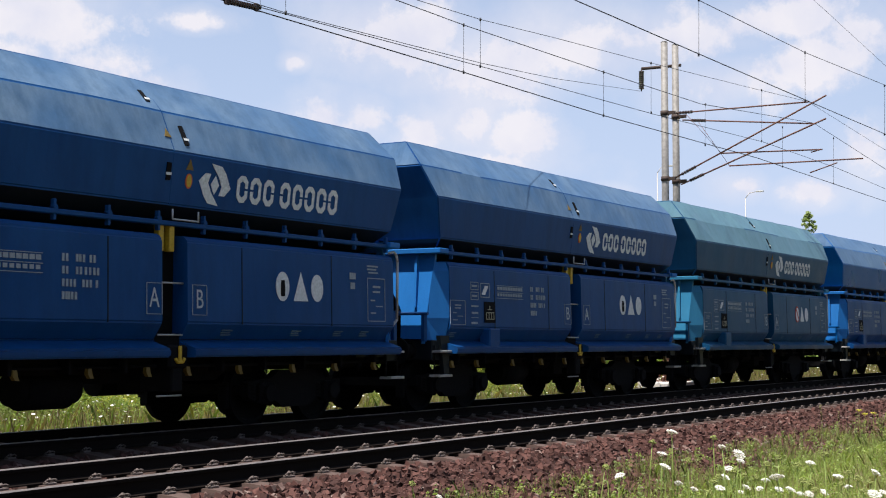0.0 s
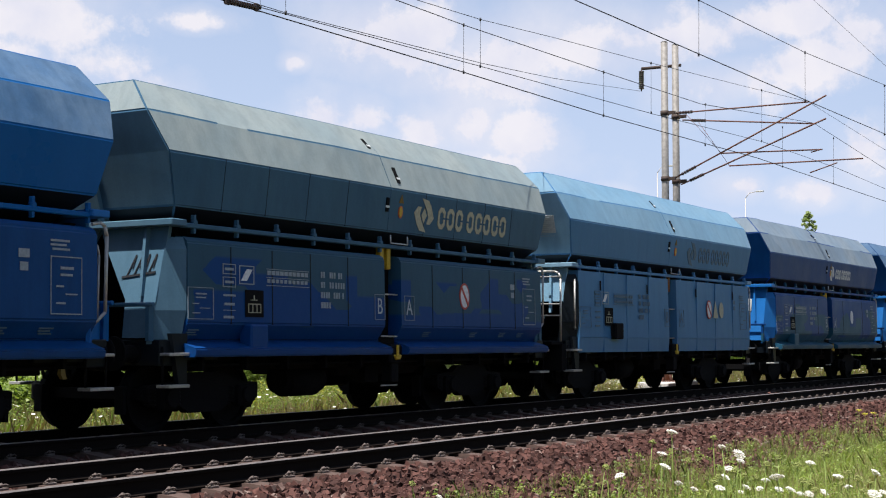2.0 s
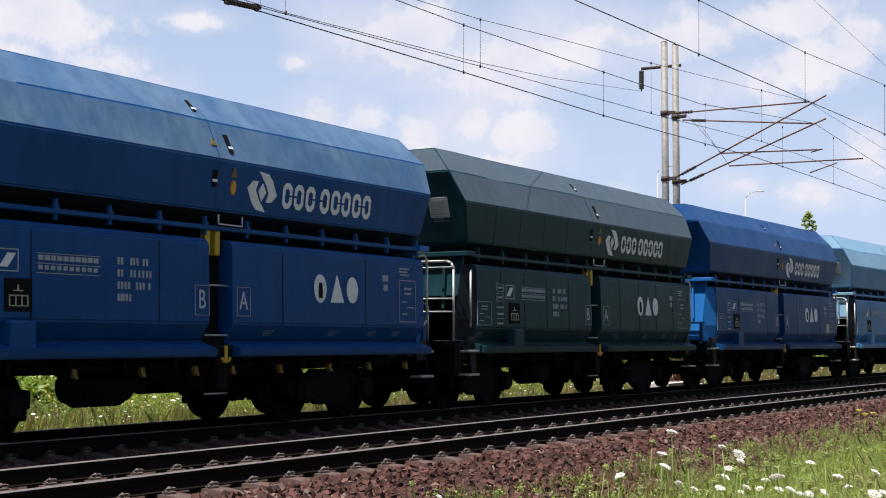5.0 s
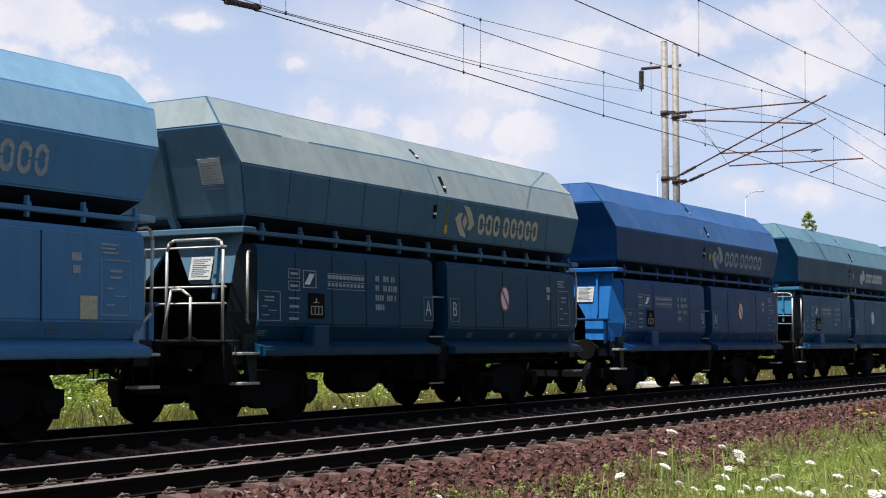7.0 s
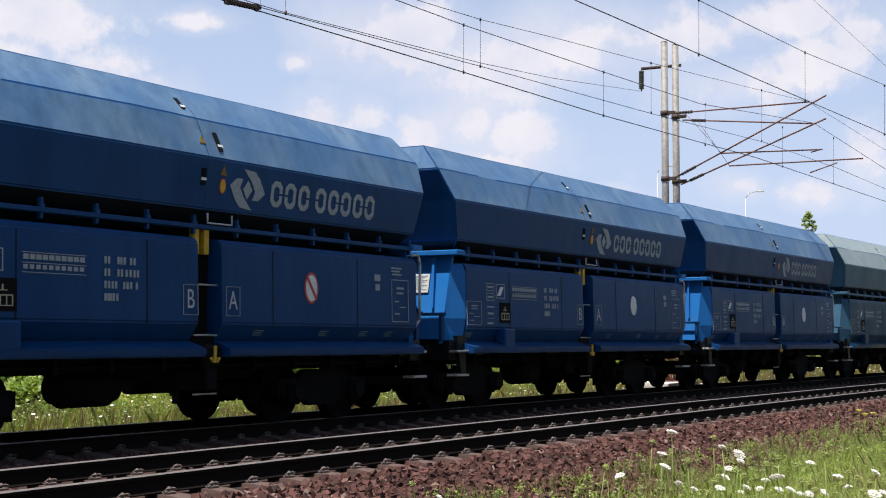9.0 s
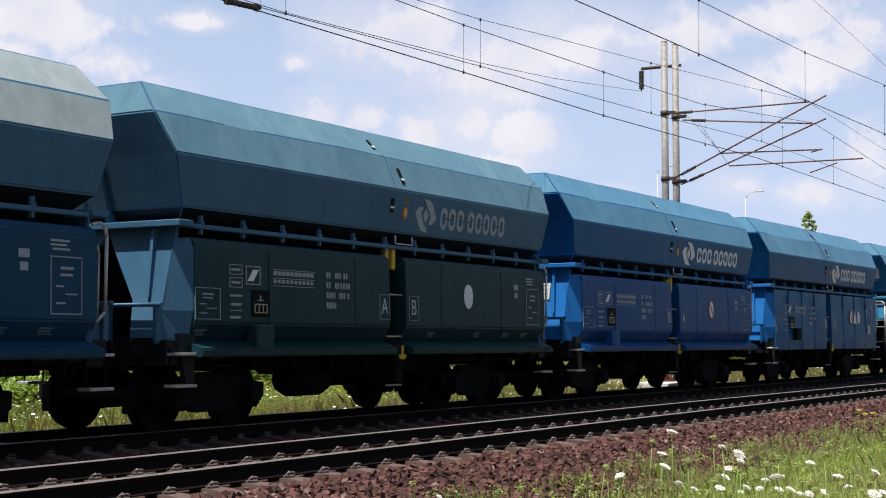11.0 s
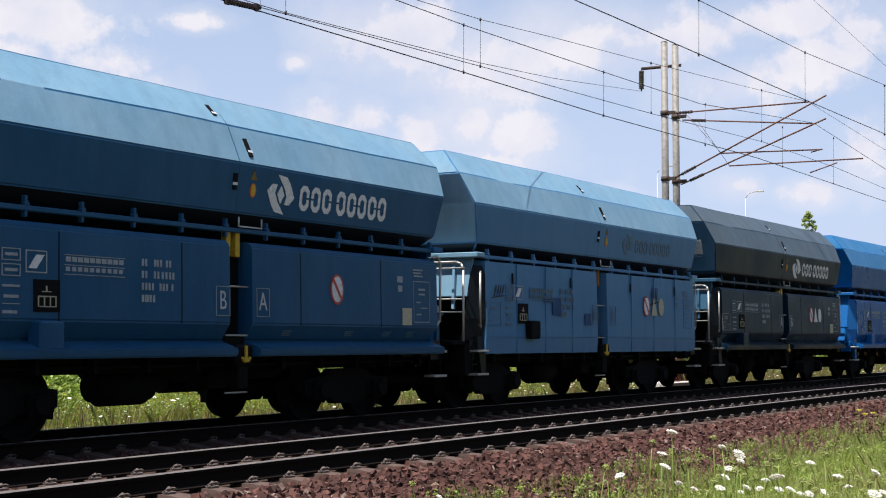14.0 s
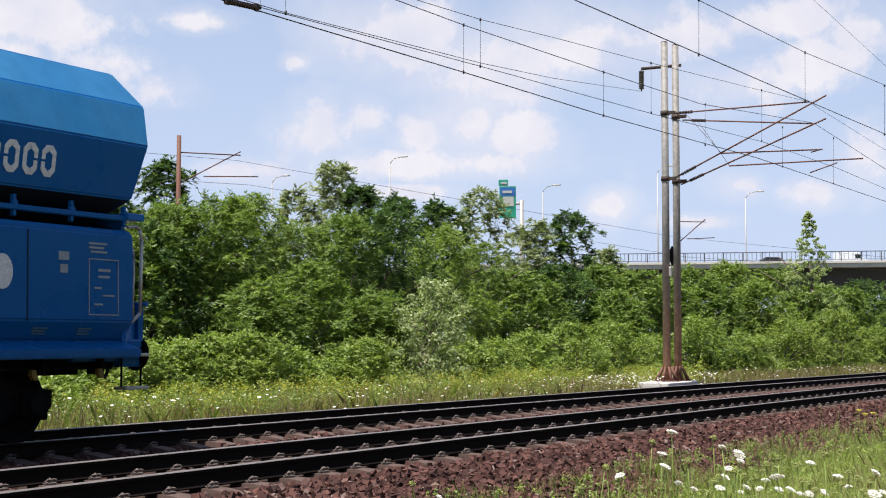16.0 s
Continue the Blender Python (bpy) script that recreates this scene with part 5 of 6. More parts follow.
UMBELS = [(8.49, 3.26, 0.63), (9.18, 3.60, 0.43), (8.78, 3.42, 0.38), (9.21, 3.93, 0.26), (9.51, 3.28, 0.47), (8.22, 2.73, 0.53), (8.10, 2.68, 0.50), (10.03, 3.41, 0.27), (8.55, 3.24, 0.30), (8.53, 3.13, 0.27), (10.40, 3.56, 0.17), (9.14, 3.17, 0.22), (10.05, 3.33, 0.10), (9.24, 2.93, 0.22), (9.64, 3.01, 0.24), (8.49, 2.58, 0.38), (9.65, 2.92, 0.18), (10.24, 3.01, 0.12), (9.45, 2.64, 0.39), (10.00, 2.70, 0.14), (9.67, 3.16, 0.18), (8.43, 1.97, 0.44), (10.08, 2.55, 0.18), (9.66, 2.51, 0.29), (8.91, 2.50, 0.24), (8.35, 1.96, 0.32), (9.19, 5.40, 0.03), (9.44, 2.16, 0.22), (9.90, 2.84, 0.13)]
SEEDS = [(9.93, 3.97, 0.44), (9.70, 3.41, 0.51), (9.20, 5.65, 0.11), (8.69, 3.80, 0.36), (9.59, 4.27, 0.14), (9.01, 3.35, 0.40), (10.38, 3.14, 0.33), (10.28, 2.97, 0.29), (8.35, 2.60, 0.46), (8.54, 2.30, 0.52), (8.57, 2.87, 0.38), (10.31, 3.59, 0.17), (9.05, 3.18, 0.26), (9.56, 3.14, 0.26), (8.81, 2.82, 0.33), (9.41, 2.64, 0.25), (9.12, 2.52, 0.24), (9.08, 2.34, 0.29), (9.66, 2.44, 0.31), (9.67, 2.38, 0.27), (10.42, 2.69, 0.08), (9.81, 2.80, 0.22), (10.20, 3.63, 0.06), (10.12, 3.28, 0.11), (9.98, 4.57, 0.07), (9.32, 4.09, 0.30), (8.67, 2.06, 0.35), (10.35, 2.51, 0.12)]
LOW_BUSHES = [(24.3, 26.3, 1.2, 1.3), (27.2, 29.6, 1.6, 1.7), (21.8, 23.4, 0.9, 1.2), (19.4, 20.7, 0.35, 0.9), (31.5, 32.1, 0.6, 1.7), (33.0, 32.0, 0.8, 1.8), (30.0, 32.2, 0.6, 1.7), (35.1, 35.6, 2.0, 2.2), (34.5, 31.9, 1.1, 1.8), (36.8, 32.4, 1.3, 2.0), (38.4, 32.0, 1.4, 2.2), (39.3, 30.9, 1.5, 2.0), (40.9, 30.4, 0.9, 1.9), (42.5, 30.0, 0.4, 1.4), (44.1, 29.3, 1.3, 2.0), (51.0, 27.7, 1.3, 2.2), (55.4, 27.8, 1.6, 2.4), (59.8, 27.9, 2.0, 2.6), (64.2, 27.9, 2.2, 2.6), (68.7, 27.5, 1.3, 2.4), (75.3, 27.1, 2.6, 2.8), (79.9, 26.0, 1.7, 2.6), (86.4, 25.2, 2.8, 3.0), (92.9, 24.1, 3.2, 3.2), (99.5, 22.6, 2.2, 3.0)]
TALL_BUSHES = [(41.5, 37.5, 5.7, 3.0), (44.2, 37.5, 7.2, 3.4), (47.1, 37.2, 7.5, 3.4), (42.7, 37.7, 6.7, 3.2), (45.7, 37.4, 7.2, 3.2), (49.2, 36.0, 6.2, 3.0), (51.2, 35.0, 6.8, 3.0), (54.0, 34.4, 7.4, 3.2), (46.4, 33.1, 4.3, 2.6), (43.5, 33.7, 3.5, 2.6), (48.7, 31.5, 3.2, 2.4), (58.7, 34.4, 6.8, 3.2), (63.1, 34.6, 6.3, 3.2), (65.9, 33.7, 4.9, 3.2), (72.2, 34.4, 5.5, 3.4), (76.8, 34.0, 5.6, 3.4), (81.4, 33.4, 5.6, 3.4), (88.1, 32.9, 6.1, 3.6), (92.8, 31.4, 6.6, 3.6), (99.5, 30.2, 6.5, 3.8), (104.2, 28.2, 5.4, 3.6), (108.9, 26.0, 5.9, 4.0), (113.5, 24.0, 5.6, 4.0), (83.9, 32.5, 5.0, 3.4), (86.8, 30.5, 5.3, 3.4), (91.5, 29.0, 5.2, 3.4), (96.2, 27.2, 4.9, 3.6), (100.9, 25.3, 5.0, 3.8), (79.0, 28.5, 1.4, 2.6), (71.7, 30.7, 3.8, 3.0), (40.5, 38.7, 5.7, 3.0)]
BACK_TREES = [(63.6, 56.4, 12.0, 3.2), (72.4, 53.5, 10.8, 3.0), (78.0, 54.2, 13.3, 3.0), (76.6, 51.0, 11.5, 2.6), (77.9, 48.9, 10.9, 2.8), (81.8, 48.2, 10.6, 2.8), (87.7, 48.1, 12.4, 3.6), (98.4, 49.1, 10.7, 3.0), (101.4, 47.6, 11.6, 4.0), (109.9, 48.1, 9.1, 2.6), (67.3, 53.5, 9.8, 2.4), (60.7, 58.0, 10.3, 3.0)]
SLIM_TREES = [(96.3, 26.8, 10.3, 4.6), (48.1, 28.7, 3.7, 2.0), (82.1, 25.7, 0.5, 1.3)]
LAMPS = [(135.2, 103.1, 21.2, 0.0), (143.4, 91.3, 23.7, 0.0), (152.6, 75.0, 20.2, 0.0), (161.7, 52.5, 19.1, 0.0), (158.2, 62.3, 22.4, 0.0)]


def wire_thing(name, label, runs, drops=()):
    line = tagged(new(name), label, "overhead wire", group="overhead line wires")
    for kind, pts, r in runs:
        bm = bmesh.new()
        pipe(bm, pts, r, 5)
        part(kind, bm, WIRE, line)
    for a, b in drops:
        bm = bmesh.new()
        bar(bm, a, b, 0.004, 4)
        for p in (a, b):
            bar(bm, Vector(p) + Vector((0, 0, 0.03)), Vector(p) - Vector((0, 0, 0.03)), 0.018, 5)
        part("dropper", bm, WIRE, line)
    return line


wire_thing("overhead_line", "dark copper contact and carrier wires above the train", [("contact_wire", FAR_CONTACT, 0.010), ("contact_wire", FAR_SECOND, 0.007), ("carrier_wire", FAR_CARRIER, 0.008), ("carrier_wire", FAR_CARRIER_B, 0.006), ("anchor_wire", FAR_ANCHOR, 0.006)], FAR_DROPS)
wire_thing("overhead_line", "dark copper wires above the empty near track", [("contact_wire", NEAR_CONTACT, 0.009), ("carrier_wire", NEAR_CARRIER, 0.007), ("carrier_wire", NEAR_UPPER, 0.004)], NEAR_DROPS)


def build_section_insulator():
    thing = tagged(new("section_insulator"), "dark ribbed insulator clamped in the contact wire", "insulator")
    bm = bmesh.new()
    a, b = Vector((14.86, 12.14, 5.885)), Vector((15.5, 12.13, 5.925))
    bar(bm, a, b, 0.022, 8)
    for i in range(11):
        p = a.lerp(b, 0.06 + 0.084 * i)
        bar(bm, p, a.lerp(b, 0.10 + 0.084 * i), 0.045, 8)
    part("insulator", bm, INSUL, thing)
    for p in (a, b):
        bm = bmesh.new()
        box(bm, p.x - 0.05, p.x + 0.05, p.y - 0.025, p.y + 0.025, p.z - 0.05, p.z + 0.06, bevel=0.01)
        part("clamp", bm, IRON, thing)


build_section_insulator()


def post_material():
    m, k = material("zinc_post_rusting")
    v = k.n("ShaderNodeTexCoord").outputs["Object"]
    z = k.n("ShaderNodeSeparateXYZ", [v]).outputs[2]
    n = k.noise(stretch(k, v, (6.0, 6.0, 0.5)), 1.5, 6.0)
    edge = k.step(k.math("ADD", z, k.math("MULTIPLY", n, 5.0)), 2.8, 6.4)
    c = k.mix(k.step(k.noise(v, 9.0), 0.3, 0.7), (0.16, 0.15, 0.142), (0.26, 0.245, 0.23))
    r = k.mix(k.step(k.noise(v, 7.0), 0.3, 0.7), (0.34, 0.165, 0.095), (0.50, 0.31, 0.21))
    finish(k, k.mix(edge, r, c), 0.65, 0.1, k.noise(v, 14.0), 0.01)
    return m


def build_mast():
    mast = tagged(new("catenary_mast"), "twin zinc catenary posts rusting towards a pale concrete footing", "mast")
    pm = post_material()
    for x, y, top in ((40.71, 15.77, 10.55), (41.58, 15.74, 10.62)):
        bm = bmesh.new()
        bar(bm, (x, y, -0.15), (x, y, top), 0.122, 20, 0.105)
        bar(bm, (x, y, top), (x, y, top + 0.03), 0.11, 20, 0.08)
        part("post", bm, pm, mast)
        bm = bmesh.new()
        for a in range(8):
            c, s = math.cos(a * math.pi / 4), math.sin(a * math.pi / 4)
            p, q = Vector((x + 0.13 * c, y + 0.13 * s, 0.42)), Vector((x + 0.34 * c, y + 0.34 * s, -0.02))
            bar(bm, p, q, 0.035, 5, 0.06)
        bar(bm, (x, y, -0.04), (x, y, 0.0), 0.40, 12)
        part("base_ribs", bm, RUST, mast)
        for z in (8.31, 6.25):
            bm = bmesh.new()
            bar(bm, (x, y, z - 0.07), (x, y, z + 0.07), 0.135, 16)
            box(bm, x - 0.05, x + 0.05, y - 0.34, y - 0.1, z - 0.05, z + 0.05)
            part("clamp", bm, IRON, mast)
    bm = bmesh.new()
    box(bm, 39.6, 42.2, 15.3, 16.3, -0.62, -0.03, bevel=0.03)
    part("footing", bm, CONCRETE, mast)
    for kind, a, b in ARMS:
        bm = bmesh.new()
        r = {"top_tube": 0.023, "stay_tube": 0.026, "steady_tube": 0.022, "steady_arm": 0.018, "hanger_wire": 0.007}[kind]
        bar(bm, a, b, r, 8)
        if kind in ("top_tube", "stay_tube"):
            v = (Vector(b) - Vector(a)).normalized()
            for i in range(6):
                p = Vector(a) + v * (0.35 + 0.09 * i)
                bar(bm, p, p + v * 0.05, 0.05, 10, mi=1)
        part(kind, bm, [RUST, INSUL], mast)
    bm = bmesh.new()
    pipe(bm, BRACKET[:2], 0.05, 8)
    part("bracket_beam", bm, IRON, mast)
    bm = bmesh.new()
    a, b = Vector(BRACKET[1]), Vector(BRACKET[2])
    for i in range(9):
        p = a + (b - a) * (0.12 + 0.09 * i)
        bar(bm, p, p + (b - a) * 0.05, 0.085, 10)
    bar(bm, a, b, 0.025, 6)
    part("insulator", bm, INSUL, mast)
    bm = bmesh.new()
    x, y, z = 41.62, 15.90, 3.9
    loft(bm, [[(x - 0.42, y + dy, z), (x, y + dy, z - 0.32), (x + 0.42, y + dy, z), (x, y + dy, z + 0.32)] for dy in (0.0, 0.03)])
    bmesh.ops.recalc_face_normals(bm, faces=bm.faces)
    part("diamond_board", bm, BLACK, mast, "black diamond signal board seen from behind")
    bm = bmesh.new()
    box(bm, 40.60, 40.70, 15.55, 15.65, 3.2, 3.5, bevel=0.02)
    part("junction_box", bm, GALV, mast)


build_mast()


def build_far_mast(x, y, z0, top, reach):
    mast = tagged(new("catenary_mast"), "distant rust-brown catenary post with a light cantilever", "mast")
    bm = bmesh.new()
    bar(bm, (x, y, z0), (x, y, top), 0.16, 10, 0.12)
    part("post", bm, RUST, mast)
    for a, b in (((0, 0, top - 0.9), (reach, -reach * 0.5, top - 0.8)), ((0, 0, top - 2.6), (reach, -reach * 0.5, top - 0.6)), ((reach * 0.4, -reach * 0.2, top - 2.1), (reach * 1.3, -reach * 0.65, top - 1.9))):
        bm = bmesh.new()
        bar(bm, (x + a[0], y + a[1], a[2]), (x + b[0], y + b[1], b[2]), 0.035, 6)
        part("cantilever_tube", bm, RUST, mast)


build_far_mast(56.5, 49.3, -0.9, 12.1, 3.2)
build_far_mast(93.5, 35.5, -0.9, 10.6, 2.6)
wire_thing("overhead_line", "thin wires of a second line beyond the bushes", [("carrier_wire", [(20, 68, 11.3), (59.5, 47.8, 11.0), (95.5, 36.0, 8.7), (160, 14, 7.9)], 0.011), ("contact_wire", [(20, 68, 9.6), (60.2, 47.4, 9.7), (96, 35.6, 7.3), (160, 14, 7.1)], 0.011)])


# ---- far bridge, signs and lamps ----
BRIDGE = (Vector((61.0, 361.8, 0)), Vector((192.0, -44.0, 0)))


def build_bridge():
    a, b = BRIDGE
    run = (b - a).normalized()
    across = Vector((run.y, -run.x, 0))
    if across.x < 0:
        across = -across
    bridge = tagged(new("motorway_bridge"), "pale concrete motorway bridge deck with steel railing", "bridge")
    bridge.location.z = -0.35

    def slab(name, d0, d1, z0, z1, mat, s0=0.0, s1=1.0):
        bm = bmesh.new()
        p0, p1 = a + (b - a) * s0, a + (b - a) * s1
        loft(bm, [[p0 + across * d0 + Vector((0, 0, z0)), p0 + across * d1 + Vector((0, 0, z0)), p0 + across * d1 + Vector((0, 0, z1)), p0 + across * d0 + Vector((0, 0, z1))],
                  [p1 + across * d0 + Vector((0, 0, z0)), p1 + across * d1 + Vector((0, 0, z0)), p1 + across * d1 + Vector((0, 0, z1)), p1 + across * d0 + Vector((0, 0, z1))]])
        bmesh.ops.recalc_face_normals(bm, faces=bm.faces)
        return part(name, bm, mat, bridge)

    slab("deck", 0.0, 16.0, 10.25, 10.75, DECKCON)
    slab("kerb", -0.15, 0.5, 10.75, 11.0, CONCRETE)
    slab("girder", 1.6, 14.4, 7.4, 10.25, GIRDER)
    for f in (0.10, 0.20, 0.30, 0.40, 0.50, 0.60, 0.70, 0.85, 0.97):
        slab("pier", 5.0, 11.0, -1.2, 7.4, DECKCON, f, f + 0.012)
    slab("handrail", 0.05, 0.13, 12.05, 12.14, RAILING)
    slab("handrail", 0.05, 0.10, 11.14, 11.20, RAILING)
    n = 190
    bm = bmesh.new()
    box(bm, -0.05, 0.05, -0.05, 0.05, 11.0, 12.1)
    post = keep_mesh("railing_post", bm, RAILING)
    for i in range(n):
        p = a + (b - a) * (i / (n - 1)) + across * 0.1
        share("railing_post", post, bridge, Matrix.Translation(p))
    verts, faces = [], []
    for i in range(850):
        p = a + (b - a) * (i / 849) + across * 0.1
        k, e = len(verts), 0.022
        verts += [(p.x + dx, p.y + dy, z) for z in (11.15, 12.08) for dx, dy in ((-e, -e), (e, -e), (e, e), (-e, e))]
        faces += [(k + j, k + (j + 1) % 4, k + 4 + (j + 1) % 4, k + 4 + j) for j in range(4)]
    bars = new("balusters", mesh_of("balusters", verts, faces, RAILING))
    bars.parent = bridge
    tagged(bars, kind="stuff")


build_bridge()


def build_road_sign():
    sign = tagged(new("road_sign"), "tall green and blue motorway exit sign on a white column", "road sign")
    c = Vector((141.8, 74.2, 0))
    right = Vector((0.46, -0.89, 0))
    face = Vector((-0.89, -0.46, 0))

    def panel(name, u0, u1, z0, z1, mat, d):
        bm = bmesh.new()
        ring_ = [c + right * u0 + Vector((0, 0, z0)), c + right * u1 + Vector((0, 0, z0)), c + right * u1 + Vector((0, 0, z1)), c + right * u0 + Vector((0, 0, z1))]
        loft(bm, [[p + face * d for p in ring_], [p + face * (d - 0.08) for p in ring_]])
        bmesh.ops.recalc_face_normals(bm, faces=bm.faces)
        part(name, bm, mat, sign)

    panel("panel", -0.95, 0.95, 15.3, 19.0, GREEN_SIGN, 0.0)
    panel("exit_tab", -1.05, 0.05, 19.05, 19.75, GREEN_SIGN, 0.0)
    panel("blue_field", -0.85, 0.85, 17.9, 18.85, BLUE_SIGN, 0.05)
    panel("white_field", -0.55, 0.7, 16.7, 17.8, PAPER, 0.05)
    panel("text_bar", -0.6, 0.5, 18.2, 18.5, PAPER, 0.09)
    panel("text_bar", -0.8, -0.1, 19.25, 19.5, PAPER, 0.05)
    bm = bmesh.new()
    p = c + right * 1.6
    bar(bm, (p.x, p.y, -1.2), (p.x, p.y, 17.4), 0.24, 12)
    bar(bm, p + Vector((0, 0, 17.0)), c + right * 0.6 + Vector((0, 0, 17.0)) - face * 0.2, 0.15, 8)
    part("column", bm, GALV, sign)


build_road_sign()


def build_lamp(x, y, top):
    lamp = tagged(new("street_lamp"), "slender grey motorway lamp post with a curved arm", "street lamp", group="motorway lamps")
    bm = bmesh.new()
    bar(bm, (x, y, -1.2), (x, y, top - 0.8), 0.10, 8, 0.06)
    pipe(bm, [(x, y, top - 0.8), (x + 0.2, y - 0.4, top - 0.2), (x + 0.6, y - 1.1, top)], 0.05, 6)
    part("pole", bm, GALV, lamp)
    bm = bmesh.new()
    box(bm, x + 0.55, x + 0.95, y - 2.0, y - 1.1, top - 0.05, top + 0.12, bevel=0.03)
    part("lamp_head", bm, PAPER, lamp)


for x, y, top, _ in LAMPS:
    build_lamp(x, y, top)


# ---- bushes and trees ----
def fill_mesh(name, verts, corners, mats, index=None):
    """A mesh of loose faces, each with the given number of corners."""
    n = len(verts) // corners
    me = bpy.data.meshes.new(name)
    me.vertices.add(n * corners)
    me.vertices.foreach_set("co", verts.astype(np.float32).ravel())
    me.loops.add(n * corners)
    me.loops.foreach_set("vertex_index", np.arange(n * corners, dtype=np.int32))
    me.polygons.add(n)
    me.polygons.foreach_set("loop_start", np.arange(0, n * corners, corners, dtype=np.int32))
    for m in mats:
        me.materials.append(m)
    if index is not None:
        me.polygons.foreach_set("material_index", np.asarray(index, dtype=np.int32))
    me.update()
    me.validate()
    return me


def unit(v):
    return v / np.linalg.norm(v, axis=-1, keepdims=True)


def leaf_mesh(name, centres, spread, per, size, mats, rng, flat=0.5, long=1.9, share_=(1.0,)):
    """Leaves as folded four-cornered blades scattered round clump centres."""
    n = len(centres) * per
    c = np.repeat(np.asarray(centres), per, axis=0)
    d = unit(rng.normal(size=(n, 3)))
    sp = np.repeat(np.asarray(spread), per)[:, None]
    pos = c + d * sp * (rng.random((n, 1)) ** 0.45) * np.array([1.0, 1.0, 0.75])
    nor = unit(d * 0.6 + rng.normal(size=(n, 3)) * 0.55 + np.array([0, 0, flat]))
    t = rng.normal(size=(n, 3)) + d * 0.8
    t = unit(t - nor * (t * nor).sum(1, keepdims=True))
    b = np.cross(nor, t)
    s = size * (0.6 + 0.8 * rng.random((n, 1)))
    quad = np.stack([pos - t * s * long * 0.5, pos + b * s * 0.5 + nor * s * 0.12, pos + t * s * long * 0.5, pos - b * s * 0.5 + nor * s * 0.12], 1)
    return fill_mesh(name, quad.reshape(-1, 3), 4, mats, rng.random(n) > share_[0] if len(mats) > 1 else None)


def frond_mesh(name, centres, axis, spread, twigs, leaflets, size, mats, rng, share_=(0.8,), long=2.2):
    """Feathery sprays: twigs that reach out of each clump and droop, with pointed leaflets on both sides."""
    c = np.repeat(np.asarray(centres), twigs, axis=0)
    sp = np.repeat(np.asarray(spread), twigs)[:, None]
    n = len(c)
    out = c - np.asarray(axis)
    out[:, 2] = 0
    d = unit(unit(out + 1e-3) * 0.7 + rng.normal(size=(n, 3)) * 0.75 + np.array([0, 0, 0.35]))
    reach = sp * (0.8 + 0.9 * rng.random((n, 1)))
    tint = rng.random(n) > share_[0]
    k = leaflets
    u = (np.arange(k) + 0.5 + rng.random((n, k)) * 0.5) / k
    base = c[:, None] + d[:, None] * (reach * u)[..., None]
    base[..., 2] -= 0.38 * reach * u * u
    side = unit(np.cross(d, np.array([0, 0, 1.0])) + 1e-4)
    sign = np.where(np.arange(k) % 2, 1.0, -1.0)[None, :, None]
    t = unit(side[:, None] * sign + d[:, None] * 0.6 + rng.normal(size=(n, k, 3)) * 0.35)
    nor = unit(np.array([0, 0, 1.0]) + 0.55 * rng.normal(size=(n, k, 3)) + 0.4 * d[:, None])
    b = np.cross(nor, t)
    s = size * (0.7 + 0.6 * rng.random((n, k, 1)))
    tri = np.stack([base + b * s * 0.5, base + t * s * long, base - b * s * 0.5], 2)
    return fill_mesh(name, tri.reshape(-1, 3), 3, mats, np.repeat(tint, k))


def woody_mesh(base, top, r, rng, limbs=5):
    bm = bmesh.new()
    h = top.z - base.z
    p = base.copy()
    spine = [p]
    for i in range(1, 5):
        p = base.lerp(top, i / 5) + Vector((rng.uniform(-0.15, 0.15), rng.uniform(-0.15, 0.15), 0)) * r
        spine.append(p)
    rad = 0.03 + 0.018 * h
    for i, (a, b) in enumerate(zip(spine, spine[1:])):
        bar(bm, a, b, rad * (1 - 0.18 * i), 7, rad * (0.82 - 0.18 * i))
    for i in range(limbs):
        a = spine[0].lerp(spine[-1], rng.uniform(0.15, 0.8))
        ang = rng.uniform(0, 6.28)
        b = a + Vector((math.cos(ang) * r * 0.7, math.sin(ang) * r * 0.7, h * rng.uniform(0.15, 0.35)))
        m = a.lerp(b, 0.5) + Vector((0, 0, 0.05 * h))
        bar(bm, a, m, rad * 0.45, 5, rad * 0.32)
        bar(bm, m, b, rad * 0.32, 5, rad * 0.12)
    return keep_mesh("trunk", bm, BARK)


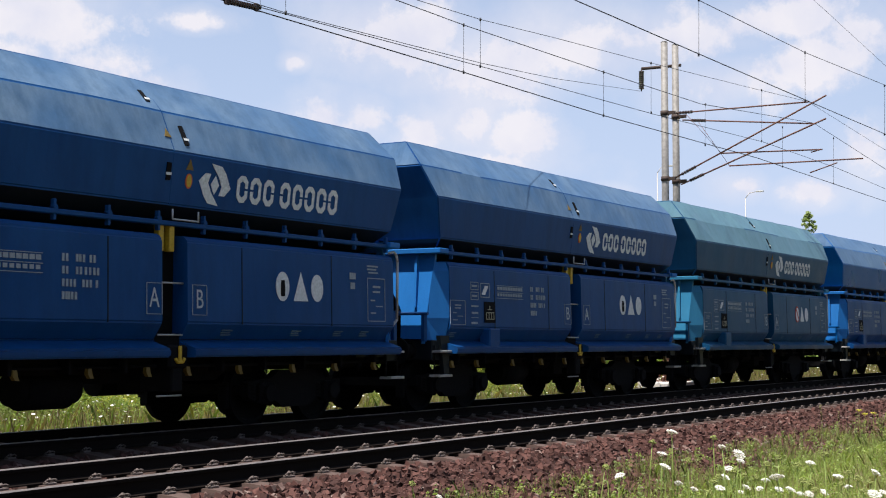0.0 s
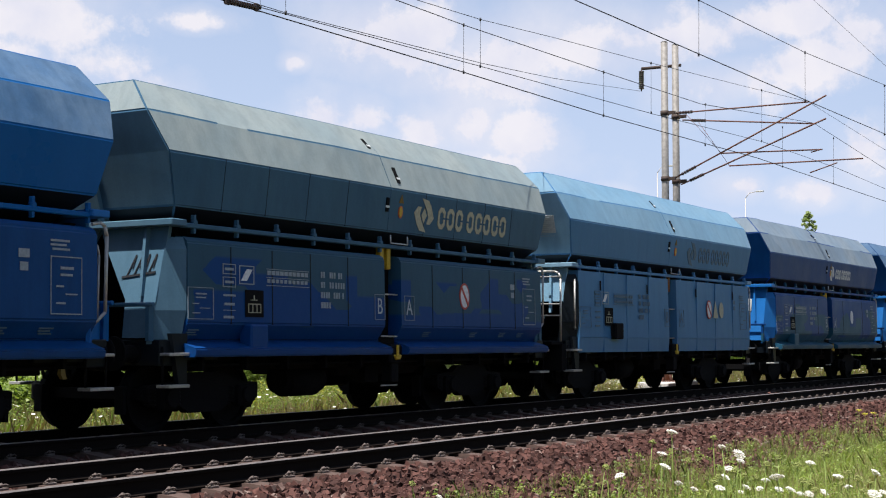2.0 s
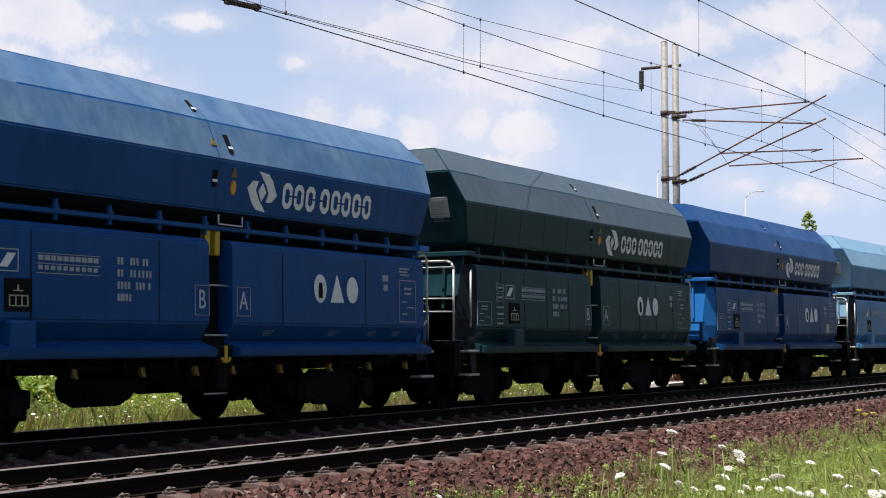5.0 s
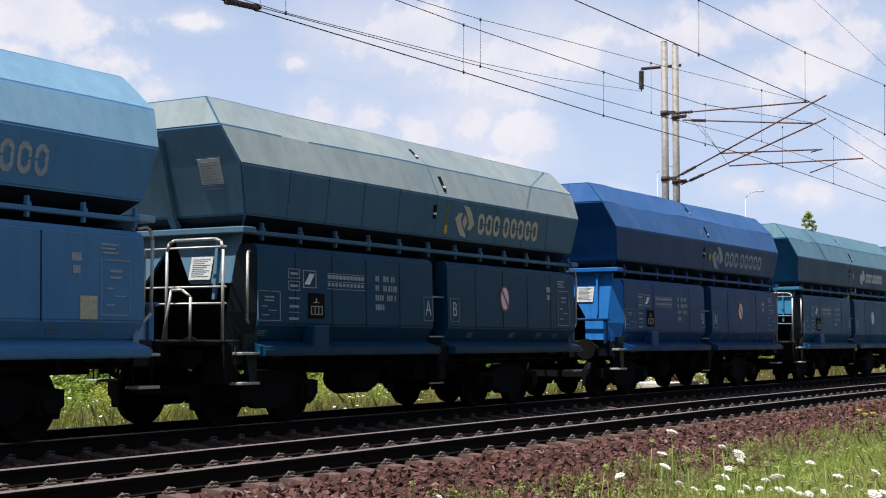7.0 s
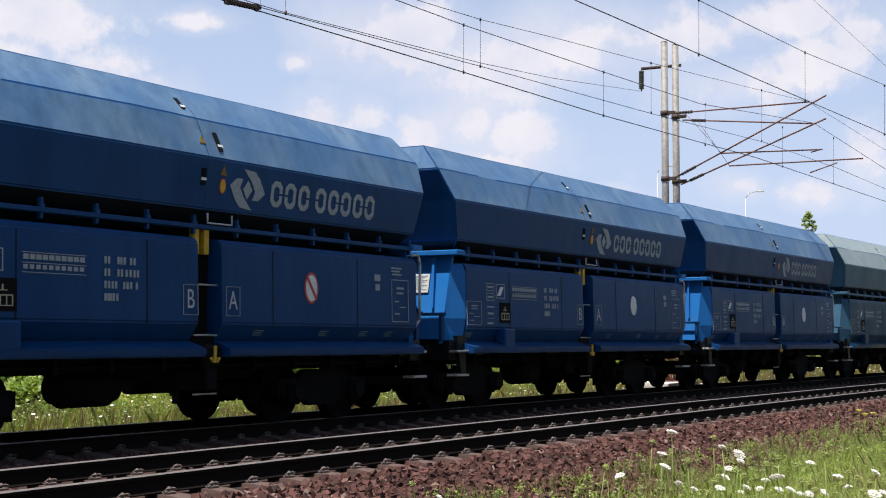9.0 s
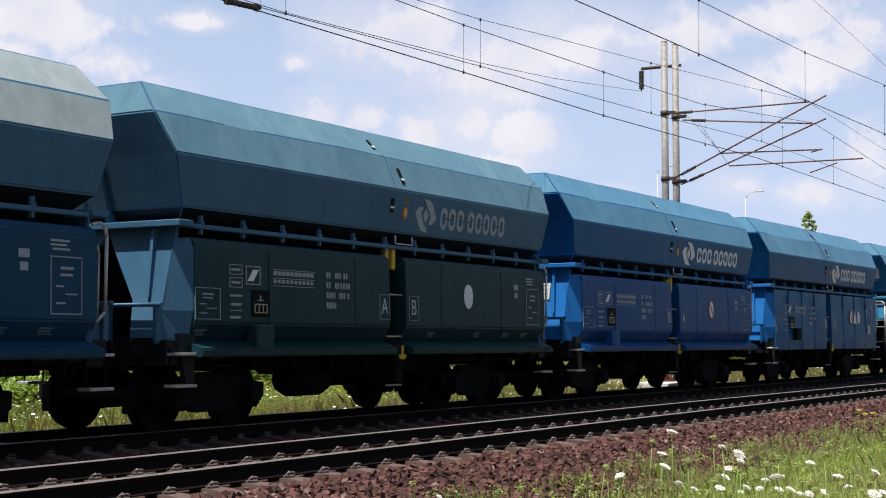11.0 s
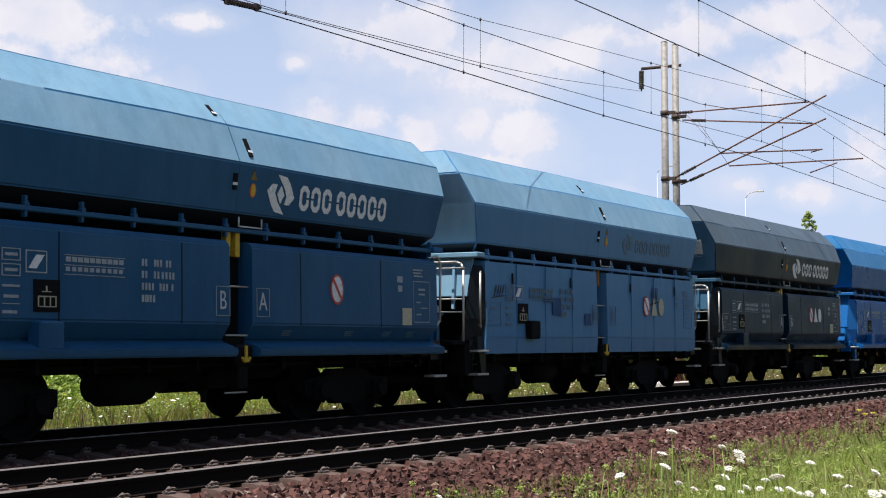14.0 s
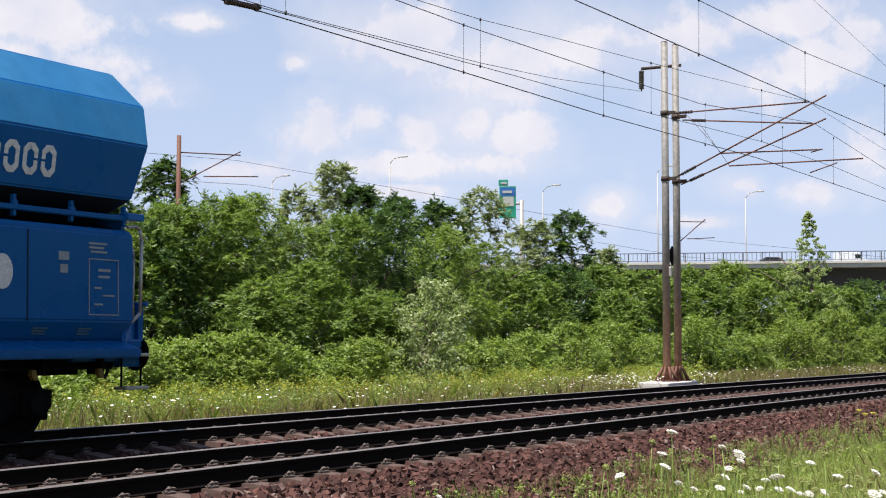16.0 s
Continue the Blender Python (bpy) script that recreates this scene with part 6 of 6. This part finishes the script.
def build_bush(x, y, top, r, mats, label, seed, per=34, size=0.12, clumps=None, name="bush", slim=False, low=0.05, spread=0.5, share_=(0.7,), long=1.9, fronds=0):
    rng = np.random.default_rng(seed)
    pr = random.Random(seed)
    z0 = ground_height(x, y) - 0.05
    h = top - z0
    bush = tagged(new(name), label, "tree" if name == "tree" else "bush", group="roadside bushes" if name == "bush" else "trees beyond the bushes")
    trunk = new("trunk", woody_mesh(Vector((x, y, z0)), Vector((x, y, z0 + h * 0.85)), r, pr))
    trunk.parent = bush
    n = clumps or int(24 + r * r * h * 1.6)
    cs, sp = [], []
    while len(cs) < n:
        u, v, wv = pr.uniform(-1, 1), pr.uniform(-1, 1), pr.random()
        wide = (1 - (max(0.0, wv - 0.35) / 0.65) ** 2.2) ** 0.5 if not slim else (1 - wv) ** 0.9 + 0.03
        wide *= 0.8 if slim else 0.72 + 0.55 * noise.noise((x + u * 1.3, y + v * 1.3, wv * 3.0 + seed))
        rr = math.hypot(u, v)
        if rr > 1 or rr < 0.35 * pr.random():
            continue
        zz = z0 + h * (low + (1 - low) * wv)
        thin = max(0.03 if slim else 0.15, wide)
        cs.append((x + u * r * thin, y + v * r * thin, zz - 0.25 * pr.random()))
        sp.append(spread * pr.uniform(0.6, 1.25) * ((1.15 - 0.8 * wv) if slim else 1.0))
    if fronds:
        crown = new("crown", frond_mesh("crown", cs, (x, y, z0), sp, fronds, per // fronds, size, mats, rng, share_, long))
    else:
        crown = new("crown", leaf_mesh("crown", cs, sp, per, size, mats, rng, share_=share_, long=long))
    crown.parent = bush


def build_greenery():
    k = 100
    for i, (x, y, top, r) in enumerate(LOW_BUSHES):
        build_bush(x, y, top, r, [LEAF_B, LEAF_A] if i % 4 else [LEAF_F, LEAF_B], "bright green bramble bush at the field edge", k + i, per=60, size=0.085, spread=0.40, share_=(0.75,), clumps=150 if r < 2.3 else 180, long=1.5, fronds=10)
    for i, (x, y, top, r) in enumerate(TALL_BUSHES):
        mats = ([LEAF_D, LEAF_A], [LEAF_A, LEAF_F], [LEAF_A, LEAF_B], [LEAF_F, LEAF_A])[(0, 1, 2, 1, 3, 2, 1)[i % 7]]
        build_bush(x, y, top, r, mats, "dense green locust bush with feathery foliage", k + 50 + i, per=96, size=0.068 + 0.014 * (i > 12), spread=0.50, clumps=250 if i < 13 else 310, share_=(0.8,), long=2.3, fronds=8)
    for i, (x, y, top, r) in enumerate(BACK_TREES):
        grey = i in (1, 2, 6, 7, 9)
        build_bush(x, y, top, r, [LEAF_C, LEAF_A] if grey else [LEAF_D, LEAF_A], "grey-green willow tree behind the bushes" if grey else "dark green tree behind the bushes", k + 100 + i, per=84, size=0.135, spread=0.55, name="tree", clumps=150 if grey else 190, low=0.3, share_=(0.85,), long=2.0, fronds=7)
    for i, (x, y, top, r) in enumerate(SLIM_TREES):
        build_bush(x, y, top, r, [LEAF_E, LEAF_B] if i == 0 else [LEAF_E, LEAF_C], "slender pale poplar sapling among the bushes", k + 150 + i, per=40, size=0.078, spread=0.36, name="tree", clumps=(420, 190, 60)[i], slim=i == 0, low=0.02, share_=(0.8,), long=1.5)


build_greenery()


def far_woods():
    """A low belt of far trees that closes the horizon."""
    rng = np.random.default_rng(9)
    pr = random.Random(9)
    cs, sp = [], []
    for i in range(1500):
        a = pr.uniform(-0.9, 3.9)
        d = pr.uniform(190, 330)
        x, y = d * math.cos(a) , d * math.sin(a)
        cs.append((x, y, -0.5 + pr.random() ** 1.2 * (8 + 3 * noise.noise((a * 9, 0, 0)))))
        sp.append(pr.uniform(2.2, 4.2))
    ob = new("far_woods", leaf_mesh("far_woods", cs, sp, 40, 0.9, [LEAF_D, LEAF_A], rng, share_=(0.6,)))
    tagged(ob, "distant dark green woods along the horizon", "woods", kind="stuff")


far_woods()


def tree_belt():
    """Plain dark belt of trees, unseen behind the camera, added to dim the wagon sides."""
    rng = np.random.default_rng(31)
    pr = random.Random(31)
    cs, sp = [], []
    for i in range(900):
        x = pr.uniform(-70, 120)
        y = -13 - 0.0006 * (x - 20) ** 2 - pr.uniform(0, 9)
        cs.append((x, y, -0.6 + 9.5 * pr.random() * (0.8 + 0.4 * noise.noise((x * 0.15, 0, 3.0)))))
        sp.append(pr.uniform(0.9, 1.7))
    ob = new("tree_belt", leaf_mesh("tree_belt", cs, sp, 40, 0.5, [LEAF_D, LEAF_A], rng, share_=(0.7,)))
    tagged(ob, "unseen dark green tree belt added behind the camera to shade the wagons", "woods", kind="stuff")


tree_belt()


# ---- verges ----
def blades(name, spots, mats, label, rng, index=None, bendy=0.25):
    """Bent grass blades: (x, y, z, height, width)."""
    s = np.asarray(spots)
    n = len(s)
    a = rng.random(n) * 6.283
    side = np.stack([np.cos(a), np.sin(a), np.zeros(n)], 1)
    tilt = rng.normal(size=(n, 2)) * bendy
    base = s[:, :3]
    h, wd = s[:, 3:4], s[:, 4:5]
    mid = base + np.concatenate([tilt * h * 0.35, h * 0.55], 1)
    tip = base + np.concatenate([tilt * h * 1.1, h * (1 - 0.25 * np.abs(tilt[:, :1]))], 1)
    v = np.stack([base - side * wd, base + side * wd, mid + side * wd * 0.8, tip, mid - side * wd * 0.8], 1).reshape(-1, 3)
    me = bpy.data.meshes.new(name)
    me.vertices.add(n * 5)
    me.vertices.foreach_set("co", v.astype(np.float32).ravel())
    me.loops.add(n * 5)
    me.loops.foreach_set("vertex_index", np.arange(n * 5, dtype=np.int32))
    me.polygons.add(n)
    me.polygons.foreach_set("loop_start", np.arange(0, n * 5, 5, dtype=np.int32))
    for m in mats:
        me.materials.append(m)
    if index is not None:
        me.polygons.foreach_set("material_index", np.asarray(index, dtype=np.int32))
    me.update()
    me.validate()
    return tagged(new(name, me), label, "grass", kind="stuff")


def build_verges():
    pr, rng = random.Random(21), np.random.default_rng(21)
    spots, index = [], []
    for _ in range(128000):
        x, s = pr.uniform(9, 62) if pr.random() < 0.7 else pr.uniform(9, 30), 7.2 - 4.8 * pr.random() ** 1.25
        y = s + bow(x)
        lush = noise.noise((x * 0.5, y * 0.8, 2.0))
        if s > 6.6 and pr.random() > 0.45 + 0.6 * lush:
            continue
        z = max(ground_height(x, y), bed_top(s) if s > 6.35 else -9)
        spots.append((x, y, z - 0.02, pr.uniform(0.07, 0.31) * (1 + 0.7 * lush), pr.uniform(0.0012, 0.0028)))
        index.append(1 if pr.random() < (0.22 if lush > 0 else 0.42) else 0)
    blades("near_grass", spots, [GRASS, STRAW], "bright green grass on the near verge", rng, index)
    cs, sp = [], []
    for _ in range(2600):
        x, s = pr.uniform(9, 45), 7.2 - 4.4 * pr.random()
        if s > 6.7 and pr.random() > 0.3:
            continue
        y = s + bow(x)
        cs.append((x, y, max(ground_height(x, y), bed_top(s) if s > 6.35 else -9) + pr.uniform(0.02, 0.2)))
        sp.append(pr.uniform(0.04, 0.12))
    ob = new("near_herbs", leaf_mesh("near_herbs", cs, sp, 26, 0.017, [GRASS, LEAF_B], rng, share_=(0.6,)))
    tagged(ob, "small leafy herbs between the grass of the near verge", "herbs", kind="stuff")
    # leafy stalks that come up through the edge of the ballast
    cs, sp = [], []
    for _ in range(420):
        x, s = 9 + 30 * pr.random() ** 1.6, pr.uniform(5.6, 7.25)
        y, tall = s + bow(x), pr.uniform(0.12, 0.34)
        z = max(ground_height(x, y), bed_top(s) if s > 6.35 else -9)
        for i in range(6):
            cs.append((x + pr.uniform(-0.01, 0.01), y + pr.uniform(-0.01, 0.01), z + tall * (i + 0.4) / 6))
            sp.append(0.016 + 0.022 * (1 - i / 6))
    ob = new("herb_stalks", leaf_mesh("herb_stalks", cs, sp, 12, 0.014, [GRASS, LEAF_E], rng, share_=(0.5,)))
    tagged(ob, "pale green leafy stalks at the ballast edge", "herbs", kind="stuff")
    spots, index = [], []
    for _ in range(64000):
        x = pr.uniform(12, 60) if pr.random() < 0.7 else pr.uniform(50, 110)
        s = 16.1 + pr.random() ** 1.2 * (9 if x < 60 else 8)
        y = s + bow(x)
        f = noise.noise((x * 0.25, y * 0.4, 8.0))
        spots.append((x, y, ground_height(x, y) - 0.02, pr.uniform(0.15, 0.60) * (1 + 0.6 * f), pr.uniform(0.003, 0.0075)))
        index.append(0 if pr.random() < 0.16 + 0.4 * f else (1 if pr.random() < 0.60 else (3 if pr.random() < 0.8 else 2)))
    blades("far_weeds", spots, [LEAF_F, STRAW, GOLD, DRY], "tall mixed weeds with dry stalks on the far verge", rng, index)
    # herb foliage and yellow bloom beyond the far track
    cs, sp = [], []
    for _ in range(800):
        x = pr.uniform(14, 30) if pr.random() < 0.5 else pr.uniform(30, 48)
        s = pr.uniform(16.8, 24)
        if noise.noise((x * 0.3, s * 0.4, 5.0)) < -0.12:
            continue
        cs.append((x, s + bow(x), ground_height(x, s + bow(x)) + pr.uniform(0.15, 0.7)))
        sp.append(pr.uniform(0.15, 0.42))
    ob = new("goldenrod", leaf_mesh("goldenrod", cs, sp, 70, 0.028, [LEAF_B, GOLD], rng, share_=(0.55,)))
    tagged(ob, "yellow-flowering goldenrod clumps on the far verge", "weeds", kind="stuff")
    # leafy herbs beyond the far track
    cs, sp = [], []
    for _ in range(900):
        x = 14 + 22 * pr.random() ** 1.3
        s = pr.uniform(16.7, 22)
        cs.append((x, s + bow(x), ground_height(x, s + bow(x)) + pr.uniform(0.05, 0.5)))
        sp.append(pr.uniform(0.10, 0.26))
    ob = new("far_herbs", leaf_mesh("far_herbs", cs, sp, 44, 0.022, [LEAF_A, LEAF_B], rng, share_=(0.6,), long=1.6))
    tagged(ob, "low leafy green herbs on the far verge", "herbs", kind="stuff")
    # white umbels of the far verge
    verts, faces = [], []
    for _ in range(2600):
        x = pr.choice((pr.uniform(14, 45), pr.uniform(38, 47), pr.uniform(45, 100)))
        s = pr.uniform(16.2, 19.5) if x > 34 else pr.uniform(16.2, 21)
        y, r = s + bow(x), pr.uniform(0.016, 0.042)
        z = ground_height(x, y) + pr.uniform(0.12, 0.55)
        b, n = len(verts), 7
        tx, ty = pr.uniform(-0.3, 0.3), pr.uniform(-0.3, 0.3)
        for j in range(n):
            a = 6.283 * j / n
            q = r * pr.uniform(0.8, 1.15)
            verts.append((x + q * math.cos(a), y + q * math.sin(a), z + q * (tx * math.cos(a) + ty * math.sin(a))))
        verts.append((x, y, z - r * 0.5))
        faces.append(tuple(range(b, b + n)))
        faces.extend((b + (j + 1) % n, b + j, b + n) for j in range(n))
    tagged(new("white_blooms", mesh_of("white_blooms", verts, faces, UMBEL)), "white umbel flowers scattered on the far verge", "flowers", kind="stuff")


build_verges()


def build_carrot(p, white, seed):
    pr = random.Random(seed)
    plant = tagged(new("wild_carrot"), "white flowering wild carrot on a thin green stem" if white else "green seed head of wild carrot on a stem", "flower", group="wild carrots")
    g = ground_height(p[0], p[1])
    bm = bmesh.new()
    a, b = Vector((p[0] + pr.uniform(-0.1, 0.1), p[1] + pr.uniform(-0.1, 0.1), g - 0.02)), Vector(p)
    m = a.lerp(b, 0.55) + Vector((pr.uniform(-0.04, 0.04), pr.uniform(-0.04, 0.04), 0))
    bar(bm, a, m, 0.004, 5)
    bar(bm, m, b, 0.0035, 5)
    part("stem", bm, GRASS, plant)
    bm = bmesh.new()
    r = pr.uniform(0.026, 0.044) if white else pr.uniform(0.022, 0.032)
    tilt = Euler((pr.uniform(-0.2, 0.7), pr.uniform(-0.5, 0.5), 0)).to_matrix()
    n = 46 if white else 26
    for i in range(n):
        q = math.sqrt((i + 0.5) / n)
        ang = i * 2.39996
        off_ = Vector((q * r * math.cos(ang), q * r * math.sin(ang), (0.012 * (1 - q * q) if white else r * (1.2 - 1.0 * q)) + pr.uniform(-0.003, 0.003)))
        c = b + tilt @ off_
        e = r * (0.17 if white else 0.3) * pr.uniform(0.7, 1.2)
        bmesh.ops.create_icosphere(bm, subdivisions=1, radius=e, matrix=Matrix.Translation(c) @ Matrix.Diagonal((1, 1, 0.55, 1)))
        if i % 5 == 0:
            bar(bm, b - tilt @ Vector((0, 0, r * 0.6)), c, 0.0012, 3)
    part("umbel" if white else "seed_head", bm, UMBEL if white else SEEDHEAD, plant)


for i, p in enumerate(UMBELS):
    build_carrot(p, True, i)
for i, p in enumerate(SEEDS):
    build_carrot(p, False, 60 + i)


def build_stalk(base, top, seed):
    pr = random.Random(seed)
    plant = tagged(new("dry_stalk"), "tall brown dry weed stalk at the ballast edge", "weed", group="dry stalks")
    bm = bmesh.new()
    a, b = Vector(base), Vector(top)
    m = a.lerp(b, 0.5) + Vector((pr.uniform(-0.02, 0.02), 0, 0))
    bar(bm, a, m, 0.013, 6)
    bar(bm, m, b, 0.011, 6, 0.006)
    part("stem", bm, DRY, plant)
    bm = bmesh.new()
    for i in range(26):
        p = a.lerp(b, pr.uniform(0.45, 1.0)) + Vector((pr.uniform(-0.012, 0.012), pr.uniform(-0.012, 0.012), 0))
        bmesh.ops.create_icosphere(bm, subdivisions=1, radius=pr.uniform(0.010, 0.018), matrix=Matrix.Translation(p))
    part("seed_spike", bm, STRAW, plant)


def build_yellow_flower(p, seed):
    pr = random.Random(seed)
    plant = tagged(new("yellow_flower"), "yellow flowering umbel on a thin green stem", "flower", group="yellow flowers")
    bm = bmesh.new()
    b = Vector(p)
    bar(bm, (p[0], p[1], -0.72), b, 0.005, 5, 0.004)
    part("stem", bm, GRASS, plant)
    bm = bmesh.new()
    for i in range(34):
        q, ang = math.sqrt((i + 0.5) / 34) * 0.055, i * 2.39996
        c = b + Vector((q * math.cos(ang), q * math.sin(ang), 0.04 + pr.uniform(-0.012, 0.012)))
        bmesh.ops.create_icosphere(bm, subdivisions=1, radius=pr.uniform(0.006, 0.010), matrix=Matrix.Translation(c))
        if i % 4 == 0:
            bar(bm, b, c, 0.002, 3)
    part("umbel", bm, YELLOW_BLOOM, plant)


build_stalk((25.69, 6.94, -0.52), (25.68, 6.97, 0.04), 3)
build_stalk((26.63, 6.88, -0.52), (26.63, 6.89, -0.10), 4)
for i, p in enumerate(((26.76, 6.54, -0.12), (26.2, 6.30, -0.16), (27.4, 6.42, -0.20))):
    build_yellow_flower(p, 20 + i)


def build_slab():
    bm = bmesh.new()
    box(bm, 33.0, 34.3, 17.6, 18.3, -0.6, -0.20, bevel=0.03)
    tagged(part("concrete_slab", bm, CONCRETE), "small white concrete slab among the weeds", "slab")


build_slab()


# ---- traffic on the bridge ----
RUN = (BRIDGE[1] - BRIDGE[0]).normalized()
SIDE = Vector((-RUN.y, RUN.x, 0))
WINDOW = simple("dark_car_window", (0.01, 0.012, 0.015), 0.12)
WHITE_BODY = simple("white_van_paint", (0.70, 0.70, 0.70), 0.4, 0.0, 4.0, 0.08)
DARK_BODY = simple("dark_car_paint", (0.03, 0.03, 0.035), 0.35, 0.0, 4.0, 0.15)


def build_vehicle(name, label, outline, glass, width, mat, wheels):
    car = tagged(new(name), label, "vehicle")
    bm = bmesh.new()
    loft(bm, [[(x, -width / 2, z) for x, z in outline], [(x, width / 2, z) for x, z in outline]])
    bmesh.ops.recalc_face_normals(bm, faces=bm.faces)
    bmesh.ops.bevel(bm, geom=list(bm.edges), offset=0.06, segments=1, affect="EDGES")
    part("body", bm, mat, car)
    for x0, x1, z0, z1 in glass:
        bm = bmesh.new()
        box(bm, x0, x1, -width / 2 - 0.01, width / 2 + 0.01, z0, z1)
        part("side_window", bm, WINDOW, car)
    for x in wheels:
        for y in (-width / 2 + 0.1, width / 2 - 0.1):
            bm = bmesh.new()
            lathe(bm, [(0.30, -0.09), (0.33, -0.05), (0.33, 0.05), (0.30, 0.09)], (x, y, 0.33), "Y", 16)
            part("wheel", bm, BLACK, car)
    return car


VAN = build_vehicle("delivery_van", "white delivery van driving along the bridge", [(-2.1, 0.3), (2.1, 0.3), (2.15, 0.85), (1.5, 1.1), (0.95, 1.85), (-2.05, 1.9)], [(0.5, 1.15, 1.15, 1.65)], 1.8, WHITE_BODY, (-1.35, 1.4))
CAR = build_vehicle("passenger_car", "dark passenger car driving along the bridge", [(-2.1, 0.3), (2.1, 0.3), (2.15, 0.8), (1.1, 0.95), (0.4, 1.42), (-1.2, 1.45), (-2.05, 0.95)], [(-1.1, 0.35, 0.98, 1.32)], 1.75, DARK_BODY, (-1.35, 1.35))


def on_bridge(d):
    p = BRIDGE[0] + RUN * d + SIDE * 12.0
    return pose(p.x, p.y, 10.41, 0, 0, math.degrees(math.atan2(RUN.y, RUN.x)))


# ---- motion ----
SPEED, GAIN = 21.1516, 0.0131
VAN_START, VAN_SPEED = 95.0, 15.19
CAR_START, CAR_SPEED = 87.8, 15.07


def motions():
    for wagon, start in TRAIN:
        walk(wagon, [(0.5 * i, rail_pose(start - SPEED * 0.5 * i - GAIN * 0.125 * i * i)) for i in range(33)])
    # two vehicles that cross the bridge
    walk(VAN, [(0.0, on_bridge(VAN_START)), (16.0, on_bridge(VAN_START + 16 * VAN_SPEED))])
    walk(CAR, [(0.0, on_bridge(CAR_START)), (16.0, on_bridge(CAR_START + 16 * CAR_SPEED))])


motions()
